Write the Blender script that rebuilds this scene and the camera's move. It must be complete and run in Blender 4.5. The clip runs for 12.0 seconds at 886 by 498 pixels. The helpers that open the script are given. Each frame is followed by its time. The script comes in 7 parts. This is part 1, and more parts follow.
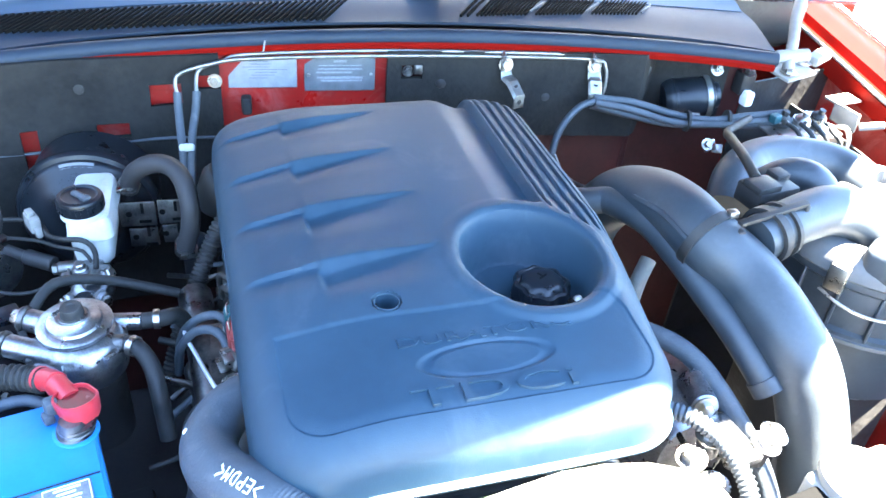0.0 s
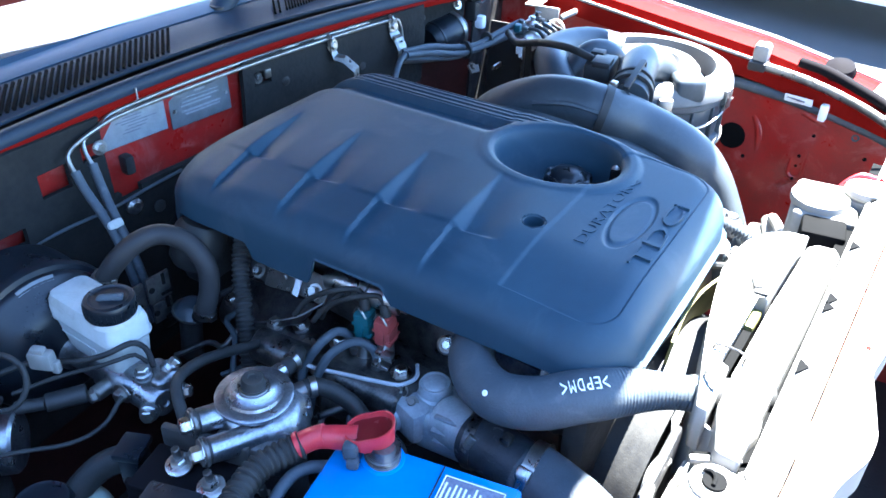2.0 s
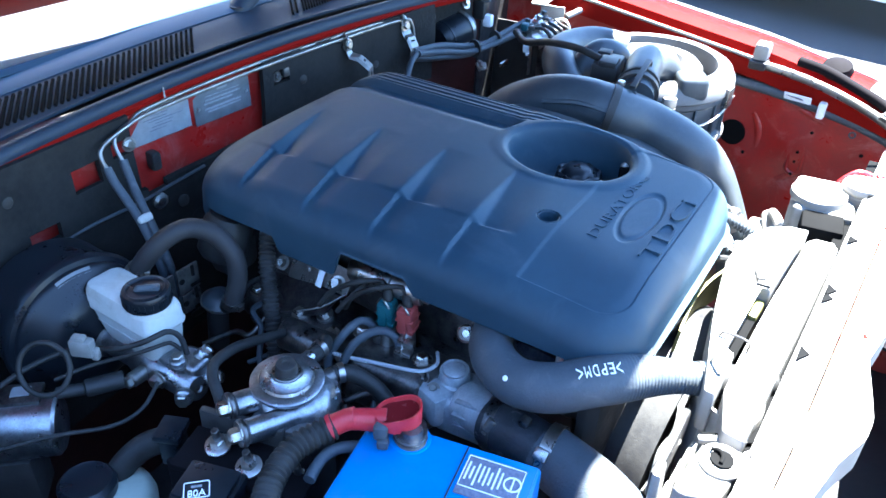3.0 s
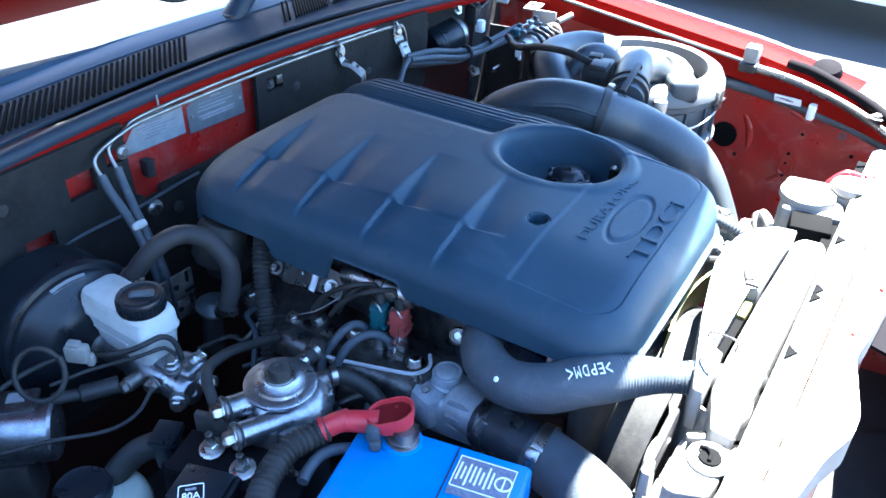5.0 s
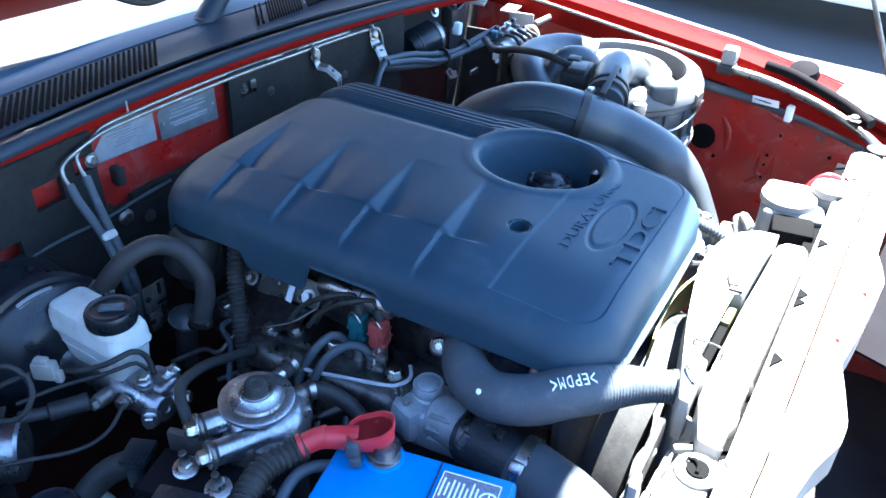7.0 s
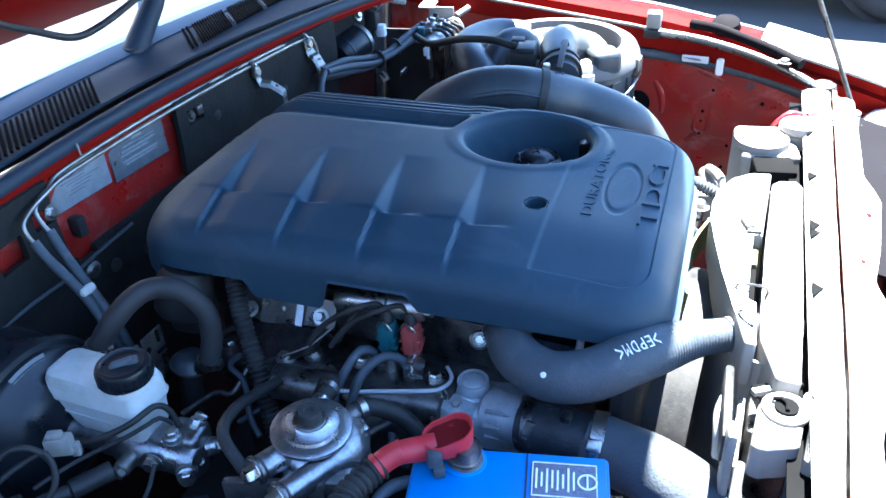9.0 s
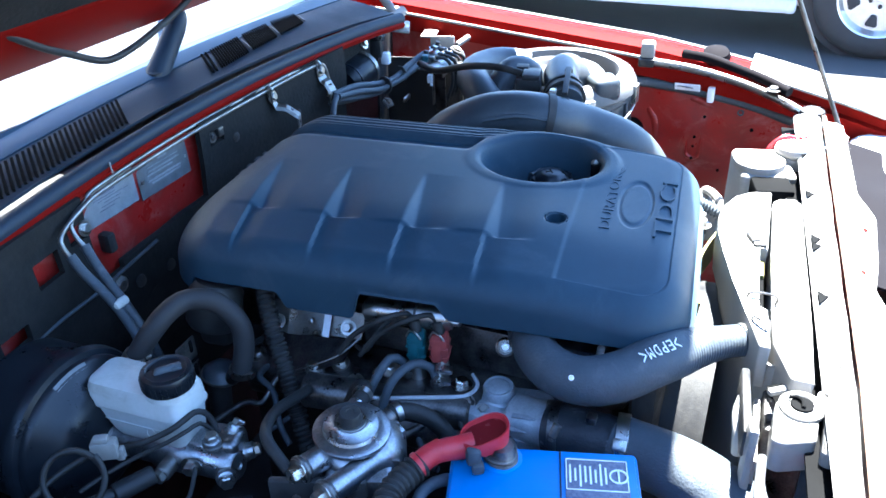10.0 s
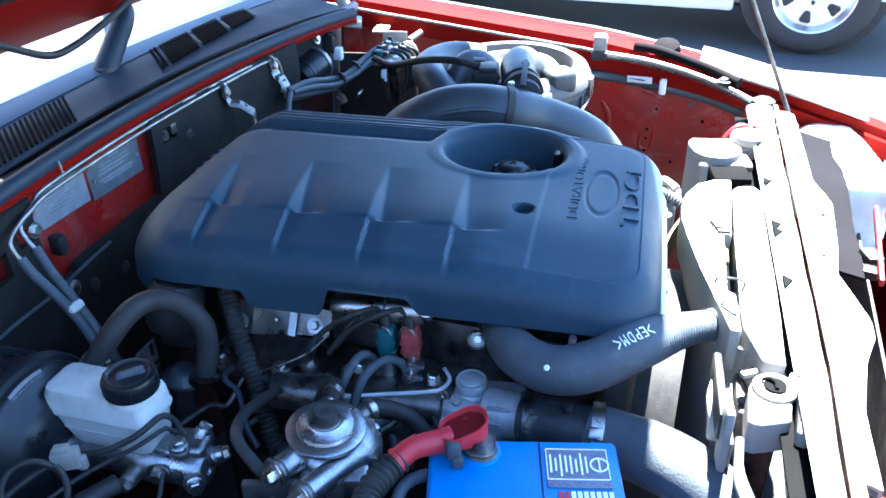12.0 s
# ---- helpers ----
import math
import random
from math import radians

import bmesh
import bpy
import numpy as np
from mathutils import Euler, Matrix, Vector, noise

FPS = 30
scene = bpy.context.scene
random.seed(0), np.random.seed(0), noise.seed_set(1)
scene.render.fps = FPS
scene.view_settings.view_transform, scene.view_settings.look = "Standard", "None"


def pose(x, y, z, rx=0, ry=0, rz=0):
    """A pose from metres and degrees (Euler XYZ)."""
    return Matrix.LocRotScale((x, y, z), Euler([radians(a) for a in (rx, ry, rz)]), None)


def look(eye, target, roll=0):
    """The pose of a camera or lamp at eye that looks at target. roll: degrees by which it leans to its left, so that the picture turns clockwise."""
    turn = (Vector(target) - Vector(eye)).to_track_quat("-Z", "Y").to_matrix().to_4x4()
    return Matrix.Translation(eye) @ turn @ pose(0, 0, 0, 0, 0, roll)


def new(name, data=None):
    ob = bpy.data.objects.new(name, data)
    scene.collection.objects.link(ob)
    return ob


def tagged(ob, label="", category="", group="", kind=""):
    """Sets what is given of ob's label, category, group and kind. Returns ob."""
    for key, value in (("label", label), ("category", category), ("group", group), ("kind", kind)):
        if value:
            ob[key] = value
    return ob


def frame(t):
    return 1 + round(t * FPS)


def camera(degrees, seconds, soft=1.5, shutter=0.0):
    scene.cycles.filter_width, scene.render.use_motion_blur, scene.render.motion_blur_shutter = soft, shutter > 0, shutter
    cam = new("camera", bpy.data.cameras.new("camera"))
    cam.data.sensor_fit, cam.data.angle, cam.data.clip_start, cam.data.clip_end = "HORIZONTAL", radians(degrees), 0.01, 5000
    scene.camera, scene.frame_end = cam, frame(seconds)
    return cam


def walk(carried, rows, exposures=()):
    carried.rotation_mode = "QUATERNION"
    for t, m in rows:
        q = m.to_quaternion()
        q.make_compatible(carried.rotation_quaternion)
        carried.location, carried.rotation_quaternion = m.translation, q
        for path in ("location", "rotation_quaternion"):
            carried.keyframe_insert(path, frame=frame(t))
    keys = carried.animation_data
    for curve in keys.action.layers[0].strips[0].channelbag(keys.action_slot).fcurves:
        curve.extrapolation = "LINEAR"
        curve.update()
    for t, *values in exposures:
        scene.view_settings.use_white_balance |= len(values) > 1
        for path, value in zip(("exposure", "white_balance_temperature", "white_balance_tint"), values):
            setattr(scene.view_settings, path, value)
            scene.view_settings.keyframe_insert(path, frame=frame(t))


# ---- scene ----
# ---- camera ----
cam = camera(57.0, 12.0, soft=1.6)
PATH = [
    (0, (0.018, 0.021, 1.429), (0.419, 1.601, 0.27), 5.6),
    (0.5, (-0.112, 0.036, 1.405), (0.565, 1.478, 0.197), 1.0),
    (1, (-0.257, 0.113, 1.376), (0.679, 1.419, 0.184), 4.4),
    (1.5, (-0.37, 0.217, 1.357), (0.795, 1.354, 0.195), 3.7),
    (2, (-0.503, 0.215, 1.403), (0.836, 1.214, 0.303), 2.0),
    (2.5, (-0.557, 0.213, 1.43), (0.788, 1.2, 0.327), 1.5),
    (3, (-0.547, 0.214, 1.427), (0.791, 1.197, 0.312), 2.3),
    (3.2, (-0.541, 0.213, 1.427), (0.796, 1.185, 0.298), 1.9),
    (4.8, (-0.549, 0.204, 1.43), (0.806, 1.177, 0.324), 2.1),
    (5, (-0.549, 0.203, 1.43), (0.797, 1.188, 0.326), 1.8),
    (5.5, (-0.547, 0.204, 1.43), (0.801, 1.194, 0.333), 1.7),
    (6, (-0.544, 0.207, 1.428), (0.812, 1.19, 0.335), 1.9),
    (6.5, (-0.543, 0.21, 1.43), (0.809, 1.193, 0.332), 1.7),
    (7, (-0.534, 0.216, 1.426), (0.845, 1.159, 0.326), 2.2),
    (7.2, (-0.526, 0.22, 1.428), (0.871, 1.17, 0.354), 0.0),
    (8.8, (-0.585, 0.33, 1.39), (0.931, 1.076, 0.32), -3.9),
    (9, (-0.582, 0.335, 1.389), (0.94, 1.066, 0.317), -2.8),
    (9.5, (-0.587, 0.354, 1.382), (0.988, 1.039, 0.358), -0.1),
    (10, (-0.643, 0.365, 1.396), (0.939, 1.055, 0.386), -1.8),
    (10.5, (-0.646, 0.357, 1.397), (0.939, 1.04, 0.387), -2.5),
    (11, (-0.642, 0.358, 1.398), (0.947, 1.041, 0.394), -2.2),
    (11.5, (-0.641, 0.36, 1.397), (0.955, 1.034, 0.397), -2.2),
    (12, (-0.645, 0.389, 1.384), (0.984, 0.957, 0.371), -1.0),
]
EXPOSURES = [(0.0, 5.85, 6750, 8), (0.5, 5.22, 6250, 8), (1.0, 4.6, 5850, 8), (1.5, 5.0, 5800, 8), (2.0, 4.7, 5720, 8), (2.5, 4.57, 5720, 8), (6.0, 4.53, 5720, 8), (7.0, 4.4, 5740, 8), (9.0, 4.24, 5720, 8), (12.0, 4.32, 5720, 8)]
walk(cam, [(t, look(eye, target, roll)) for t, eye, target, roll in PATH], EXPOSURES)

# ---- daylight ----
SUN_DIR = Vector((0.355, -0.025, 0.92)).normalized()
elevation = math.asin(SUN_DIR.z)
world = bpy.data.worlds.new("sky")
scene.world = world
world.use_nodes = True
wn = world.node_tree.nodes
sky = wn.new("ShaderNodeTexSky")
sky.sky_type = "NISHITA"
sky.sun_disc = False
sky.sun_elevation = elevation
sky.sun_rotation = math.atan2(SUN_DIR.x, SUN_DIR.y)
sky.air_density, sky.dust_density, sky.ozone_density = 1.0, 0.0, 4.0
wn["Background"].inputs["Strength"].default_value = 0.057
world.node_tree.links.new(sky.outputs[0], wn["Background"].inputs["Color"])
sun_data = bpy.data.lights.new("sun", "SUN")
sun_data.energy, sun_data.angle, sun_data.color = 5.0, radians(0.55), (1.0, 0.95, 0.86)
sun = new("sun", sun_data)
sun.matrix_world = look(SUN_DIR * 20, (0, 0, 0))


# ---- materials ----
def mat(name, color, color2=None, rough=0.5, rough2=None, metal=0.0, scale=30.0, bump=0.0, bump_scale=200.0, spread=0.5, coat=0.0, spec=0.5):
    """A surface with blotches at one scale, grain at another and a fine relief."""
    m = bpy.data.materials.new(name)
    m.use_nodes = True
    n, l = m.node_tree.nodes, m.node_tree.links
    b = n["Principled BSDF"]
    b.inputs["Metallic"].default_value = metal
    b.inputs["Specular IOR Level"].default_value = spec
    b.inputs["Coat Weight"].default_value = coat
    b.inputs["Coat Roughness"].default_value = 0.08
    color2 = color2 or tuple(min(1, c * 1.35 + 0.004) for c in color)
    co = n.new("ShaderNodeTexCoord")
    big, small = n.new("ShaderNodeTexNoise"), n.new("ShaderNodeTexNoise")
    big.inputs["Scale"].default_value, big.inputs["Detail"].default_value = scale, 5
    small.inputs["Scale"].default_value, small.inputs["Detail"].default_value = scale * 9, 3
    mix = n.new("ShaderNodeMath")
    mix.operation = "MULTIPLY_ADD"
    mix.inputs[1].default_value = 0.35
    for t in (big, small):
        l.new(co.outputs["Object"], t.inputs["Vector"])
    l.new(small.outputs["Fac"], mix.inputs[0])
    l.new(big.outputs["Fac"], mix.inputs[2])
    ramp = n.new("ShaderNodeMapRange")
    ramp.inputs["From Min"].default_value, ramp.inputs["From Max"].default_value = 0.67 - spread * 0.4, 0.67 + spread * 0.4
    l.new(mix.outputs[0], ramp.inputs["Value"])
    cm = n.new("ShaderNodeMix")
    cm.data_type = "RGBA"
    cm.inputs["A"].default_value, cm.inputs["B"].default_value = (*color, 1), (*color2, 1)
    l.new(ramp.outputs["Result"], cm.inputs["Factor"])
    l.new(cm.outputs["Result"], b.inputs["Base Color"])
    rr = n.new("ShaderNodeMapRange")
    rr.inputs["To Min"].default_value, rr.inputs["To Max"].default_value = rough, rough2 if rough2 is not None else min(1, rough + 0.15)
    l.new(ramp.outputs["Result"], rr.inputs["Value"])
    l.new(rr.outputs["Result"], b.inputs["Roughness"])
    if bump:
        grain, bp = n.new("ShaderNodeTexNoise"), n.new("ShaderNodeBump")
        grain.inputs["Scale"].default_value, grain.inputs["Detail"].default_value = bump_scale, 4
        l.new(co.outputs["Object"], grain.inputs["Vector"])
        bp.inputs["Strength"].default_value, bp.inputs["Distance"].default_value = bump, 0.002
        l.new(grain.outputs["Fac"], bp.inputs["Height"])
        l.new(bp.outputs["Normal"], b.inputs["Normal"])
    return m


M_COVER = mat("moulded_black_plastic", (0.0135, 0.034, 0.054), (0.021, 0.047, 0.070), 0.50, 0.62, scale=9, bump=0.14, bump_scale=900, spec=0.33)
M_PLASTIC = mat("black_plastic", (0.014, 0.014, 0.015), (0.034, 0.033, 0.031), 0.42, 0.65, scale=25, bump=0.1, bump_scale=600, spec=0.35)
M_RUBBER = mat("dusty_rubber", (0.034, 0.044, 0.054), (0.070, 0.082, 0.094), 0.46, 0.70, scale=30, spread=0.9, bump=0.3, bump_scale=420, spec=0.4)
M_RUBBER2 = mat("dark_rubber", (0.012, 0.012, 0.012), (0.034, 0.033, 0.031), 0.45, 0.75, scale=40, bump=0.2, bump_scale=500, spec=0.3)
M_PIPE = mat("dusty_grey_black_plastic", (0.022, 0.030, 0.038), (0.040, 0.050, 0.058), 0.38, 0.55, scale=22, bump=0.08, bump_scale=500, spec=0.6)
M_RED = mat("red_car_paint", (0.15, 0.0045, 0.0030), (0.18, 0.0065, 0.0042), 0.40, 0.52, scale=12, spread=1.0, spec=0.03)
# Paler copy of M_PIPE; the sun on the cleaner's lid is in the colour.
M_LITDUSTY = mat("sunlit_dusty_plastic", (0.075, 0.076, 0.078), (0.115, 0.114, 0.112), 0.5, 0.7, scale=22, bump=0.1, bump_scale=400)
M_BROWNHOSE = mat("aged_brown_rubber", (0.021, 0.020, 0.021), (0.034, 0.032, 0.032), 0.5, 0.7, scale=30, bump=0.12, bump_scale=400, spec=0.3, spread=0.9)
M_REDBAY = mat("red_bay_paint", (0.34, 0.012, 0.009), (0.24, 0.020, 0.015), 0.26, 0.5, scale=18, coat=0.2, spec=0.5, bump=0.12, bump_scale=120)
M_ALU = mat("cast_aluminium", (0.50, 0.51, 0.53), (0.15, 0.15, 0.15), 0.22, 0.42, metal=0.95, scale=55, bump=0.16, bump_scale=350, spread=0.7)
M_STEEL = mat("plated_steel", (0.52, 0.51, 0.49), (0.36, 0.34, 0.31), 0.22, 0.42, metal=1.0, scale=60, bump=0.05)
M_DARKSTEEL = mat("oily_steel", (0.05, 0.05, 0.052), (0.20, 0.19, 0.18), 0.25, 0.5, metal=0.9, scale=45, bump=0.25, bump_scale=200)
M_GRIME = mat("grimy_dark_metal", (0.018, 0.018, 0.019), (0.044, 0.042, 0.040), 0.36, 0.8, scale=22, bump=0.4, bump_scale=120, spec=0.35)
M_BLUE = mat("blue_battery_plastic", (0.010, 0.17, 0.50), (0.014, 0.20, 0.54), 0.32, 0.45, scale=30, bump=0.05)
M_REDCAP = mat("red_terminal_plastic", (0.50, 0.020, 0.03), (0.55, 0.05, 0.06), 0.3, 0.45, scale=40)
M_WHITE = mat("milky_white_plastic", (0.55, 0.56, 0.54), (0.46, 0.47, 0.43), 0.35, 0.55, scale=25)
# For pale parts, and for sun glare put into the colour of darker ones.
M_PALE = mat("pale_dusty_sunlit_plastic", (0.20, 0.192, 0.175), (0.27, 0.257, 0.235), 0.6, 0.8, scale=20, bump=0.1)
M_PLATE = mat("printed_metal_plate", (0.34, 0.35, 0.36), (0.27, 0.28, 0.29), 0.35, 0.5, metal=0.4, scale=50)
M_PLATE2 = mat("dark_metal_plate", (0.20, 0.21, 0.22), (0.16, 0.165, 0.17), 0.35, 0.5, metal=0.5, scale=50)
# Edge catching the light: the highlight is put into a pale colour.
M_BRIGHT = mat("edge_highlight_alloy", (0.72, 0.73, 0.74), (0.52, 0.53, 0.54), 0.25, 0.4, metal=0.35, scale=60)
M_COUPLER = mat("oily_rubber_with_dust", (0.014, 0.016, 0.020), (0.034, 0.038, 0.044), 0.35, 0.6, scale=30, bump=0.5, bump_scale=140, spec=0.4)
M_STICKER = mat("faded_grey_sticker", (0.11, 0.115, 0.12), (0.15, 0.155, 0.16), 0.5, 0.6, scale=60)
M_INK = mat("print_ink", (0.30, 0.31, 0.32), (0.20, 0.21, 0.22), rough=0.6, scale=400)
M_INKD = mat("dark_print", (0.10, 0.10, 0.15), (0.20, 0.20, 0.24), rough=0.6, scale=400)
M_PAPER = mat("white_print", (0.80, 0.80, 0.80), rough=0.6)
M_GREEN = mat("green_connector", (0.006, 0.060, 0.072), rough=0.4)
M_BRICKRED = mat("brick_red_connector", (0.21, 0.032, 0.028), rough=0.45)
M_FELT = mat("firewall_insulation", (0.012, 0.012, 0.012), (0.026, 0.025, 0.023), 0.8, 0.95, scale=12, bump=0.5, bump_scale=160, spec=0.1)
# Near-black colour that paints the shade of slots, gaps and holes.
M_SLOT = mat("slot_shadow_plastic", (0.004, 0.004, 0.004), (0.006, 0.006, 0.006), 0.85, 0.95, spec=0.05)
# Dark copy of the red bay paint; the firewall's shade is in the colour.
M_MAROON = mat("shaded_red_paint", (0.050, 0.010, 0.009), (0.030, 0.010, 0.009), 0.5, 0.7, scale=14, spec=0.25, bump=0.1)
M_TRIM = mat("dark_trim_plastic", (0.005, 0.004, 0.005), (0.008, 0.007, 0.008), 0.75, 0.85, scale=20, spec=0.06)
M_REDWIN = mat("dark_red_translucent_plastic", (0.11, 0.006, 0.008), (0.15, 0.009, 0.012), 0.18, 0.3, scale=40)
M_CAP = mat("glossy_black_cap", (0.006, 0.008, 0.011), (0.012, 0.015, 0.019), 0.25, 0.4, scale=30, spec=0.35)
M_MIDSTEEL = mat("dull_plated_steel", (0.30, 0.30, 0.29), (0.20, 0.19, 0.17), 0.35, 0.5, metal=0.9, scale=60, bump=0.1)
M_CONCRETE = mat("pale_concrete", (0.042, 0.042, 0.043), (0.062, 0.061, 0.060), 0.8, 0.95, scale=1.5, bump=0.3, bump_scale=150)
M_TYRE = mat("tyre_rubber", (0.022, 0.022, 0.022), (0.04, 0.038, 0.036), 0.7, 0.9, scale=20, bump=0.2)
M_ALLOY = mat("alloy_wheel", (0.70, 0.70, 0.70), (0.6, 0.6, 0.6), 0.28, 0.4, metal=0.8, scale=20)
M_CARWHITE = mat("white_car_paint", (0.62, 0.63, 0.64), (0.66, 0.67, 0.68), 0.2, 0.3, coat=0.8, scale=6)
M_RUST = mat("rusty_edge", (0.085, 0.036, 0.014), (0.15, 0.09, 0.055), 0.8, 0.9, scale=60, bump=0.3)
M_STREAK = mat("worn_grey_streak", (0.07, 0.068, 0.065), (0.16, 0.155, 0.145), 0.8, 0.9, scale=70, bump=0.2)
M_YELLOW = mat("aged_yellow_film", (0.22, 0.20, 0.045), (0.16, 0.14, 0.05), 0.5, 0.7, scale=30)
M_DULLCAST = mat("dull_grey_casting", (0.44, 0.48, 0.51), (0.26, 0.285, 0.305), 0.30, 0.5, metal=0.3, scale=40, bump=0.15, bump_scale=300)
M_COWL = mat("weathered_scuttle_plastic", (0.008, 0.017, 0.030), (0.016, 0.027, 0.042), 0.50, 0.66, scale=16, bump=0.12, bump_scale=500, spec=0.28)
M_FRIT = mat("black_screen_border", (0.016, 0.034, 0.058), (0.020, 0.042, 0.068), 0.34, 0.44, scale=8, spec=0.34)
M_WALL = mat("dark_blocker", (0.028, 0.028, 0.030), (0.042, 0.041, 0.040), 0.85, 0.95, scale=3, bump=0.4, bump_scale=60, spec=0.1)
M_CREAM = mat("cream_bottle", (0.45, 0.50, 0.42), (0.38, 0.42, 0.36), 0.4, 0.6, scale=25)


def dust(m, color, scale, low, high, amount):
    """Patches of pale dust and scuffs over a surface."""
    n, l = m.node_tree.nodes, m.node_tree.links
    b = n["Principled BSDF"]
    old = b.inputs["Base Color"].links[0].from_socket
    co, no, mr, mx = n.new("ShaderNodeTexCoord"), n.new("ShaderNodeTexNoise"), n.new("ShaderNodeMapRange"), n.new("ShaderNodeMix")
    no.inputs["Scale"].default_value, no.inputs["Detail"].default_value, no.inputs["Roughness"].default_value = scale, 9, 0.68
    no.inputs["Distortion"].default_value = 0.8
    mr.inputs["From Min"].default_value, mr.inputs["From Max"].default_value, mr.inputs["To Max"].default_value = low, high, amount
    mx.data_type = "RGBA"
    mx.inputs["B"].default_value = (*color, 1)
    l.new(co.outputs["Object"], no.inputs["Vector"])
    l.new(no.outputs["Fac"], mr.inputs["Value"])
    l.new(mr.outputs["Result"], mx.inputs["Factor"])
    l.new(old, mx.inputs["A"])
    l.new(mx.outputs["Result"], b.inputs["Base Color"])


dust(M_COVER, (0.085, 0.105, 0.122), 13, 0.55, 0.72, 0.27)
dust(M_PIPE, (0.10, 0.11, 0.12), 18, 0.55, 0.75, 0.40)
dust(M_RUBBER, (0.125, 0.13, 0.135), 34, 0.56, 0.70, 0.5)
dust(M_COUPLER, (0.20, 0.21, 0.22), 60, 0.58, 0.66, 0.7)
dust(M_WHITE, (0.24, 0.22, 0.17), 26, 0.55, 0.75, 0.5)
dust(M_BLUE, (0.06, 0.20, 0.42), 22, 0.55, 0.75, 0.35)
dust(M_REDBAY, (0.42, 0.16, 0.14), 16, 0.54, 0.70, 0.5)
dust(M_PLASTIC, (0.060, 0.062, 0.064), 30, 0.56, 0.72, 0.25)
dust(M_FELT, (0.045, 0.044, 0.042), 15, 0.55, 0.75, 0.25)


def glass_mat():
    m = bpy.data.materials.new("dusty_glass")
    m.use_nodes = True
    n, l = m.node_tree.nodes, m.node_tree.links
    b = n["Principled BSDF"]
    b.inputs["Base Color"].default_value = (0.09, 0.093, 0.10, 1)
    b.inputs["Roughness"].default_value = 0.06
    b.inputs["Coat Weight"].default_value = 1.0
    t = n.new("ShaderNodeBsdfTransparent")
    t.inputs["Color"].default_value = (0.75, 0.8, 0.8, 1)
    mx = n.new("ShaderNodeMixShader")
    no = n.new("ShaderNodeTexNoise")
    no.inputs["Scale"].default_value = 6
    mr = n.new("ShaderNodeMapRange")
    mr.inputs["To Min"].default_value, mr.inputs["To Max"].default_value = 0.70, 0.85
    l.new(no.outputs["Fac"], mr.inputs["Value"])
    l.new(mr.outputs["Result"], mx.inputs["Fac"])
    l.new(t.outputs[0], mx.inputs[1])
    l.new(b.outputs[0], mx.inputs[2])
    l.new(mx.outputs[0], n["Material Output"].inputs["Surface"])
    return m


M_GLASS = glass_mat()
red = M_REDCAP.node_tree.nodes["Principled BSDF"]
red.inputs["Transmission Weight"].default_value = 0.12
red.inputs["Subsurface Weight"].default_value = 0.2
red.inputs["Subsurface Radius"].default_value = (0.02, 0.003, 0.003)

# ---- building tools ----
BASE = {}


def thing(name, base, label, category, group="", kind=""):
    ob = new(name)
    ob.empty_display_size = 0.02
    ob.location = base
    BASE[ob] = Vector(base)
    return tagged(ob, label, category, group, kind)


def mesh_of(name, bm, material, base=(0, 0, 0), sharp=38):
    bmesh.ops.recalc_face_normals(bm, faces=bm.faces)
    bmesh.ops.translate(bm, vec=-Vector(base), verts=bm.verts)
    me = bpy.data.meshes.new(name)
    bm.to_mesh(me)
    bm.free()
    for p in me.polygons:
        p.use_smooth = True
    me.set_sharp_from_angle(angle=radians(sharp))
    me.materials.append(material)
    return me


def part(name, bm, material, parent, label="", sharp=38):
    """One mesh under a thing or a part; the bmesh is given in world places."""
    base = BASE[parent]
    ob = new(name, mesh_of(name, bm, material, base, sharp))
    ob.parent = parent
    BASE[ob] = base
    if label:
        ob["label"] = label
    return ob


def solid(name, bm, material, base, label, category, group="", kind="", sharp=38):
    """A thing that is one mesh."""
    ob = new(name, mesh_of(name, bm, material, base, sharp))
    ob.location = base
    BASE[ob] = Vector(base)
    return tagged(ob, label, category, group, kind)


def add(bm, *others):
    for o in others:
        me = bpy.data.meshes.new("t")
        o.to_mesh(me)
        o.free()
        bm.from_mesh(me)
        bpy.data.meshes.remove(me)
    return bm


def frame_of(axis, hint=(0, 0, 1)):
    z = Vector(axis).normalized()
    x = Vector(hint).cross(z)
    if x.length < 1e-4:
        x = Vector((1, 0, 0)).cross(z)
    x.normalize()
    y = z.cross(x)
    return Matrix((x, y, z)).transposed().to_4x4()


def smooth(a, b, x):
    t = max(0.0, min(1.0, (x - a) / (b - a)))
    return t * t * (3 - 2 * t)


def box(c, size, rz=0.0, bevel=0.002, seg=2, rx=0.0, ry=0.0, taper=1.0):
    bm = bmesh.new()
    bmesh.ops.create_cube(bm, size=1)
    for v in bm.verts:
        k = taper if v.co.z > 0 else 1.0
        v.co = Vector((v.co.x * size[0] * k, v.co.y * size[1] * k, v.co.z * size[2]))
    if bevel:
        bmesh.ops.bevel(bm, geom=bm.edges[:], offset=min(bevel, min(size) * 0.45), segments=seg, affect="EDGES", profile=0.5)
    bmesh.ops.transform(bm, matrix=pose(*c, rx, ry, rz), verts=bm.verts)
    return bm


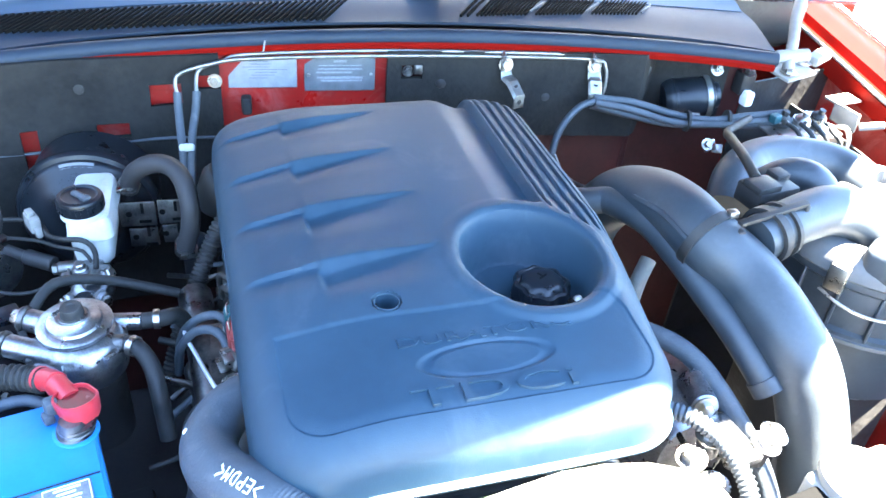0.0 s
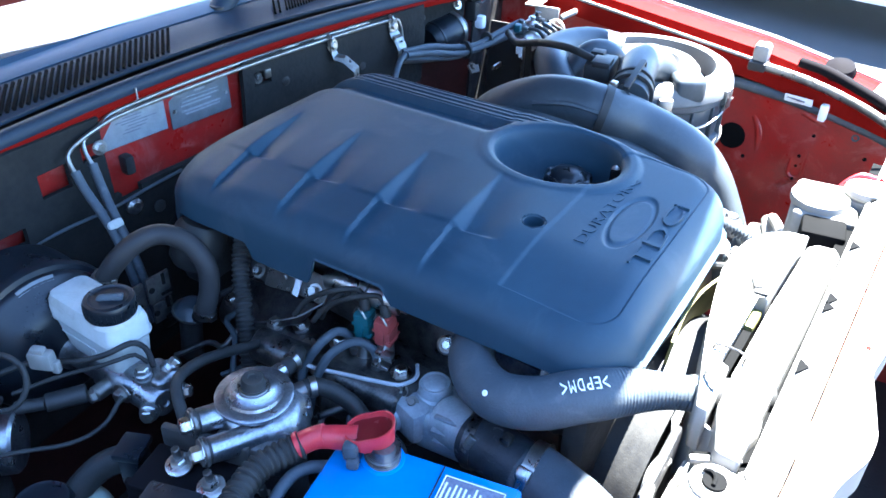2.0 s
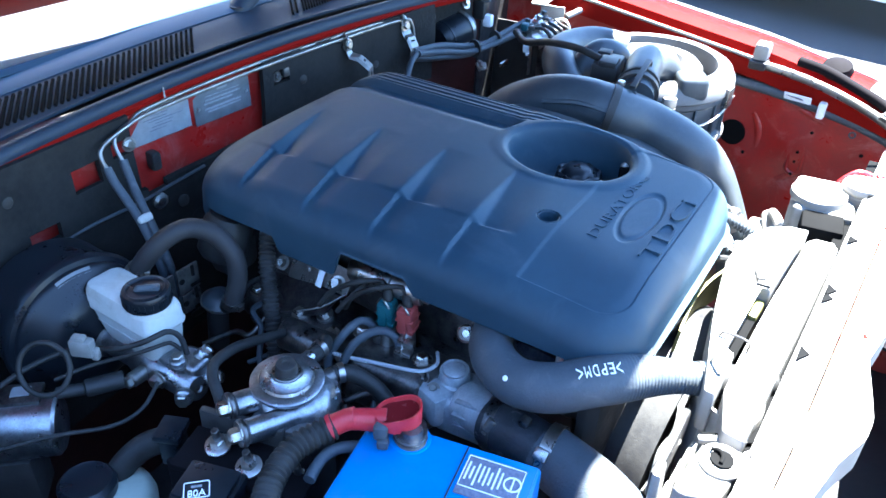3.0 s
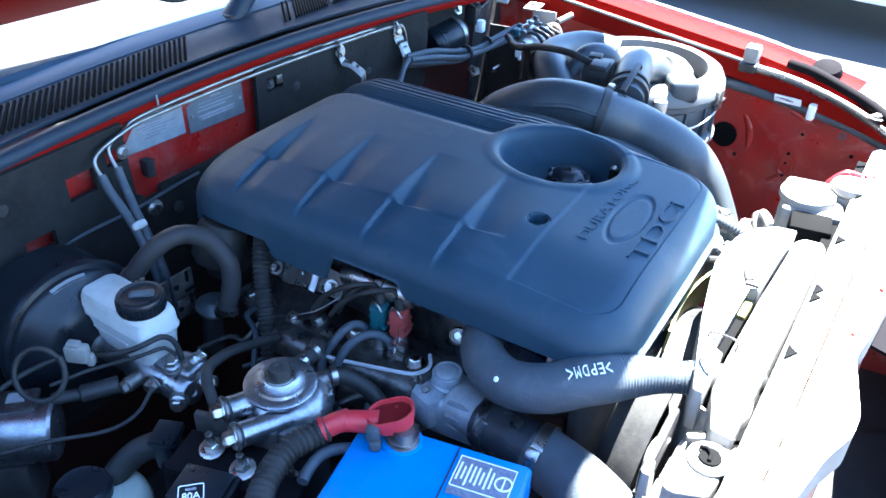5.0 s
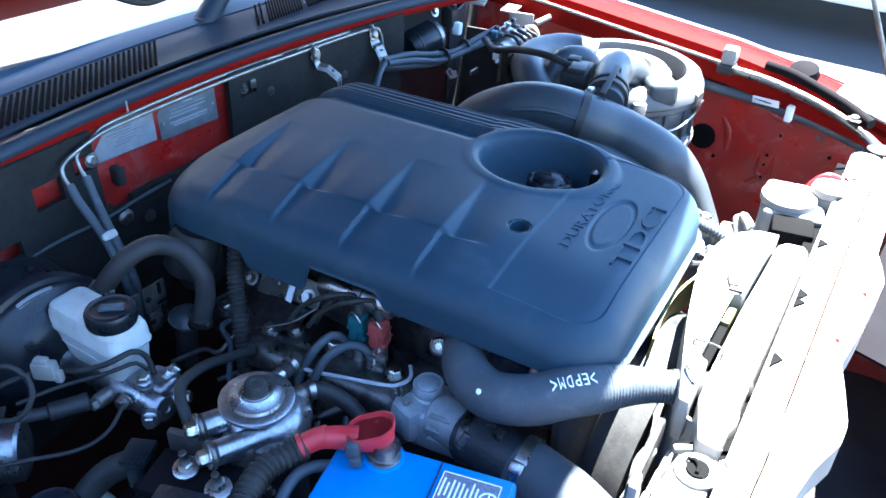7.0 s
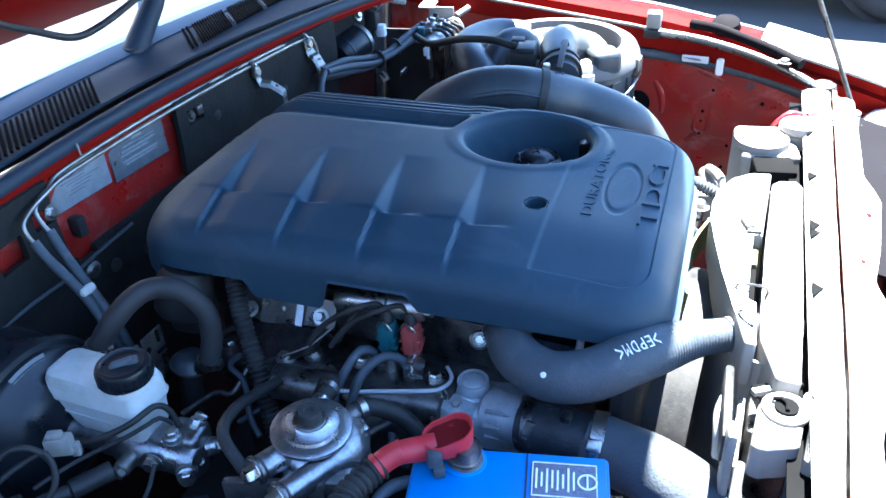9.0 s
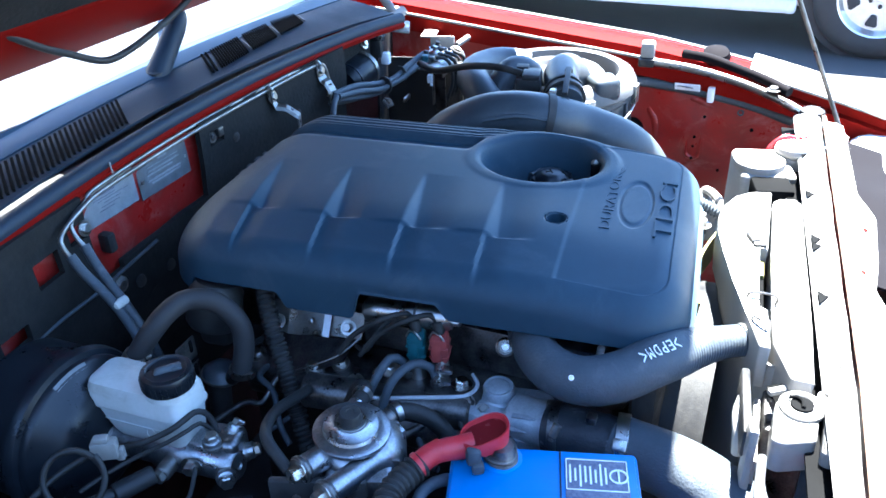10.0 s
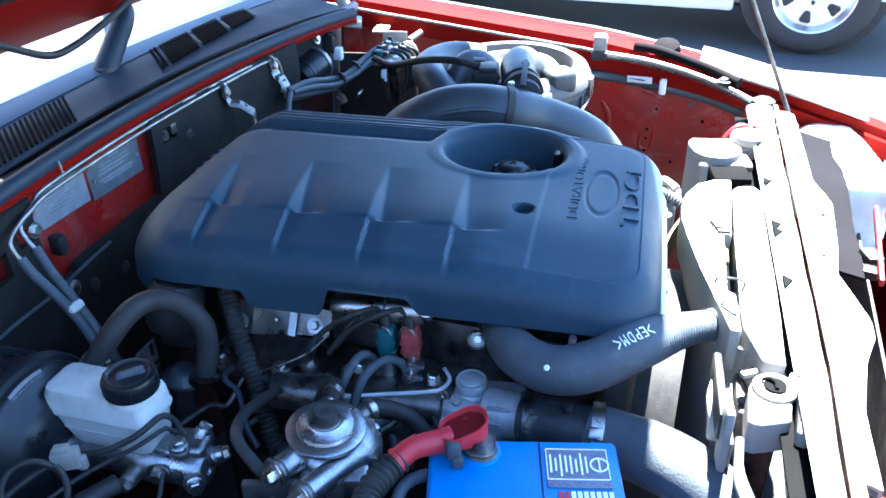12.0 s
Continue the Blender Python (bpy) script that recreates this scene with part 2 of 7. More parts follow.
def lathe(profile, origin, axis=(0, 0, 1), seg=32, hint=(0, 0, 1), squash=1.0, caps=True):
    """Turns a profile of (radius, height) round an axis."""
    bm = bmesh.new()
    m = Matrix.Translation(origin) @ frame_of(axis, hint)
    rings = []
    for r, h in profile:
        if r < 1e-6:
            rings.append([bm.verts.new(m @ Vector((0, 0, h)))])
        else:
            rings.append([bm.verts.new(m @ Vector((r * math.cos(2 * math.pi * k / seg), squash * r * math.sin(2 * math.pi * k / seg), h))) for k in range(seg)])
    for a, b in zip(rings, rings[1:]):
        for k in range(seg):
            j = (k + 1) % seg
            if len(a) == 1 and len(b) > 1:
                bm.faces.new((a[0], b[k], b[j]))
            elif len(b) == 1 and len(a) > 1:
                bm.faces.new((a[k], a[j], b[0]))
            elif len(a) > 1:
                bm.faces.new((a[k], a[j], b[j], b[k]))
    for ring in (rings[0], rings[-1]):
        if len(ring) > 1 and caps:
            bm.faces.new(ring)
    return bm


def ring(outer, inner, h, origin, axis=(0, 0, 1), seg=32):
    """A flat hoop."""
    return lathe([(inner, 0), (outer, 0), (outer, h), (inner, h), (inner, 0)], origin, axis, seg, caps=False)


def rod(p0, p1, r, r1=None, seg=20, edge=0.0):
    p0, p1 = Vector(p0), Vector(p1)
    h = (p1 - p0).length
    r1 = r if r1 is None else r1
    e = min(edge or min(r, r1) * 0.15, h * 0.3)
    return lathe([(0, 0), (r - e, 0), (r, e), (r1, h - e), (r1 - e, h), (0, h)], p0, p1 - p0, seg)


def spline(points, step=0.006):
    """Evenly spaced places along a smooth curve through the points."""
    p = [Vector(q) for q in points]
    p = [2 * p[0] - p[1], *p, 2 * p[-1] - p[-2]]
    out = []
    for a, b, c, d in zip(p, p[1:], p[2:], p[3:]):
        n = max(2, int((c - b).length / step))
        for k in range(n):
            t = k / n
            out.append(0.5 * ((2 * b) + (c - a) * t + (2 * a - 5 * b + 4 * c - d) * t * t + (3 * b - a - 3 * c + d) * t ** 3))
    out.append(p[-2].copy())
    return out


def hose(points, r, seg=16, step=0.006, pitch=0.0, depth=0.0, end=None, radius=None):
    """A tube along a smooth curve; pitch and depth give it corrugations."""
    if pitch:
        step = pitch / 5
    path = spline(points, step)
    bm = bmesh.new()
    tan = [(path[min(i + 1, len(path) - 1)] - path[max(i - 1, 0)]).normalized() for i in range(len(path))]
    up = tan[0].orthogonal().normalized()
    s, rings, total = 0.0, [], sum((b - a).length for a, b in zip(path, path[1:]))
    for i, (q, t) in enumerate(zip(path, tan)):
        if i:
            s += (q - path[i - 1]).length
        up = (up - t * up.dot(t)).normalized()
        side = t.cross(up)
        rr = r if end is None else r + (end - r) * s / total
        if radius:
            rr = radius(s / total)
        if pitch:
            rr += depth * (1 if math.sin(2 * math.pi * s / pitch) > 0 else -1) * min(1, abs(2 * math.sin(2 * math.pi * s / pitch)))
        rings.append([bm.verts.new(q + rr * (math.cos(2 * math.pi * k / seg) * up + math.sin(2 * math.pi * k / seg) * side)) for k in range(seg)])
    for a, b in zip(rings, rings[1:]):
        for k in range(seg):
            j = (k + 1) % seg
            bm.faces.new((a[k], a[j], b[j], b[k]))
    bm.faces.new(rings[0])
    bm.faces.new(rings[-1])
    return bm


def band(p, axis, r, width, thick=0.0015, seg=28):
    """A ring round a hose."""
    w = width / 2
    return lathe([(r, -w), (r + thick, -w), (r + thick, w), (r, w), (r, -w)], p, axis, seg, caps=False)


def bolt(p, axis=(0, 0, 1), r=0.006, h=0.005, washer=True):
    """A hexagon bolt head with its washer."""
    bm = lathe([(0, 0), (r, 0), (r, h * 0.8), (r * 0.82, h), (0, h)], p, axis, 6)
    if washer:
        add(bm, lathe([(0, -0.001), (r * 1.6, -0.001), (r * 1.6, 0.0006), (0, 0.0006)], p, axis, 20))
    return bm


def sheet(fx, nu, nv, thick=0.0):
    """A surface from a function of u and v in 0..1, with thickness downwards along its normals."""
    bm = bmesh.new()
    g = [[bm.verts.new(fx(i / nu, j / nv)) for j in range(nv + 1)] for i in range(nu + 1)]
    for i in range(nu):
        for j in range(nv):
            bm.faces.new((g[i][j], g[i + 1][j], g[i + 1][j + 1], g[i][j + 1]))
    if thick:
        bmesh.ops.recalc_face_normals(bm, faces=bm.faces)
        bmesh.ops.solidify(bm, geom=bm.faces[:], thickness=thick)
    return bm


def prism(outline, z0, z1, bevel=0.0, m=None):
    """A plate from a flat outline of (x, y)."""
    bm = bmesh.new()
    lo = [bm.verts.new((x, y, z0)) for x, y in outline]
    hi = [bm.verts.new((x, y, z1)) for x, y in outline]
    bm.faces.new(lo)
    bm.faces.new(hi)
    for k in range(len(outline)):
        j = (k + 1) % len(outline)
        bm.faces.new((lo[k], lo[j], hi[j], hi[k]))
    if bevel:
        bmesh.ops.bevel(bm, geom=bm.edges[:], offset=bevel, segments=2, affect="EDGES", profile=0.5)
    if m is not None:
        bmesh.ops.transform(bm, matrix=m, verts=bm.verts)
    return bm


def letters(text, m, width, height, thick=0.0015):
    """Raised lettering in the built-in font, fitted to a width and height, its lower left corner at m."""
    cu = bpy.data.curves.new("lettering", "FONT")
    cu.body, cu.size, cu.extrude = text, 1.0, 0.5
    cu.resolution_u = 3
    ob = bpy.data.objects.new("lettering", cu)
    me = bpy.data.meshes.new_from_object(ob)
    bm = bmesh.new()
    bm.from_mesh(me)
    bpy.data.objects.remove(ob)
    bpy.data.curves.remove(cu)
    bpy.data.meshes.remove(me)
    lo = [min(v.co[k] for v in bm.verts) for k in range(2)]
    hi = [max(v.co[k] for v in bm.verts) for k in range(2)]
    for v in bm.verts:
        v.co = Vector(((v.co.x - lo[0]) / (hi[0] - lo[0]) * width, (v.co.y - lo[1]) / (hi[1] - lo[1]) * height, (v.co.z + 0.5) * thick))
    bmesh.ops.transform(bm, matrix=m, verts=bm.verts)
    return bm


def rounded(cx, cy, hx, hy, r, n=8, rz=0.0):
    """Outline of a rounded rectangle."""
    pts = []
    for sx, sy, a0 in ((1, 1, 0), (-1, 1, 90), (-1, -1, 180), (1, -1, 270)):
        for k in range(n + 1):
            a = radians(a0 + 90 * k / n)
            x, y = sx * (hx - r) + r * math.cos(a), sy * (hy - r) + r * math.sin(a)
            c, s = math.cos(radians(rz)), math.sin(radians(rz))
            pts.append((cx + x * c - y * s, cy + x * s + y * c))
    return pts


def stack(layers):
    """A closed skin through outlines, each with its height."""
    bm = bmesh.new()
    rings = [[bm.verts.new((x, y, z)) for x, y in o] for o, z in layers]
    for a, b in zip(rings, rings[1:]):
        for k in range(len(a)):
            j = (k + 1) % len(a)
            bm.faces.new((a[k], a[j], b[j], b[k]))
    bm.faces.new(rings[0])
    bm.faces.new(rings[-1])
    return bm


# ---- ground and street ----
ground = solid("ground", sheet(lambda u, v: Vector((-600 + 1200 * u, -600 + 1200 * v, 0)), 8, 8), M_CONCRETE, (0, 0, 0), "sunlit pale concrete ground of the car park", "ground", kind="structure")


# unseen plain wall closing the driver's side, added to darken the bay's left flank
solid("west_blocker", box((-2.7, 0.8, 0.95), (0.25, 9.0, 1.9), 0, 0.01), M_WALL, (-2.7, 0.8, 0), "unseen plain dark wall added to darken the bay's left side", "wall", kind="structure")


# ---- car body round the engine bay ----
CX = 0.225


def lip_y(x):
    return 1.092 - 0.16 * (x - CX) ** 2 - 0.10 * max(0, abs(x - CX) - 0.42) ** 1.5


def wall_y(x):
    """The firewall steps back at its far end."""
    return lip_y(x) + 0.055 * smooth(0.555, 0.60, x)


car = thing("car", (CX, 1.1, 0.0), "red pickup with its bonnet open over a dusty engine bay", "car")
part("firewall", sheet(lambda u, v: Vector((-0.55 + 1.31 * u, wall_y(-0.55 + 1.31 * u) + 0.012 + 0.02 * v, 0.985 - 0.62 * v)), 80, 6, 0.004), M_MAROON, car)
# Dark sheets stand in for the shaded void in the bay's far corner.
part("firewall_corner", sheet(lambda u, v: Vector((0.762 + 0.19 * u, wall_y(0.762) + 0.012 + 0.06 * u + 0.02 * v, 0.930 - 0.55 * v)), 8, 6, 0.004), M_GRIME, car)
part("corner_void", sheet(lambda u, v: Vector((0.885 + 0.01 * math.sin(3 * u), 0.85 + 0.30 * u, 0.886 - 0.012 * u - 0.45 * v)), 12, 6, 0.004), M_GRIME, car, "dark sheet added for the black void in the bay's corner")
part("scuttle_wall", sheet(lambda u, v: Vector((-0.33 + 0.53 * u, lip_y(-0.33 + 0.53 * u) + 0.008 + 0.006 * v, 0.996 - 0.16 * v)), 30, 4, 0.002), M_REDBAY, car, "red painted wall behind the plates")


def lip_profile(u, v):
    x = -0.56 + 1.315 * u
    prof = [(-0.003, -0.008), (-0.005, -0.001), (0.0, 0.003), (0.006, 0.004), (0.026, 0.003)]
    k = min(3, int(v * 4))
    f = v * 4 - k
    dy, dz = [a + (b - a) * f for a, b in zip(prof[k], prof[k + 1])]
    return Vector((x, lip_y(x) + dy, 1.000 + dz - 0.05 * (x - CX) ** 2))


part("cowl_lip", sheet(lip_profile, 60, 8, 0.0015), M_RED, car, "red painted edge of the scuttle")
part("weather_strip", hose([(x, lip_y(x) + 0.0085, 1.0070 - 0.05 * (x - CX) ** 2) for x in [-0.58 + 0.0745 * k for k in range(19)]], 0.0110, 12, 0.02), M_COWL, car, "black rubber seal along the scuttle")


def cowl_z(y):
    return 1.022 + 0.14 * (y - 1.115)


def cowl_end(x):
    return 1.215 + 0.03 * (x - 0.1) - 0.05 * (x - CX) ** 2


def cowl_top(x, y):
    y0 = lip_y(x) + 0.024
    v = max(0.0, min(1.0, (y - y0) / (cowl_end(x) - y0)))
    return cowl_z(y) - 0.05 * (x - CX) ** 2 + 0.006 * math.sin(math.pi * v) ** 2


def cowl_sheet(u, v):
    x = -0.62 + 1.385 * u
    y0 = lip_y(x) + 0.024
    y = y0 + v * (cowl_end(x) - y0)
    return Vector((x, y, cowl_top(x, y)))


cowl = part("scuttle_panel", sheet(cowl_sheet, 60, 12, 0.004), M_COWL, car, "matt black plastic scuttle panel")


def grille(x0, x1, n, fill):
    """A row of slanting slots in the scuttle."""
    for k in range(n):
        x = x0 + (x1 - x0) * (k + 0.5) / n + 0.022
        y = 1.135 + 0.055 * x
        up = math.degrees(math.atan2(cowl_top(x, y + 0.02) - cowl_top(x, y - 0.02), 0.04))
        part("air_slot", box((x, y, cowl_top(x, y) + 0.0004), ((x1 - x0) / n * fill, 0.060, 0.004), -40, 0, 1, rx=up * 0.7, ry=-up * 0.7), M_SLOT, cowl)


grille(-0.44, 0.096, 62, 0.40)
grille(0.283, 0.303, 2, 0.32)
grille(0.309, 0.388, 13, 0.36)
grille(0.399, 0.476, 13, 0.36)
grille(0.488, 0.566, 13, 0.36)
for x in (0.3935, 0.482, 0.572):
    part("grille_divider", box((x + 0.022, 1.135 + 0.055 * (x + 0.022), cowl_top(x + 0.022, 1.135 + 0.055 * x) + 0.0008), (0.003, 0.064, 0.003), -40, 0.0008, 1), M_PIPE, cowl)
part("screen_seal", sheet(lambda u, v: Vector((-0.60 + 1.36 * u, cowl_end(-0.60 + 1.36 * u) - 0.046 + 0.052 * v, cowl_top(-0.60 + 1.36 * u, cowl_end(-0.60 + 1.36 * u) - 0.046 + 0.046 * v) + 0.0015 + 0.009 * v + 0.003 * math.sin(math.pi * v))), 60, 8, 0.003), M_FRIT, car, "glossy black moulding along the windscreen's foot")

# inner wings
def wing_edge(y):
    """Height of the wing's inner edge."""
    return 0.958 - 0.095 * (1.21 - y) - 0.10 * max(0, 0.62 - y) ** 1.2


def inner_right(u, v):
    y = 0.12 + 1.15 * u
    z1 = wing_edge(y) - 0.012
    z = z1 + (0.35 - z1) * v
    x = 0.955 + 0.05 * max(0, 0.5 - y) - 0.20 * max(0, v - 0.45) ** 2 + 0.004 * math.sin(y * 40) * math.sin(v * 22)
    return Vector((x, y, z))


part("inner_wing", sheet(inner_right, 60, 30, 0.002), M_REDBAY, car, "red inner wing pressing with dust and drilled holes")
# Unseen left wing, kept dark so that no red reflects in the metal.
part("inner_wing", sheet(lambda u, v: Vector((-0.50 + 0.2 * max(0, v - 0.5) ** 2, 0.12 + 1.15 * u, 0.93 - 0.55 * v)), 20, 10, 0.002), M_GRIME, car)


def wing(side, x_in):
    prof = [(0.0, -0.03), (0.0, 0.0), (0.022, 0.002), (0.026, 0.016), (0.06, 0.022), (0.12, 0.012), (0.155, -0.02), (0.175, -0.09), (0.18, -0.30), (0.17, -0.45)]

    def f(u, v):
        y = 0.06 + 1.6 * u
        k = min(len(prof) - 2, int(v * (len(prof) - 1)))
        t = v * (len(prof) - 1) - k
        dx, dz = [a + (b - a) * t for a, b in zip(prof[k], prof[k + 1])]
        squeeze = 1 - 0.9 * max(0, 0.45 - y)
        return Vector((x_in + side * dx * squeeze - side * 0.35 * max(0, 0.42 - y) ** 1.5, y, wing_edge(y) + dz))
    return sheet(f, 50, 36, 0.0012)


part("wing", wing(1, 0.935), M_RED, car, "glossy red front wing")
part("wing", wing(-1, -0.50), M_RED, car, "glossy red front wing")

# Pale strips paint the sun's white glints along the red wing's edges.
part("wing_seam_glint", hose([(0.9385, y, wing_edge(y) + 0.004) for y in [0.60 + 0.06 * k for k in range(12)]], 0.0032, 8), M_PALE, car, "wing seam with the sun's glint put into its pale colour")
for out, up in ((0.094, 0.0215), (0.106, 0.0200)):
    part("wing_seam_glint", hose([(0.935 + out - 0.35 * max(0, 0.42 - y) ** 1.5, y, wing_edge(y) + up) for y in [0.30 + 0.08 * k for k in range(15)]], 0.0022, 8), M_PALE, car, "pale strip painting the sun's glint along the wing")

# windscreen and its surround
def screen(u, v):
    x = -0.52 + 1.50 * u
    bow = 0.10 * ((x - CX) / 0.75) ** 2
    return Vector((CX + (x - CX) * (1 - 0.12 * v), 1.198 + 0.03 * (x - 0.1) - bow * 0.3 + 0.62 * v, 1.034 - 0.03 * bow + 0.50 * v + 0.03 * math.sin(math.pi * v)))


part("windscreen", sheet(screen, 30, 16, 0.005), M_GLASS, car, "dusty windscreen bleached by glare")
part("screen_border", sheet(lambda u, v: screen(u, 0.010 * v) + Vector((0, -0.001, 0.003)), 30, 4, 0.002), M_FRIT, car, "glossy black border along the windscreen's foot")
part("roof", sheet(lambda u, v: Vector((CX + (u - 0.5) * 1.35, 1.78 + 1.27 * v, 1.545 + 0.06 * math.sin(math.pi * v))), 10, 8, 0.01), M_RED, car)
part("cab_back", box((CX, 3.1, 0.9), (1.66, 0.05, 1.2), 0, 0.02), M_RED, car)
part("cab_floor", box((CX, 2.2, 0.42), (1.66, 1.8, 0.06), 0, 0.02), M_GRIME, car)
part("dashboard", box((CX, 1.60, 0.98), (1.45, 0.7, 0.12), 0, 0.04, 3), M_PLASTIC, car)
for sx in (-1, 1):
    part("door_side", box((CX + sx * 0.86, 2.25, 0.66), (0.06, 1.8, 0.66), 0, 0.02, 2), M_RED, car)

# bonnet, open
HINGE, OPEN, LONG = Vector((CX, 1.185, 1.098)), radians(45), 1.189
BY, BZ = -math.cos(OPEN), math.sin(OPEN)


def bonnet_at(x, s, up=0.0):
    """A place on the bonnet: s metres from the hinge edge, up along its outward normal."""
    return HINGE + Vector((x - CX, s * BY + up * BZ, s * BZ - up * BY))


def bonnet_skin(u, v):
    s = (LONG - 0.16 * (2 * u - 1) ** 2) * v
    half = 0.722 + 0.068 * smooth(0.0, 0.28, v) - 0.096 * smooth(0.52, 0.765, v) - 0.12 * smooth(0.765, 1.0, v)
    x = CX + half * (2 * u - 1)
    return bonnet_at(x, s, 0.016 + 0.006 * (1 - (2 * u - 1) ** 2) + 0.05 * math.sin(math.pi * v))


bonnet = part("bonnet", sheet(bonnet_skin, 24, 24, 0.002), M_RED, car, "open red bonnet")


def bonnet_beam(x0, s0, x1, s1, w, h=0.02):
    a, b = bonnet_at(x0, s0, 0.012), bonnet_at(x1, s1, 0.012)
    n = Vector((0, BZ, -BY))
    d = b - a
    m = Matrix.Translation((a + b) / 2) @ Matrix((d.normalized(), n.cross(d.normalized()), n)).transposed().to_4x4()
    bm = box((0, 0, 0), (d.length, w, h), 0, 0.006, 2)
    bmesh.ops.transform(bm, matrix=m, verts=bm.verts)
    return bm


inner = bmesh.new()
for a in ((-0.45, 0.055, 0.90, 0.055, 0.10), (-0.40, 0.96, 0.84, 0.96, 0.06), (-0.45, 0.05, -0.42, 0.96, 0.05), (0.895, 0.05, 0.865, 0.96, 0.05)):
    add(inner, bonnet_beam(*a))
part("bonnet_frame", inner, M_RED, bonnet, "red pressed frame under the bonnet")
# Added dark sheet: keeps the bonnet's red bounce off the engine cover.
part("bounce_liner", sheet(lambda u, v: bonnet_at(CX + 0.65 * (2 * u - 1), 0.13 + (0.98 - 0.14 * (2 * u - 1) ** 2) * v, -0.004 + 0.004 * math.sin(25 * u) * math.sin(20 * v)), 20, 20, 0.004), M_FELT, bonnet, "black felt liner added under the bonnet to stop its red bounce")
part("bonnet_hose", hose([(-0.04, 1.12, 1.172), (0.021, 1.14, 1.138), (0.054, 1.142, 1.122), (0.106, 1.142, 1.098), (0.150, 1.142, 1.098), (0.206, 1.14, 1.111), (0.258, 1.138, 1.127), (0.32, 1.115, 1.17)], 0.0045, 10), M_RUBBER2, bonnet, "black washer hose hanging under the bonnet")
part("prop_rod", hose([(0.722, 0.256, 0.860), (0.709, 0.258, 0.876), (0.706, 0.285, 0.935), (0.690, 0.40, 1.175), (0.668, 0.62, 1.63)], 0.0034, 10), M_DARKSTEEL, car, "thin steel bonnet stay")

# wiper arm standing at the screen's foot
wiper = thing("wiper", (0.22, 1.15, 1.045), "black wiper arm lying on the windscreen", "wiper")
part("arm", hose([(0.222, 1.183, 1.022), (0.272, 1.186, 1.064), (0.306, 1.190, 1.094), (0.34, 1.225, 1.115), (0.42, 1.29, 1.155)], 0.009, 12, radius=lambda t: 0.0175 - 0.008 * t), M_COWL, wiper)
part("pivot_cap", lathe([(0, 0), (0.014, 0), (0.012, 0.012), (0, 0.016)], (0.230, 1.182, 1.030), (0, -0.1, 1), 20), M_PLASTIC, wiper)

# ---- bay floor and engine ----
part("bay_floor", sheet(lambda u, v: Vector((-0.6 + 1.7 * u, 0.0 + 1.3 * v, 0.38)), 4, 4, 0.01), M_GRIME, car)
engine = thing("engine", (0.155, 0.7, 0.40), "grimy dark diesel engine block beneath its plastic cover", "engine")
part("block", box((0.17, 0.71, 0.60), (0.26, 0.50, 0.40), 0, 0.03, 2), M_GRIME, engine)
part("head", box((0.165, 0.70, 0.835), (0.27, 0.50, 0.08), 0, 0.02, 2), M_DARKSTEEL, engine)

# engine cover, turned a little against the bay
Z0 = 0.982
Y0, Y1 = 0.417, 1.000
TURNED = pose(0.155, 0.69, 0, 0, 0, 5.5) @ pose(-0.155, -0.69, 0)
R_FRONT, R_REAR = 0.060, 0.085
# fins: y at x = 0.05, slope, reach of the hollow in front of the crest
FINS = [(0.907, 0.14, 0.030), (0.8155, 0.13, 0.036), (0.724, 0.10, 0.046), (0.6325, 0.065, 0.046)]


def cover_left(y):
    return -0.030


def cover_right(y):
    return 0.330 + 0.045 * smooth(Y0, 0.75, y)


def cover_inside(x, y):
    """Distance inside the cover's rounded outline."""
    r = R_FRONT if y < 0.69 else R_REAR
    dx = min(x - cover_left(y), cover_right(y) - x)
    dy = min(y - Y0, Y1 - y)
    if dx < r and dy < r:
        return r - math.hypot(r - dx, r - dy)
    return min(dx, dy)


BOWL = (0.248, 0.610, 0.078, 0.088)


def fin(x, y, at, slope, reach):
    """A crest with a narrow face falling into a hollow that a ledge closes, and a fine step below the ledge."""
    q = at + slope * (x - 0.05) - y
    if x > 0.172 or q < -0.05 or q > reach + 0.03:
        return 0.0
    t = max(0.0, min(1.0, (0.168 - x) / 0.116))
    hollow = smooth(0.046, 0.053, x)
    if q < 0:
        return 0.0024 * t * smooth(-0.045, 0.0, q) * hollow + 0.0010 * (1 - hollow) * smooth(-0.03, 0.0, q) * smooth(-0.03, 0.02, x)
    deep = 0.0058 * t ** 0.8 * hollow
    wide = 0.0018 + 0.0125 * t
    down = q / wide if q < wide else 1 - smooth(reach * 0.40, reach + 0.012, q)
    step = 0.0024 * (1 - hollow) * smooth(-0.034, 0.0, x) * min(1.0, q / 0.003) * (1 - smooth(0.003, 0.032, q))
    return 0.0024 * t * hollow * max(0.0, 1 - q / wide) - deep * down - step


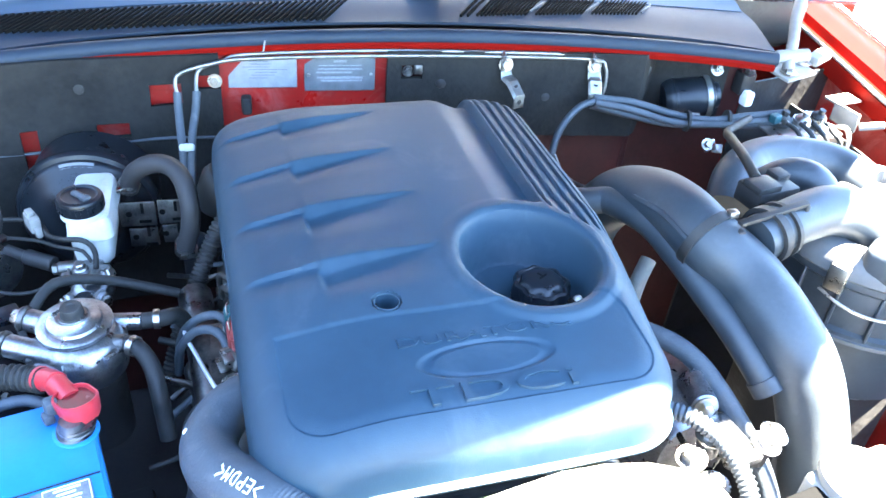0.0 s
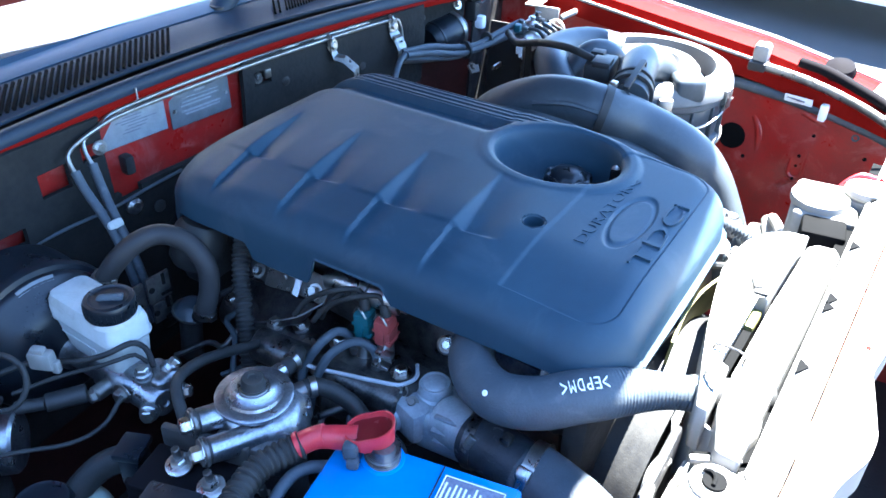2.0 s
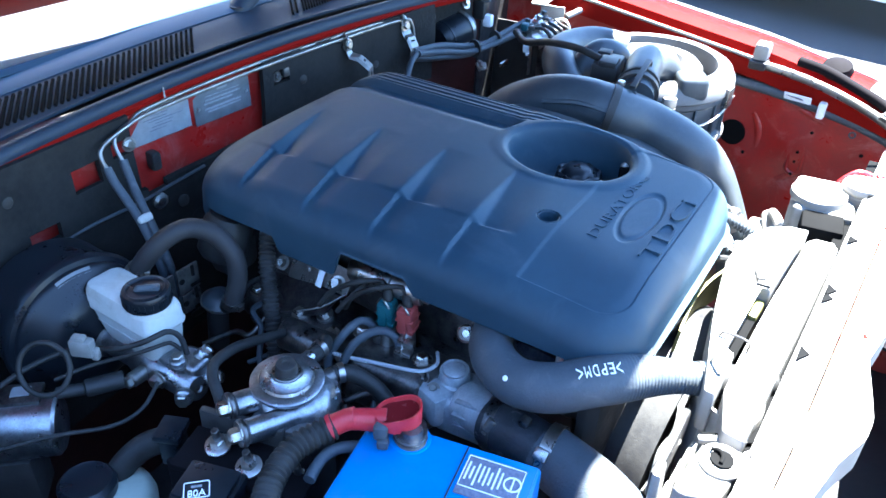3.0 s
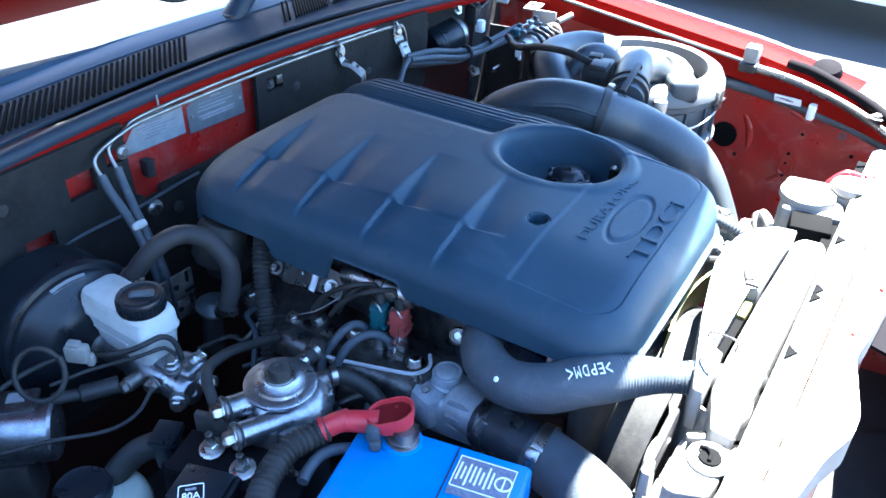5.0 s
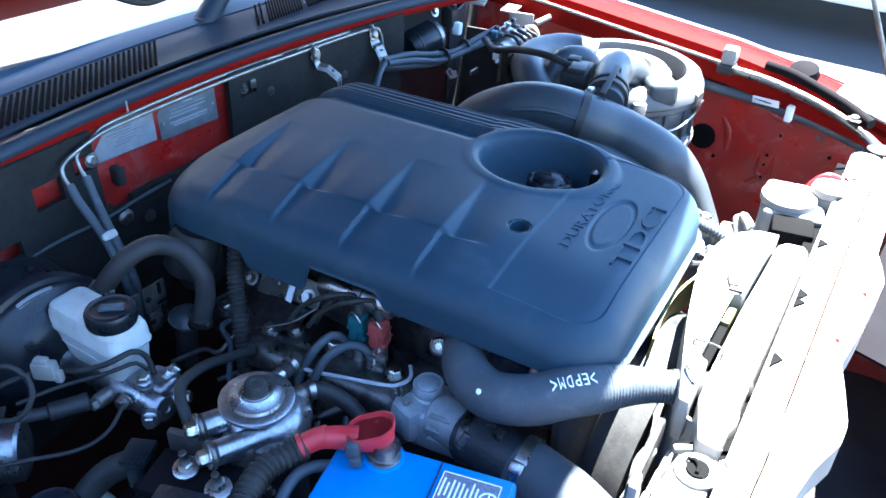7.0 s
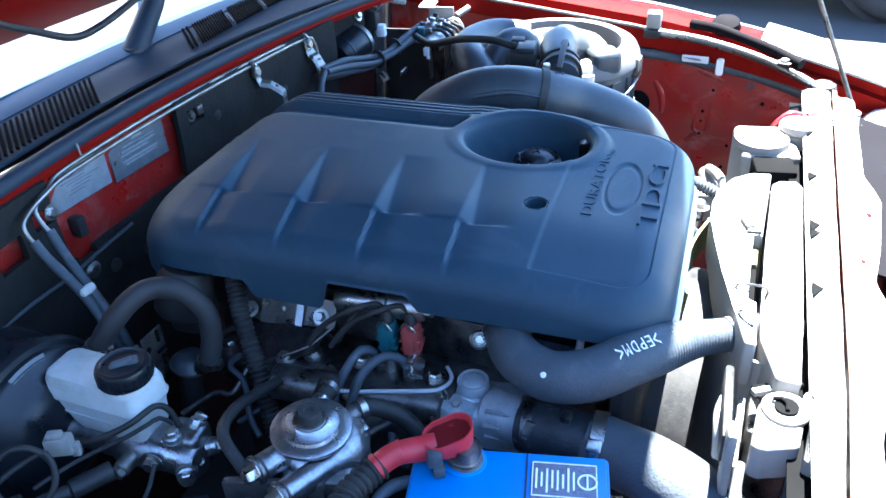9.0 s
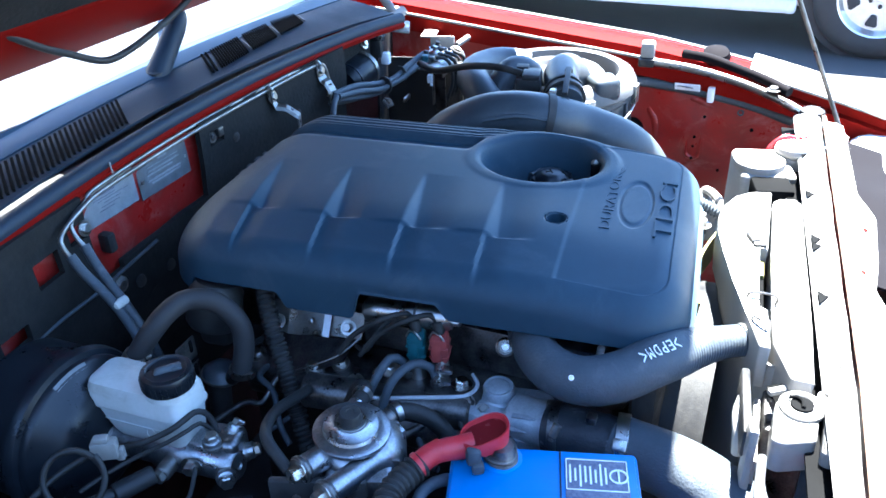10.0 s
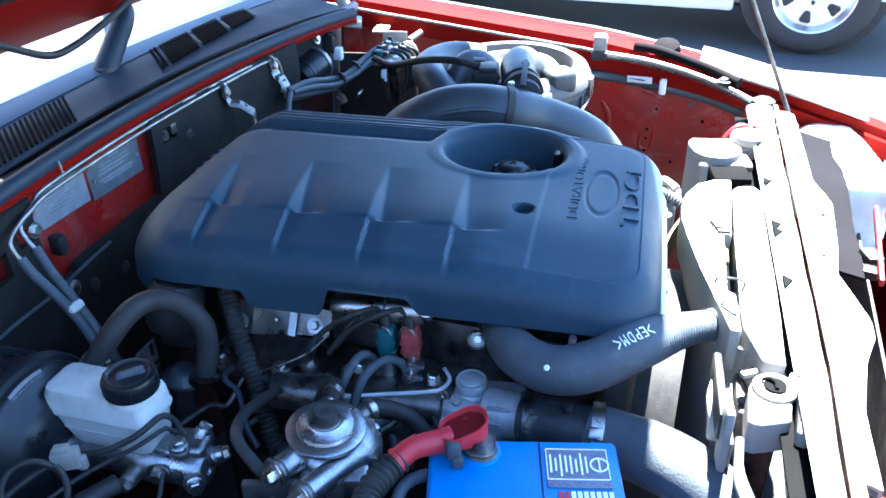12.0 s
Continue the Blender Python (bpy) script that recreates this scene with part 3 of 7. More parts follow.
def cover_z(x, y):
    d = max(0.0, cover_inside(x, y))
    r = 0.030 + 0.010 * max(smooth(0.53, 0.45, y), smooth(0.15, 0.25, x))
    z = Z0 - 0.008 * smooth(0.60, 0.42, y)
    z -= 0.014 * smooth(0.10, -0.03, x) ** 1.3
    z -= 0.010 * smooth(0.30, 0.38, x)
    z -= 0.030 * smooth(0.93, 1.015, y)
    for f in FINS:
        z += fin(x, y, *f)
    # trench and ribbed strip
    if x > 0.24 and y > 0.63:
        on = smooth(0.688, 0.708, y)
        z -= on * (0.0135 * smooth(0.243, 0.286, x) - 0.0115 * smooth(0.289, 0.296, x))
        on = smooth(0.640, 0.660, y) * smooth(0.298, 0.301, x) * smooth(0.353, 0.350, x)
        z -= on * 0.0042 * (0.5 - 0.5 * math.tanh(4 * math.cos(2 * math.pi * (x - 0.305) / 0.0135)))
    # bowl round the filler cap, with a collar
    bx, by, rx, ry = BOWL
    e = math.hypot((x - bx) / rx, (y - by) / ry)
    if e < 1.14:
        k = smooth(1.02, 1.14, e)
        z = z * k + (Z0 + 0.001) * (1 - k)
        z -= 0.0025 * smooth(0.95, 0.88, e)
        z -= 0.060 * smooth(0.885, 0.70, e)
    h = math.hypot(x - 0.097, y - 0.565)
    z -= 0.030 * smooth(0.0122, 0.0104, h)
    # sunken panel and badge
    dx, dy = abs(x - 0.152) - 0.122, abs(y - 0.4955) - 0.022
    px = max(dx, dy) if y > 0.50 and x < 0.152 else math.hypot(max(dx, 0), max(dy, 0))
    z -= 0.0014 * smooth(0.0325, 0.0305, px)
    o = math.hypot((x - 0.1636) / 0.056, (y - 0.487) / 0.0185)
    z -= 0.0018 * smooth(1.08, 0.98, o) - 0.0012 * smooth(0.90, 0.80, o)
    if d < r:
        z -= r - math.sqrt(max(0, r * r - (r - d) ** 2))
    return z


def skirt_foot(x, y):
    """Height of the skirt's lower edge: two arches over the pipework on the inlet side."""
    if x > 0.03:
        return 0.914
    low = 0.903 + 0.016 * smooth(0.70, 0.66, y)
    low += 0.019 * smooth(0.828, 0.842, y) * smooth(0.955, 0.940, y)
    return low + 0.033 * smooth(0.756, 0.742, y) * smooth(0.648, 0.664, y) - 0.016 * smooth(0.70, 0.66, y) * smooth(0.756, 0.742, y) * smooth(0.648, 0.664, y)


def cover_mesh(nx=260, ny=400):
    bm = bmesh.new()
    rows = []

    def ease(t):
        return t - 0.10 * math.sin(2 * math.pi * t)

    for j in range(ny + 1):
        y = Y0 + (Y1 - Y0) * ease(j / ny)
        a, b = cover_left(y), cover_right(y)
        r = R_FRONT if y < 0.69 else R_REAR
        dy = min(y - Y0, Y1 - y)
        cut = r - math.sqrt(max(0, r * r - (r - dy) ** 2)) if dy < r else 0
        a, b = a + cut, b - cut
        rows.append([bm.verts.new((x := a + (b - a) * ease(i / nx), y, cover_z(x, y))) for i in range(nx + 1)])
    for j in range(ny):
        for i in range(nx):
            bm.faces.new((rows[j][i], rows[j][i + 1], rows[j + 1][i + 1], rows[j + 1][i]))
    # skirt, with a turned lip along the front only
    loop = rows[0] + [r[-1] for r in rows[1:-1]] + rows[-1][::-1] + [r[0] for r in rows[-2:0:-1]]
    prev = loop
    for f, out, lip in ((0.35, 0.0006, 0.0), (0.80, 0.0014, 0.0), (0.90, 0.0016, 1.0), (1.0, 0.0016, 1.0), (1.0, -0.001, 0.2)):
        ring_now = []
        for v in loop:
            n = Vector((v.co.x - 0.16, (v.co.y - 0.69) * 0.6, 0)).normalized()
            front = smooth(0.47, 0.43, v.co.y)
            o = out + 0.006 * lip * front
            foot = skirt_foot(v.co.x, v.co.y)
            ring_now.append(bm.verts.new((v.co.x + n.x * o, v.co.y + n.y * o, v.co.z + (min(foot, v.co.z - 0.0005) - v.co.z) * f)))
        for k in range(len(loop)):
            j = (k + 1) % len(loop)
            bm.faces.new((prev[k], prev[j], ring_now[j], ring_now[k]))
        prev = ring_now
    bmesh.ops.transform(bm, matrix=TURNED, verts=bm.verts)
    return bm


cover = solid("engine_cover", cover_mesh(), M_COVER, (0.155, 0.7, 0.9), "matt black moulded plastic engine cover with four flutes", "engine cover", sharp=28)
part("lettering", letters("DURATORQ", pose(0.112, 0.5015, Z0 - 0.0100, 0, 0, 6.0), 0.156, 0.0135, 0.0058), M_COVER, cover, "raised moulded lettering")
part("lettering", letters("TDCi", pose(0.115, 0.4405, Z0 - 0.0140, 3, 0, 5.5), 0.137, 0.0185, 0.0070), M_COVER, cover, "raised moulded lettering")
rim = TURNED @ Vector((0.097, 0.565, 0))
rim_z = cover_z(0.097 + 0.017, 0.565)
part("bolt_hole_wall", lathe([(0.0104, -0.026), (0.0106, -0.0008), (0.0112, -0.0002), (0.0118, -0.0010)], (rim.x, rim.y, rim_z), seg=40, caps=False), M_COVER, cover)
part("bolt_hole_floor", lathe([(0, 0), (0.0110, 0), (0.0110, 0.001), (0, 0.001)], (rim.x, rim.y, rim_z - 0.024), seg=28), M_SLOT, cover, "dark bottom of the bolt hole")
for x, y, w in ((0.176, 0.996, 0.010), (0.193, 0.998, 0.014), (0.214, 0.999, 0.012), (0.236, 0.999, 0.016), (0.256, 0.998, 0.010)):
    p = TURNED @ Vector((x, y, 0))
    part("tab", box((p.x, p.y, 0.934), (w, 0.014, 0.020), 5.5, 0.002), M_COVER, cover)
p = TURNED @ Vector((0.272, 0.541, 0))
part("side_slot", box((p.x, p.y, 0.950), (0.024, 0.007, 0.040), -50, 0.002), M_SLOT, cover, "dark slot in the bowl's wall")
part("slot_screw", add(lathe([(0, 0), (0.0045, 0), (0.0045, 0.004), (0.003, 0.006), (0, 0.006)], (p.x + 0.001, p.y + 0.006, 0.967), (-0.4, 0.6, 1), 16), rod((p.x - 0.002, p.y + 0.007, 0.945), (p.x - 0.001, p.y + 0.006, 0.966), 0.003)), M_MIDSTEEL, cover, "dull screw in the slot")
filler = thing("oil_filler_cap", (0.270, 0.611, 0.925), "black lobed oil filler cap sunk in the engine cover", "oil cap")
FC = (0.270, 0.611, 0.9265)
lobes = bmesh.new()
prof = [(0.0215, 0.0), (0.0255, 0.004), (0.0260, 0.018), (0.0245, 0.0235), (0.0215, 0.0250), (0.0195, 0.0238), (0.0180, 0.0262), (0.0150, 0.0290), (0.0090, 0.0306), (0.0, 0.0312)]
rows = []
for r, h in prof:
    w = 0.0016 * smooth(0.016, 0.021, r)
    rows.append([lobes.verts.new((FC[0] + 1.1 * (r + w * math.cos(8 * a)) * math.cos(a), FC[1] + 1.1 * (r + w * math.cos(8 * a)) * math.sin(a), FC[2] + h)) for a in [2 * math.pi * k / 64 for k in range(64)]])
for a, b in zip(rows, rows[1:]):
    for k in range(64):
        lobes.faces.new((a[k], a[(k + 1) % 64], b[(k + 1) % 64], b[k]))
bmesh.ops.remove_doubles(lobes, verts=lobes.verts, dist=1e-6)
part("cap", lobes, M_CAP, filler)
part("mark", add(box((FC[0], FC[1], FC[2] + 0.0310), (0.010, 0.0020, 0.0012), 35, 0.0003), box((FC[0] - 0.002, FC[1] + 0.003, FC[2] + 0.0308), (0.0020, 0.007, 0.0012), 35, 0.0003)), M_SLOT, filler, "dark moulded mark")
part("neck", rod((FC[0], FC[1], 0.90), (FC[0], FC[1], 0.9270), 0.020), M_PLASTIC, filler)

# ---- battery ----
BAT = pose(-0.105, 0.423, 0.882, 0, 0, 16.5)


def bat(x, y, z):
    """Battery places: x to its left, y rearwards, z up from the top's front right corner."""
    return BAT @ Vector((-x, y, z))


battery = thing("battery", bat(0.13, 0.08, -0.2), "bright blue car battery with a red terminal cover", "battery")
bb = box((-0.13, 0.080, -0.105), (0.26, 0.160, 0.21), 0, 0.004, 3)
bmesh.ops.transform(bb, matrix=BAT, verts=bb.verts)
part("case", bb, M_BLUE, battery)


# battery fittings
def bat_box(x, y, z, sx, sy, sz, bevel=0.002):
    bm = box((-x, y, z), (sx, sy, sz), 0, bevel)
    bmesh.ops.transform(bm, matrix=BAT, verts=bm.verts)
    return bm


part("lid", bat_box(0.13, 0.080, 0.0005, 0.254, 0.154, 0.003, 0.001), M_BLUE, battery)
part("lid_step", bat_box(0.13, 0.066, 0.002, 0.252, 0.0012, 0.0025, 0.0004), M_GRIME, battery, "dark seam across the lid")
sticker = part("sticker", bat_box(0.034, 0.036, 0.0028, 0.044, 0.052, 0.0012, 0.0004), M_INKD, battery, "dark blue warning sticker with white print")
for dx, dy, sx, sy in ((0.0135, 0, 0.0008, 0.05), (-0.0205, 0, 0.0008, 0.05), (-0.0035, 0.0252, 0.034, 0.0008), (-0.0035, -0.0252, 0.034, 0.0008)):
    part("border", bat_box(0.034 + dx, 0.036 + dy, 0.0037, sx, sy, 0.0008, 0), M_PAPER, sticker)
for k in range(8):
    wide = (0.020, 0.014, 0.024, 0.018)[k % 4]
    part("print_line", bat_box(0.034 - 0.004 + 0.001 * (k % 3), 0.058 - 0.0042 * k, 0.0037, wide, 0.0016, 0.0008, 0), M_PAPER, sticker)
part("symbol", add(ring(0.008, 0.0065, 0.0008, bat(0.031, 0.018, 0.0034), seg=28), bat_box(0.031, 0.018, 0.0039, 0.014, 0.0015, 0.0006, 0)), M_PAPER, sticker)
for k in range(9):
    part("print_bar", bat_box(0.066, 0.012 + 0.005 * k, 0.0030, 0.012, 0.0035, 0.0008, 0), M_REDCAP if k > 6 else M_PAPER, sticker)
part("terminal_post", lathe([(0, 0), (0.014, 0), (0.014, 0.002), (0.012, 0.004), (0.0095, 0.016), (0, 0.016)], (-0.154, 0.529, 0.884), seg=28), M_DARKSTEEL, battery)
for k in range(3):
    part("terminal_clamp", lathe([(0.0105, 0), (0.0150, 0), (0.0155, 0.0012), (0.0150, 0.0024), (0.0105, 0.0024)], (-0.153 + 0.0012 * k, 0.531 + 0.001 * k, 0.8860 + 0.0036 * k), (0.05 - 0.05 * k, -0.08, 1), 28, caps=False), M_MIDSTEEL if k % 2 else M_DARKSTEEL, battery, "worn metal clamp ring")
part("terminal_foot", lathe([(0, 0), (0.0190, 0), (0.0185, 0.0016), (0.0150, 0.0022), (0, 0.0022)], (-0.153, 0.531, 0.8835), seg=32), M_BLUE, battery)

boot = thing("terminal_cover", (-0.150, 0.545, 0.884), "translucent red plastic cover over the battery terminal", "terminal cover")
TC = (-0.1515, 0.545, 0.0)
TURN = -53


def cup_ring(hx, hy, r, shift=0.0):
    c, q = math.cos(radians(TURN)), math.sin(radians(TURN))
    return rounded(TC[0] + shift * c, TC[1] + shift * q, hx, hy, r, 8, TURN)


def leaning(bm, k=0.30):
    """The cover's rim sinks towards its cable."""
    c, q = math.cos(radians(TURN)), math.sin(radians(TURN))
    for v in bm.verts:
        v.co.z += k * ((v.co.x - TC[0]) * c + (v.co.y - TC[1]) * q) * smooth(0.893, 0.910, v.co.z)
    return bm


part("shell", leaning(stack([(cup_ring(0.0180, 0.0150, 0.0140, 0.001), 0.8945), (cup_ring(0.0200, 0.0158, 0.0148, 0.000), 0.8975), (cup_ring(0.0215, 0.0164, 0.0154, -0.001), 0.9095), (cup_ring(0.0210, 0.0159, 0.0149, -0.001), 0.9112), (cup_ring(0.0196, 0.0145, 0.0138, -0.001), 0.9110), (cup_ring(0.0190, 0.0140, 0.0133, -0.001), 0.9062)])), M_REDCAP, boot)
part("window", leaning(stack([(cup_ring(0.0188, 0.0137, 0.0130, -0.001), 0.9050), (cup_ring(0.0188, 0.0137, 0.0130, -0.001), 0.9068)])), M_REDWIN, boot, "dark hollow inside the cover")
part("neck", hose([(-0.158, 0.554, 0.8960), (-0.166, 0.565, 0.8960), (-0.172, 0.573, 0.8965), (-0.178, 0.581, 0.8955)], 0.012, 18, radius=lambda t: 0.0110 - 0.0015 * t), M_REDCAP, boot)
part("sleeve", hose([(-0.174, 0.576, 0.898), (-0.182, 0.585, 0.894), (-0.192, 0.592, 0.889)], 0.0100, 16), M_REDCAP, boot)
part("sleeve_bead", band((-0.190, 0.591, 0.890), (-0.75, 0.50, -0.33), 0.0100, 0.004, 0.0012), M_REDCAP, boot)
part("tab", add(box((-0.173, 0.548, 0.8985), (0.012, 0.013, 0.016), 30, 0.004), box((-0.176, 0.543, 0.890), (0.009, 0.010, 0.010), 30, 0.002)), M_RUBBER, boot, "grey tab")
solid("battery_cable", hose([(-0.188, 0.590, 0.889), (-0.203, 0.597, 0.886), (-0.225, 0.602, 0.884), (-0.250, 0.597, 0.882), (-0.272, 0.586, 0.880), (-0.292, 0.568, 0.876), (-0.312, 0.535, 0.855), (-0.325, 0.49, 0.80), (-0.33, 0.46, 0.74)], 0.0112, 20, pitch=0.0062, depth=0.0011), M_RUBBER2, (-0.23, 0.595, 0.87), "black corrugated sleeve round the battery cable", "cable")
solid("cable_loop", hose([(-0.235, 0.575, 0.872), (-0.222, 0.580, 0.873), (-0.205, 0.583, 0.873), (-0.190, 0.578, 0.872), (-0.178, 0.570, 0.868)], 0.0055, 12), M_RUBBER, (-0.21, 0.58, 0.865), "pale grey cable under the corrugated sleeve", "cable")
solid("battery_tray", box((-0.26, 0.46, 0.645), (0.36, 0.30, 0.03), 16.5, 0.008), M_GRIME, (-0.26, 0.46, 0.63), "black plastic tray under the battery", "tray")
solid("tray_support", add(box((-0.26, 0.46, 0.52), (0.30, 0.24, 0.24), 16.5, 0.01)), M_GRIME, (-0.26, 0.46, 0.40), "dark bracket under the battery", "bracket")


# ---- firewall fittings ----
def on_wall(x, z, out=0.0):
    return Vector((x, wall_y(x) + 0.010 + 0.03 * (0.995 - z) - out, z))


def pad(x0, x1, z0, z1, holes, bulge=0.0):
    """Felt on the firewall with openings down to the paint."""
    nx, nz = max(2, int((x1 - x0) / 0.01)), max(2, int((z1 - z0) / 0.01))
    bm = bmesh.new()
    g = {}
    for i in range(nx + 1):
        for j in range(nz + 1):
            x, z = x0 + (x1 - x0) * i / nx, z0 + (z1 - z0) * j / nz
            w = noise.noise(Vector((x * 14, 0, z * 14))) * 0.004 + bulge * math.sin(math.pi * i / nx) * math.sin(math.pi * j / nz)
            g[i, j] = bm.verts.new(on_wall(x, z, 0.012 + w))
    for i in range(nx):
        for j in range(nz):
            x, z = x0 + (x1 - x0) * (i + 0.5) / nx, z0 + (z1 - z0) * (j + 0.5) / nz
            if not any(a < x < b and c < z < d for a, b, c, d in holes):
                bm.faces.new((g[i, j], g[i + 1, j], g[i + 1, j + 1], g[i, j + 1]))
    bmesh.ops.delete(bm, geom=[v for v in bm.verts if not v.link_faces], context="VERTS")
    bmesh.ops.recalc_face_normals(bm, faces=bm.faces)
    bmesh.ops.solidify(bm, geom=bm.faces[:], thickness=0.008)
    return bm


HOLES = [(-0.205, -0.165, 0.88, 0.905), (-0.135, -0.10, 0.92, 0.955), (-0.30, -0.28, 0.865, 0.90), (-0.30, -0.265, 0.845, 0.86), (-0.075, -0.04, 0.94, 0.965)]
felt = solid("insulation_pad", pad(-0.52, -0.045, 0.60, 0.993, HOLES, 0.006), M_FELT, (-0.28, 1.08, 0.6), "black felt insulation with cut-outs on the firewall", "insulation", "firewall insulation")
felt2 = solid("insulation_pad", pad(0.182, 0.72, 0.86, 0.993, [(0.20, 0.23, 0.955, 0.97)], 0.003), M_FELT, (0.45, 1.08, 0.6), "black felt insulation with cut-outs on the firewall", "insulation", "firewall insulation")
felt3 = solid("insulation_pad", pad(-0.045, 0.182, 0.62, 0.885, [(-0.03, 0.0, 0.87, 0.88)], 0.002), M_FELT, (0.07, 1.08, 0.6), "black felt insulation low on the firewall", "insulation", "firewall insulation")
for pad_ob, spots in ((felt, ((-0.45, 0.93), (-0.33, 0.945), (-0.22, 0.955), (-0.40, 0.82), (-0.16, 0.84))), (felt2, ((0.26, 0.945), (0.42, 0.925), (0.57, 0.965), (0.30, 0.885))), (felt3, ((0.02, 0.84), (0.08, 0.83), (0.14, 0.845), (0.10, 0.76)))):
    for x, z in spots:
        part("push_pin", lathe([(0.009, 0), (0.008, 0.002), (0.004, 0.0035), (0, 0.0035)], on_wall(x, z, 0.020), (0, -1, 0.05), 18), M_RUBBER2, pad_ob)
    x0, x1, zc = spots[0][0], spots[-2][0], 0.80 if pad_ob is felt3 else 0.915
    part("crease", hose([on_wall(x0 + (x1 - x0) * k / 6, zc + 0.018 * math.sin(1.1 * k), 0.0165) for k in range(7)], 0.0035, 8), M_FELT, pad_ob)
solid("trim_wire", hose([on_wall(x, 0.872 + 0.012 * (x + 0.3) + 0.003 * math.sin(30 * x), 0.024) for x in (-0.36, -0.28, -0.2, -0.12, -0.05, 0.0, 0.06)], 0.0022, 8), M_RUBBER, (-0.15, 1.05, 0.87), "thin grey wire along the firewall insulation", "wire")


def plate(x0, x1, z0, z1, out, material, label, lines, rivets):
    c = on_wall((x0 + x1) / 2, (z0 + z1) / 2, out)
    t = thing("label_plate", c, label, "label plate", "plates on the firewall")
    lean = 2.0
    part("plate", box(c, (x1 - x0, 0.0016, z1 - z0), 0, 0.0006, 1, rx=-lean), material, t)
    for k, (fx, fz, w, h) in enumerate(lines):
        p = on_wall(x0 + (x1 - x0) * fx, z0 + (z1 - z0) * fz, out + 0.0012)
        part("print_bar", box(p, (w, 0.0006, h), 0, 0, 1, rx=-lean), M_INKD if material is M_PLATE else M_INK, t)
    for fx, fz in rivets:
        p = on_wall(x0 + (x1 - x0) * fx, z0 + (z1 - z0) * fz, out + 0.001)
        part("rivet", lathe([(0.0028, 0), (0.0025, 0.001), (0, 0.0016)], p, (0, -1, 0), 12), M_STEEL, t)
    return t


rnd = random.Random(4)
plate(-0.035, 0.058, 0.937, 0.982, 0.006, M_PLATE, "pale metal label plate with faded print on red paint", [(0.5 + 0.2 * (rnd.random() - 0.5), 0.86 - 0.09 * k, 0.02 + 0.04 * rnd.random(), 0.0008) for k in range(7)], [])
plate(0.068, 0.167, 0.929, 0.978, 0.006, M_PLATE2, "grey stamped metal plate riveted to red paint", [(0.5, 0.90, 0.018, 0.003), (0.5, 0.66, 0.062, 0.0022), (0.42, 0.56, 0.05, 0.0022), (0.5, 0.40, 0.064, 0.0028), (0.52, 0.31, 0.058, 0.0028), (0.5, 0.13, 0.066, 0.0012), (0.5, 0.77, 0.06, 0.001)], [(0.06, 0.5), (0.94, 0.5)])
solid("paint_tick", rod((0.014, 1.075, 0.995), (0.017, 1.080, 1.008), 0.0012), M_PALE, (0.016, 1.076, 1.0), "small white paint mark on the red scuttle edge", "mark")
solid("screw", add(bolt(on_wall(-0.051, 0.956, 0.022), (0, -1, 0.1), 0.006, 0.005)), M_STEEL, on_wall(-0.051, 0.956, 0.02), "plated hexagon screw in the firewall", "screw")
solid("rubber_plug", add(box(on_wall(-0.012, 0.914, 0.012), (0.014, 0.018, 0.026), 0, 0.004)), M_RUBBER2, on_wall(-0.012, 0.902, 0.01), "black rubber plug in the firewall", "plug")
solid("clip_stud", add(bolt(on_wall(0.212, 0.962, 0.018), (0, -1, 0.1), 0.005, 0.004), box(on_wall(0.226, 0.966, 0.020), (0.012, 0.008, 0.014), 0, 0.002)), M_DARKSTEEL, on_wall(0.215, 0.96, 0.02), "small dark clip on the firewall felt", "clip")
solid("grommet", lathe([(0, 0), (0.011, 0), (0.011, 0.006), (0.006, 0.009), (0, 0.008)], on_wall(-0.02, 0.86, 0.02), (0, -1, 0), 20), M_ALU, on_wall(-0.02, 0.86, 0.02), "dull metal plug low on the firewall", "plug")

pipes = thing("brake_pipes", (0.2, 1.07, 0.98), "pair of thin plated brake pipes clipped along the firewall", "pipes")


def wall_line(x, z, out):
    return tuple(on_wall(x, z, out))


part("pipe", hose([wall_line(0.500, 0.930, 0.030), wall_line(0.503, 0.955, 0.026), wall_line(0.499, 0.975, 0.024), wall_line(0.485, 0.985, 0.022), wall_line(0.40, 0.9865, 0.022), wall_line(0.2, 0.987, 0.022), wall_line(0.0, 0.987, 0.024), wall_line(-0.055, 0.982, 0.026), wall_line(-0.092, 0.973, 0.030), wall_line(-0.100, 0.962, 0.034), (-0.098, 1.045, 0.945)], 0.0027, 10, 0.004), M_MIDSTEEL, pipes)
part("pipe", hose([wall_line(0.502, 0.925, 0.024), wall_line(0.508, 0.955, 0.020), wall_line(0.504, 0.978, 0.018), wall_line(0.485, 0.989, 0.016), wall_line(0.2, 0.992, 0.016), wall_line(0.0, 0.990, 0.016), wall_line(-0.040, 0.983, 0.018), wall_line(-0.068, 0.974, 0.022), wall_line(-0.074, 0.962, 0.028), (-0.074, 1.048, 0.945)], 0.0027, 10, 0.004), M_MIDSTEEL, pipes)
part("hose", hose([(-0.098, 1.047, 0.950), (-0.098, 1.035, 0.932), (-0.096, 1.014, 0.908), (-0.094, 0.996, 0.880), (-0.096, 0.975, 0.84), (-0.10, 0.95, 0.78)], 0.0055, 12), M_RUBBER, pipes, "grey rubber sleeve")
part("hose", hose([(-0.074, 1.050, 0.950), (-0.077, 1.036, 0.928), (-0.082, 1.014, 0.905), (-0.084, 0.994, 0.878), (-0.086, 0.972, 0.84), (-0.09, 0.95, 0.78)], 0.0055, 12), M_RUBBER, pipes, "grey rubber sleeve")
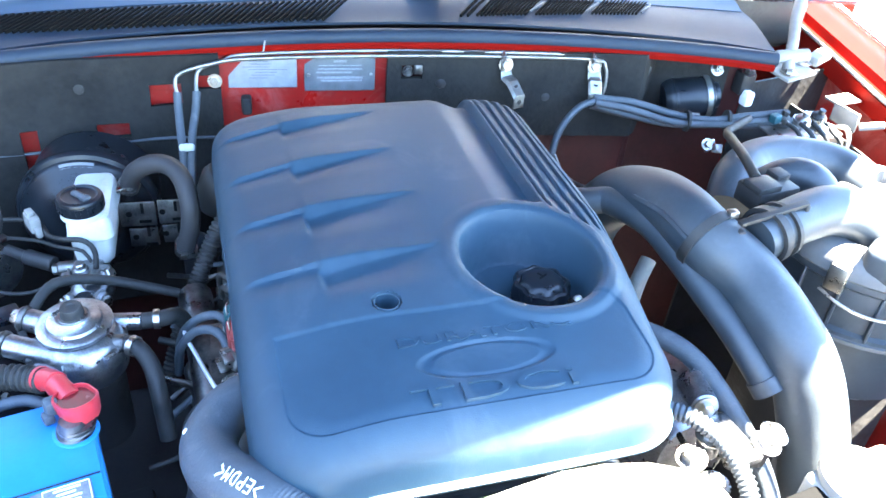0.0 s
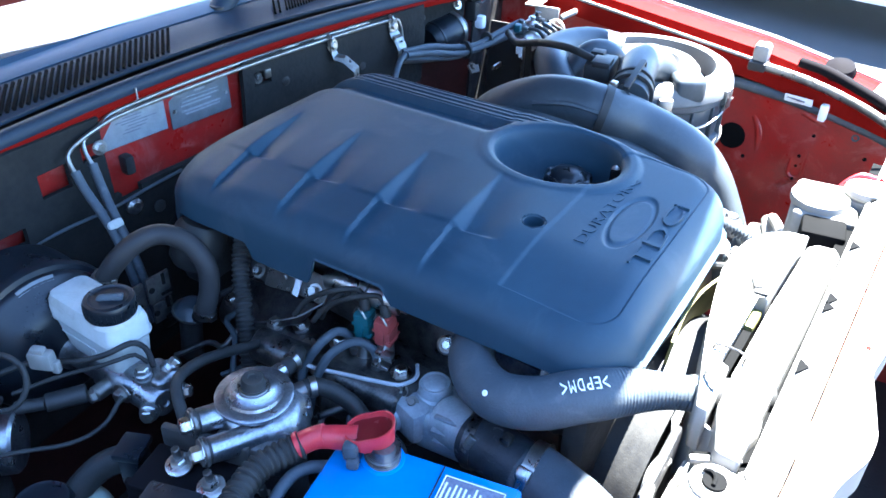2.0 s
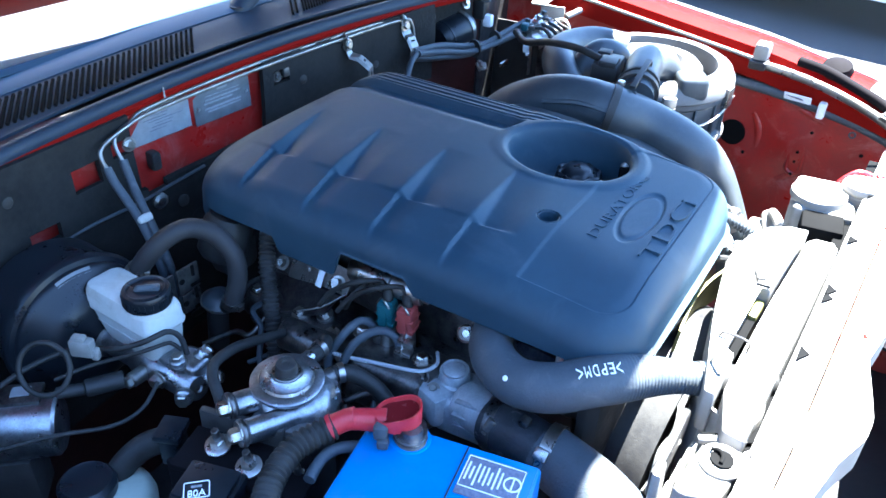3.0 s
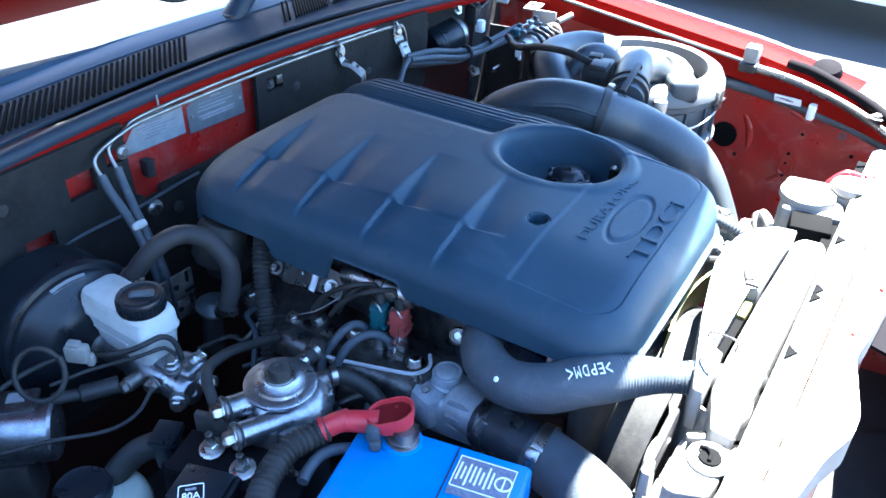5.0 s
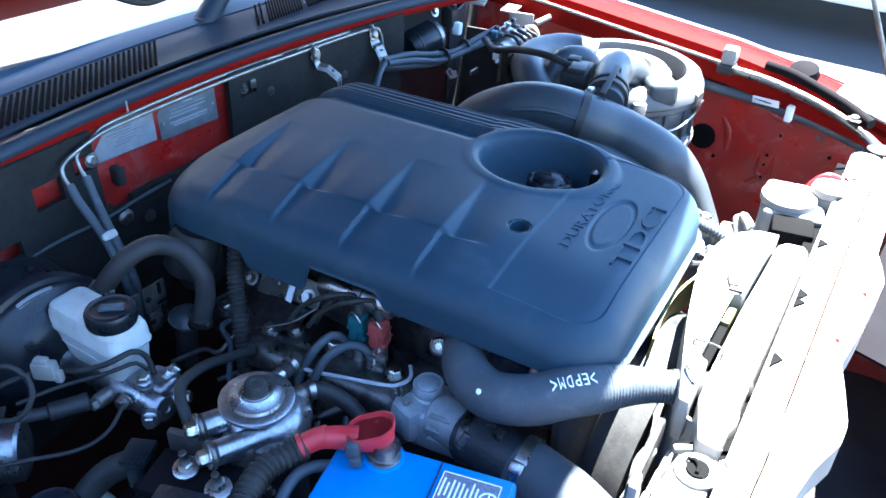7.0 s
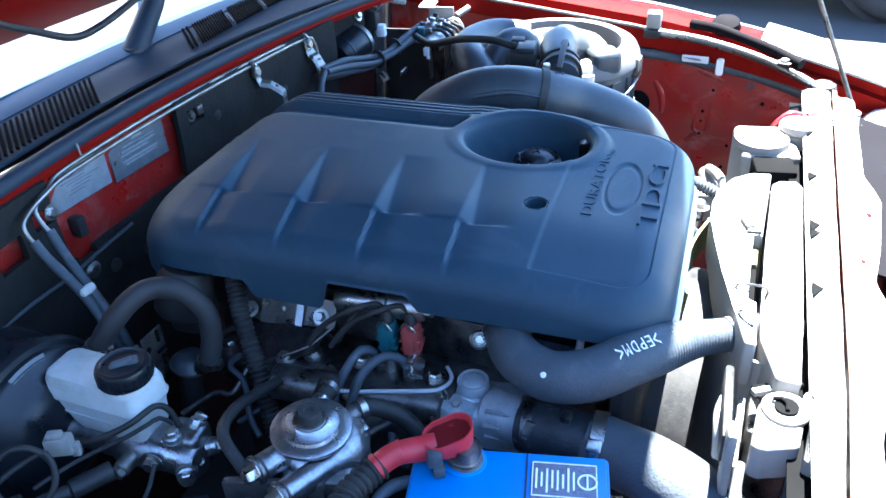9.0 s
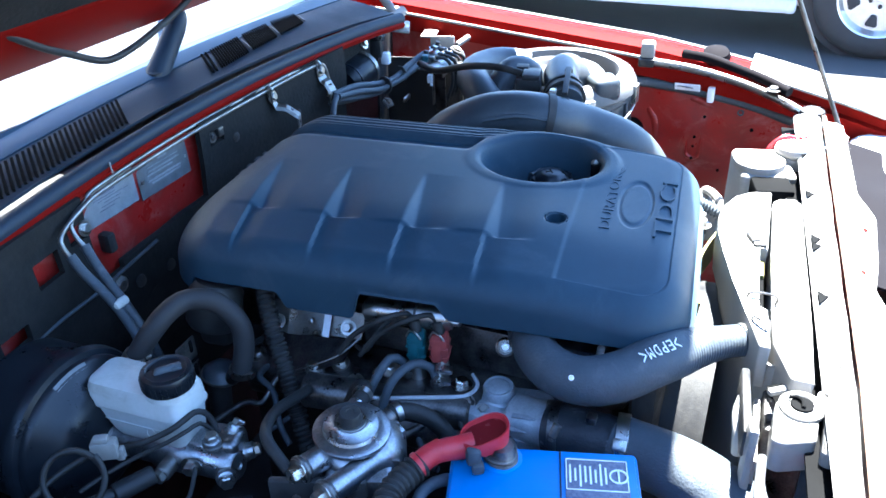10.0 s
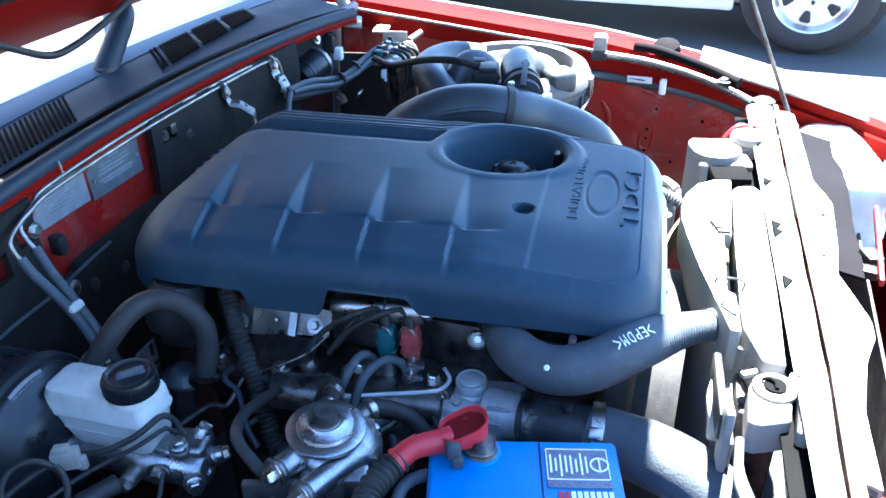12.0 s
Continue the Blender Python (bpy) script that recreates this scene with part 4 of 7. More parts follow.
part("tape", box((-0.089, 1.002, 0.893), (0.020, 0.012, 0.011), 0, 0.004, 2, rx=-35), M_WHITE, pipes, "white tape round the two sleeves")


def bracket(x, zc, tip, group="pipe brackets"):
    t = thing("pipe_bracket", on_wall(x, zc, 0.02), "plated steel strap bracket bolted to the firewall", "bracket", group)
    p0 = on_wall(x, zc, 0.022)
    part("bolt", bolt(p0 + Vector((0, -0.004, 0)), (0, -1, 0.15), 0.0065, 0.006), M_STEEL, t)
    tip = Vector(tip)
    knee = p0 + Vector((0.002, -0.008, -0.016))
    crest = knee.lerp(tip, 0.45) + Vector((0, 0, 0.005))
    across = (tip - knee).cross(Vector((0, 0, 1))).normalized()
    bm = bmesh.new()
    rows = []
    for q in [p0 + Vector((0, -0.002, 0.010)), p0 + Vector((0.001, -0.003, -0.010)), knee, crest, tip.lerp(crest, 0.25), tip]:
        rows.append([bm.verts.new(q + across * h) for h in (-0.009, -0.0065, 0.0065, 0.009)])
    for row in rows[2:]:
        row[0].co.z -= 0.004
        row[3].co.z -= 0.004
    for a, b in zip(rows, rows[1:]):
        for i in range(3):
            bm.faces.new((a[i], a[i + 1], b[i + 1], b[i]))
    bmesh.ops.recalc_face_normals(bm, faces=bm.faces)
    bmesh.ops.solidify(bm, geom=bm.faces[:], thickness=0.0018)
    part("strap", bm, M_MIDSTEEL, t, sharp=20)
    turn = math.degrees(math.atan2(across.y, across.x))
    tab = part("end_tab", box(tip + Vector((0, 0, -0.009)), (0.018, 0.0025, 0.020), turn, 0.0008), M_MIDSTEEL, t)
    flat = tip - knee
    part("tab_hole", lathe([(0, 0), (0.0035, 0), (0.0035, 0.0008), (0, 0.0008)], tip + flat.normalized() * 0.0012 + Vector((0, 0, -0.009)), (flat.x, flat.y, 0), 14), M_GRIME, tab)
    part("slot", lathe([(0, 0), (0.0034, 0), (0.0034, 0.0006), (0, 0.0006)], crest.lerp(tip, 0.35) + Vector((0, 0, 0.0016)), (0, -0.3, 1), 14, squash=1.5), M_GRIME, t)
    part("pipe_clip", hose([p0 + Vector((-0.004, -0.001, 0.004)), p0 + Vector((-0.004, -0.007, 0.012)), p0 + Vector((-0.004, 0.0, 0.016))], 0.003, 8), M_STEEL, t)


bracket(0.351, 0.976, (0.366, 1.040, 0.944))
bracket(0.482, 0.977, (0.482, 1.046, 0.944))

# vacuum motor, hose bundle and valve block at the far corner
motor = thing("vacuum_canister", (0.68, 1.12, 0.86), "black round canister strapped to the firewall", "canister")
part("canister", lathe([(0, 0), (0.026, 0), (0.031, 0.006), (0.033, 0.010), (0.033, 0.070), (0.031, 0.076), (0.022, 0.080), (0.020, 0.088), (0, 0.088)], (0.622, 1.105, 0.902), (1, -0.10, 0.16), 36), M_CAP, motor)
part("strap", lathe([(0.0333, 0), (0.0346, 0), (0.0346, 0.008), (0.0333, 0.008)], (0.684, 1.099, 0.912), (1, -0.10, 0.16), 36), M_MIDSTEEL, motor)
part("bolt", bolt((0.700, 1.100, 0.958), (0, -1, 0.5), 0.007, 0.006), M_STEEL, motor)
part("lug", box((0.698, 1.112, 0.950), (0.016, 0.006, 0.026), 0, 0.002), M_MIDSTEEL, motor)
part("label", box((0.662, 1.070, 0.898), (0.020, 0.0012, 0.012), 0, 0, rx=-25), M_PALE, motor, "small pale label")
part("rib", lathe([(0.0332, 0), (0.0342, 0), (0.0342, 0.004), (0.0332, 0.004)], (0.636, 1.1035, 0.9045), (1, -0.10, 0.16), 36), M_CAP, motor)
relay = thing("relay", (0.755, 1.10, 0.89), "black relay with a white connector on the firewall", "relay")
part("housing", box((0.752, 1.100, 0.935), (0.026, 0.024, 0.036), 8, 0.004), M_PLASTIC, relay)
part("stud", bolt((0.752, 1.095, 0.955), (0, -0.5, 1), 0.007, 0.008), M_DARKSTEEL, relay)
part("connector", box((0.755, 1.084, 0.915), (0.016, 0.018, 0.024), 8, 0.004), M_PAPER, relay, "white connector")

bundle = thing("vacuum_hoses", (0.625, 1.03, 0.91), "bundle of grey vacuum hoses tied along the firewall", "hoses")
HB = [(0.480, 1.045, 0.938), (0.54, 1.036, 0.930), (0.60, 1.028, 0.920), (0.66, 1.022, 0.914), (0.72, 1.018, 0.916), (0.775, 1.012, 0.922)]
for k, (dy, dz, dx) in enumerate(((0.0, 0.0, 0.0), (-0.010, -0.006, 0.01), (-0.004, -0.013, 0.02), (0.006, -0.016, 0.0))):
    part("hose", hose([(x + dx * (i > 2), y + dy, z + dz + 0.004 * math.sin(i * 1.7 + k)) for i, (x, y, z) in enumerate(HB)], 0.0052, 12), M_RUBBER, bundle)
for x in (0.625, 0.69):
    part("tie", lathe([(0.0125, -0.002), (0.0145, -0.002), (0.0145, 0.002), (0.0125, 0.002)], (x, 1.022, 0.909), (1, -0.1, -0.05), 20, squash=1.1), M_PLASTIC, bundle)
part("drop_hose", hose([(0.485, 1.040, 0.936), (0.455, 1.030, 0.930), (0.430, 1.020, 0.905), (0.418, 1.01, 0.875), (0.415, 1.0, 0.84), (0.42, 0.99, 0.80)], 0.0050, 12), M_RUBBER, bundle)
part("thin_pipe", hose([(0.418, 1.0, 0.87), (0.43, 0.985, 0.848), (0.46, 0.965, 0.836), (0.53, 0.955, 0.838)], 0.0022, 8), M_DARKSTEEL, bundle)

valves = thing("valve_block", (0.80, 1.0, 0.86), "sunlit metal bracket with vacuum valves and connectors", "valve block")
part("bracket", prism(rounded(0.80, 1.000, 0.060, 0.032, 0.008, 4, 6), 0.903, 0.906, 0.0008), M_STEEL, valves)
part("bracket_flange", box((0.80, 0.967, 0.897), (0.105, 0.003, 0.016), 6, 0.001), M_STEEL, valves)
part("bracket_leg", add(box((0.812, 0.948, 0.846), (0.016, 0.004, 0.105), 6, 0.001), box((0.812, 0.957, 0.899), (0.016, 0.022, 0.004), 6, 0.001)), M_STEEL, valves)
part("bracket_leg", box((0.758, 0.985, 0.868), (0.010, 0.003, 0.075), 6, 0.001), M_STEEL, valves)
part("bracket_leg", box((0.850, 1.010, 0.842), (0.004, 0.022, 0.125), 6, 0.001), M_DARKSTEEL, valves)
for k, (x, y) in enumerate(((0.772, 1.010), (0.803, 1.004), (0.834, 1.012))):
    v = part("valve", lathe([(0, 0), (0.011, 0), (0.0125, 0.003), (0.0125, 0.014), (0.009, 0.018), (0.005, 0.019), (0.005, 0.026), (0, 0.026)], (x, y, 0.906), (0.1, -0.2, 1), 20), M_STEEL if k == 1 else M_PLASTIC, valves)
    part("nozzle", rod((x, y - 0.008, 0.917), (x - 0.006, y - 0.026, 0.921), 0.0038), M_STEEL, v)
    part("band", ring(0.0135, 0.0115, 0.003, (x, y, 0.915), (0.1, -0.2, 1), 20), M_STEEL, v)
part("connector", box((0.755, 1.000, 0.922), (0.016, 0.013, 0.014), 20, 0.003), M_GREEN, valves, "green connector")
part("connector", add(box((0.830, 0.980, 0.914), (0.018, 0.012, 0.010), -20, 0.002), box((0.842, 0.985, 0.914), (0.008, 0.008, 0.007), -20, 0.002)), M_PAPER, valves, "pale connector")
part("connector", add(box((0.742, 0.985, 0.888), (0.012, 0.010, 0.016), 10, 0.002), box((0.748, 0.985, 0.876), (0.018, 0.006, 0.006), 25, 0.002)), M_PAPER, valves, "pale connector")
part("stub_pipe", hose([(0.862, 1.000, 0.905), (0.868, 0.985, 0.912), (0.866, 0.968, 0.905), (0.862, 0.960, 0.885)], 0.004, 8), M_STEEL, valves)
for k in range(4):
    x = 0.768 + 0.022 * k
    part("hose", hose([(x - 0.004, 0.982, 0.922), (x + 0.002, 0.966, 0.921 - 0.003 * k), (x + 0.010, 0.955, 0.903), (x + 0.008, 0.953, 0.872), (x, 0.960, 0.84)], 0.0034, 10), M_RUBBER2, valves)
solid("earth_strap", add(box((0.700, 1.060, 0.845), (0.022, 0.004, 0.018), 15, 0.001, rx=-30), box((0.716, 1.062, 0.838), (0.016, 0.004, 0.014), -15, 0.001, rx=-30), bolt((0.690, 1.052, 0.852), (0, -1, 0.6), 0.006, 0.006)), M_STEEL, (0.705, 1.07, 0.835), "bright plated earth strap on the firewall", "strap")
solid("lower_clip", box((0.770, 1.050, 0.832), (0.030, 0.006, 0.010), 5, 0.002), M_STEEL, (0.77, 1.05, 0.827), "small bright clip low on the firewall", "clip")
hinge = part("hinge", box((0.815, 1.085, 0.962), (0.075, 0.050, 0.006), 24, 0.002, rx=8), M_PALE, car, "pale sunlit bonnet hinge at the scuttle's end")
part("arm", hose([(0.80, 1.07, 0.965), (0.815, 1.10, 1.0), (0.835, 1.14, 1.03), (0.86, 1.175, 1.06)], 0.009, 10), M_PALE, hinge)
part("pivot", rod((0.785, 1.088, 0.982), (0.835, 1.080, 0.988), 0.010), M_PALE, hinge)
for x, y in ((0.80, 1.065), (0.845, 1.10)):
    part("bolt", bolt((x, y, 0.967), (0, 0, 1), 0.008, 0.006), M_STEEL, hinge)
part("stay", box((0.885, 1.12, 0.968), (0.06, 0.022, 0.016), 35, 0.004), M_PALE, hinge)
solid("wing_bracket", add(box((0.905, 1.055, 0.925), (0.050, 0.030, 0.004), 12, 0.001), box((0.890, 1.02, 0.912), (0.004, 0.05, 0.030), 12, 0.001), rod((0.895, 0.99, 0.91), (0.925, 0.975, 0.92), 0.006), bolt((0.905, 1.055, 0.928), (0, 0, 1), 0.007, 0.005)), M_PALE, (0.90, 1.03, 0.90), "pale sunlit steel bracket at the wing corner", "bracket")

# ---- air cleaner ----
AC = (0.757, 0.737)
cleaner = thing("air_cleaner", (AC[0], AC[1], 0.70), "round black plastic air cleaner, dusty in the sun", "air cleaner")
part("body", lathe([(0, 0), (0.110, 0), (0.116, 0.006), (0.126, 0.10), (0.134, 0.104), (0.134, 0.112), (0.128, 0.115), (0.130, 0.17), (0.137, 0.176), (0.137, 0.184), (0, 0.184)], (*AC, 0.713), seg=56), M_PIPE, cleaner)
lid = part("lid", lathe([(0.137, 0), (0.141, 0.004), (0.140, 0.014), (0.133, 0.028), (0.122, 0.034), (0.108, 0.033), (0.104, 0.020), (0.102, -0.020), (0.088, -0.020), (0.084, 0.022), (0.075, 0.031), (0.066, 0.033), (0.050, 0.033), (0.046, 0.024), (0.03, 0.022), (0, 0.022)], (*AC, 0.897), seg=56), M_LITDUSTY, cleaner)
for k in range(18):
    a = 2 * math.pi * k / 18
    part("rib", box((AC[0] + 0.129 * math.cos(a), AC[1] + 0.129 * math.sin(a), 0.855), (0.012, 0.004, 0.065), math.degrees(a), 0.001, 1, ry=-1), M_PIPE, cleaner)
part("wire_clip", hose([(AC[0] + 0.143 * math.cos(a), AC[1] + 0.143 * math.sin(a), 0.893 - 0.03 * abs(math.sin(2.2 * a))) for a in [-2.6 + 0.16 * k for k in range(18)]], 0.002, 8), M_STEEL, cleaner)
part("snout", hose([(0.712, 0.692, 0.895), (0.702, 0.696, 0.930), (0.680, 0.700, 0.950), (0.638, 0.700, 0.959), (0.577, 0.681, 0.957), (0.528, 0.662, 0.950)], 0.032, 28, end=0.026), M_PIPE, cleaner)
part("snout_ring", band((0.545, 0.669, 0.952), (0.9, 0.33, 0.1), 0.0275, 0.010, 0.005), M_PLASTIC, cleaner)
part("snout_ring", band((0.562, 0.675, 0.954), (0.9, 0.33, 0.1), 0.0280, 0.005, 0.004), M_PLASTIC, cleaner)
part("duct", hose([(0.575, 0.795, 0.905), (0.597, 0.828, 0.928), (0.643, 0.860, 0.934), (0.696, 0.866, 0.934), (0.750, 0.847, 0.930), (0.776, 0.800, 0.922)], 0.028, 24), M_PIPE, cleaner)
part("side_duct", hose([(0.690, 0.745, 0.905), (0.675, 0.770, 0.945), (0.655, 0.790, 0.952), (0.628, 0.802, 0.935), (0.60, 0.805, 0.90)], 0.022, 20), M_PIPE, cleaner)
part("sensor", add(box((0.580, 0.738, 0.962), (0.062, 0.040, 0.026), 14, 0.004), box((0.566, 0.730, 0.977), (0.034, 0.028, 0.010), 14, 0.003), box((0.600, 0.755, 0.976), (0.020, 0.020, 0.008), 14, 0.002)), M_PLASTIC, cleaner, "black air flow sensor")
part("sensor_lead", hose([(0.565, 0.745, 0.978), (0.572, 0.79, 0.982), (0.590, 0.85, 0.972), (0.63, 0.92, 0.945), (0.70, 0.985, 0.93)], 0.006, 10), M_RUBBER2, cleaner)
part("strap", add(box((0.542, 0.666, 0.982), (0.088, 0.009, 0.005), 11, 0.001, ry=-8), box((0.583, 0.674, 0.972), (0.006, 0.012, 0.03), 11, 0.001)), M_PLASTIC, cleaner)
part("strap_foot", box((0.500, 0.656, 0.955), (0.010, 0.012, 0.030), 11, 0.002), M_PLASTIC, cleaner)
part("lid_block", box((0.690, 0.640, 0.925), (0.045, 0.050, 0.040), 38, 0.010, 3), M_PIPE, cleaner)
for a in (-2.5, -1.6, -0.7):
    part("lid_clip", box((AC[0] + 0.141 * math.cos(a), AC[1] + 0.141 * math.sin(a), 0.898), (0.010, 0.022, 0.034), math.degrees(a), 0.002), M_STEEL, cleaner)
part("seam_rib", ring(0.139, 0.126, 0.005, (AC[0], AC[1], 0.815), seg=48), M_LITDUSTY, cleaner)
solid("cleaner_support", add(box((0.77, 0.75, 0.56), (0.16, 0.16, 0.32), 0, 0.02)), M_GRIME, (0.77, 0.75, 0.39), "dark bracket under the air cleaner", "bracket")

# ---- intake pipes ----
intake = thing("intake_pipe", (0.49, 0.6, 0.80), "thick black plastic intake pipe curving forward beside the engine cover", "pipe")
PIPE = [(0.425, 0.865, 0.78), (0.432, 0.862, 0.85), (0.446, 0.832, 0.903), (0.461, 0.775, 0.936), (0.472, 0.725, 0.945), (0.484, 0.676, 0.940), (0.514, 0.634, 0.921), (0.533, 0.575, 0.896), (0.550, 0.544, 0.863), (0.563, 0.518, 0.81), (0.572, 0.494, 0.745), (0.580, 0.485, 0.66)]
part("pipe", hose(PIPE, 0.036, 36, 0.008), M_PIPE, intake)
part("clamp", band((0.482, 0.680, 0.941), (0.40, -0.88, -0.24), 0.0362, 0.011, 0.0025, 36), M_PLASTIC, intake)
part("seam", hose([(x - 0.030, y - 0.012, z + 0.010) for x, y, z in PIPE[3:6]], 0.005, 8), M_PIPE, intake)
part("clamp_screw", box((0.500, 0.676, 0.977), (0.012, 0.010, 0.008), 5, 0.002), M_STEEL, intake)
duct = thing("breather_duct", (0.44, 0.66, 0.8), "slimmer black duct beside the intake pipe with an open end", "duct")
DUCT = [(0.36, 0.83, 0.90), (0.405, 0.808, 0.914), (0.419, 0.796, 0.919), (0.444, 0.742, 0.923), (0.459, 0.690, 0.914), (0.474, 0.641, 0.899), (0.490, 0.595, 0.881), (0.506, 0.556, 0.858), (0.514, 0.542, 0.845)]
part("tube", hose(DUCT, 0.0165, 24), M_PIPE, duct)
part("mouth", band((0.512, 0.546, 0.849), (0.35, -0.6, -0.55), 0.0160, 0.016, 0.003), M_PIPE, duct)

# ---- brake servo, master cylinder, reservoir ----
servo = thing("brake_servo", (-0.20, 1.0, 0.66), "round black brake servo on the firewall", "brake servo")
SV = Vector((-0.212, 0.0, 0.822))
part("drum", lathe([(0, 0), (0.035, 0), (0.052, 0.005), (0.064, 0.014), (0.072, 0.026), (0.078, 0.029), (0.081, 0.033), (0.081, 0.038), (0.086, 0.040), (0.088, 0.044), (0.088, 0.050), (0.082, 0.054), (0.080, 0.11), (0, 0.11)], (SV.x, 0.922, SV.z), (0, 1, 0.03), 64), M_CAP, servo)
part("sticker", sheet(lambda u, v: Vector((SV.x + (0.0750 + 0.0052 * v) * math.sin(-0.30 + 0.52 * u), 0.9485 + 0.0031 * v, SV.z + 0.0016 + (0.0750 + 0.0052 * v) * math.cos(-0.30 + 0.52 * u))), 16, 2, 0.0008), M_STICKER, servo, "narrow grey sticker on the servo's shoulder")

master = thing("master_cylinder", (-0.20, 0.85, 0.79), "cast aluminium brake master cylinder with pipe unions", "master cylinder")
part("body", lathe([(0, 0), (0.013, 0), (0.0165, 0.004), (0.0175, 0.012), (0.0175, 0.045), (0.0200, 0.050), (0.0200, 0.085), (0.0175, 0.090), (0.0175, 0.135), (0.029, 0.140), (0.029, 0.152), (0, 0.152)], (-0.193, 0.786, 0.820), (-0.06, 1, 0.0), 32), M_ALU, master)
part("end_disc", lathe([(0, 0), (0.0135, 0), (0.0135, 0.002), (0.010, 0.003), (0.004, 0.003), (0.003, 0.001), (0, 0.001)], (-0.193, 0.7862, 0.820), (0.06, -1, 0.1), 28), M_ALU, master)
part("neck", rod((-0.190, 0.846, 0.822), (-0.190, 0.848, 0.842), 0.0150), M_ALU, master)
part("neck", rod((-0.192, 0.890, 0.822), (-0.192, 0.890, 0.842), 0.0120), M_ALU, master)
part("union_block", add(box((-0.181, 0.806, 0.832), (0.034, 0.036, 0.026), 10, 0.007, 3), box((-0.190, 0.825, 0.834), (0.026, 0.030, 0.018), 0, 0.006, 3)), M_ALU, master)
for p, a, r in (((-0.176, 0.802, 0.838), (0.7, -0.2, 0.6), 0.0085), ((-0.196, 0.808, 0.840), (-0.1, -0.1, 1), 0.0085), ((-0.204, 0.792, 0.818), (-0.7, -0.6, 0.1), 0.0095), ((-0.178, 0.790, 0.822), (0.6, -0.8, 0.1), 0.0085)):
    v = Vector(a).normalized()
    u = part("union", rod(p, Vector(p) + v * 0.012, r), M_ALU, master)
    part("nut", bolt(Vector(p) + v * 0.012, v, r * 0.78, 0.006, False), M_STEEL, u)
    part("collar", band(Vector(p) + v * 0.004, v, r, 0.003, 0.0012), M_MIDSTEEL, u)
part("side_bolt", bolt((-0.215, 0.822, 0.826), (-1, -0.2, 0), 0.007, 0.008), M_STEEL, master)
part("side_port", add(rod((-0.210, 0.848, 0.822), (-0.232, 0.846, 0.822), 0.0085), bolt((-0.232, 0.846, 0.822), (-1, 0, 0), 0.0070, 0.006, False)), M_MIDSTEEL, master)
part("switch", add(rod((-0.236, 0.850, 0.826), (-0.270, 0.868, 0.826), 0.0095), rod((-0.270, 0.868, 0.826), (-0.294, 0.882, 0.828), 0.0065)), M_PLASTIC, master)

res = thing("brake_fluid_reservoir", (-0.205, 0.855, 0.86), "milky white brake fluid reservoir with a black screw cap", "reservoir")


RX, RY, RR = -0.189, 0.884, 3


def res_ring(hx, hy, dy=0.0, r=0.011):
    return rounded(RX, RY + dy, hx, hy, r, rz=RR)


bottle_body = part("bottle", stack([(res_ring(0.0165, 0.034, -0.014, 0.008), 0.833), (res_ring(0.0205, 0.041, -0.009), 0.837), (res_ring(0.0215, 0.044, -0.0075), 0.842), (res_ring(0.0220, 0.049, -0.004), 0.856), (res_ring(0.0228, 0.0525, -0.001), 0.8685), (res_ring(0.0252, 0.0555), 0.8705), (res_ring(0.0258, 0.0560), 0.8730), (res_ring(0.0246, 0.0550), 0.8760), (res_ring(0.0238, 0.0545), 0.8900), (res_ring(0.0215, 0.0525), 0.8965), (res_ring(0.0165, 0.0475, 0, 0.009), 0.8990)]), M_WHITE, res)
part("seam_line", hose([(x, y, 0.8555) for x, y in res_ring(0.0220, 0.0490, -0.004)[14:26]], 0.0006, 6), M_WHITE, bottle_body)
part("neck", lathe([(0, 0), (0.0235, 0), (0.0230, 0.008), (0, 0.008)], (-0.193, 0.848, 0.8965), seg=36), M_WHITE, res)
cap = part("cap", lathe([(0, 0), (0.0240, 0), (0.0248, 0.002), (0.0248, 0.0145), (0.0235, 0.0170), (0.0195, 0.0178), (0.0182, 0.0162), (0.0165, 0.0158), (0, 0.0158)], (-0.193, 0.848, 0.9035), seg=48), M_CAP, res, "black ribbed screw cap")
part("grip_bar", add(box((-0.193, 0.848, 0.9210), (0.026, 0.0090, 0.007), -42, 0.003, taper=0.7), box((-0.186, 0.842, 0.9200), (0.010, 0.010, 0.006), -42, 0.002)), M_RUBBER, cap, "raised grip worn grey")
for k in range(30):
    a = 2 * math.pi * k / 30
    part("knurl", box((-0.193 + 0.0247 * math.cos(a), 0.848 + 0.0247 * math.sin(a), 0.9110), (0.0012, 0.0024, 0.010), math.degrees(a), 0, 1), M_CAP, cap)
part("level_mark", ring(0.0055, 0.0045, 0.0006, (-0.2110, 0.868, 0.850), (-1, 0, 0.15), 24), M_WHITE, bottle_body)
solid("level_sensor_plug", add(box((-0.257, 0.878, 0.868), (0.013, 0.024, 0.020), 30, 0.003), box((-0.258, 0.879, 0.880), (0.009, 0.014, 0.006), 30, 0.002), box((-0.250, 0.868, 0.860), (0.008, 0.008, 0.014), 30, 0.002)), M_PALE, (-0.252, 0.874, 0.856), "white plastic connector beside the reservoir", "connector")
solid("sensor_lead", hose([(-0.182, 0.812, 0.845), (-0.181, 0.818, 0.860), (-0.185, 0.822, 0.870), (-0.194, 0.824, 0.8765), (-0.206, 0.826, 0.8765), (-0.220, 0.834, 0.872), (-0.236, 0.852, 0.866), (-0.246, 0.876, 0.860), (-0.262, 0.900, 0.854), (-0.30, 0.915, 0.848), (-0.36, 0.92, 0.835)], 0.0030, 10), M_RUBBER2, (-0.2, 0.82, 0.85), "thin black lead looped round the reservoir", "lead")
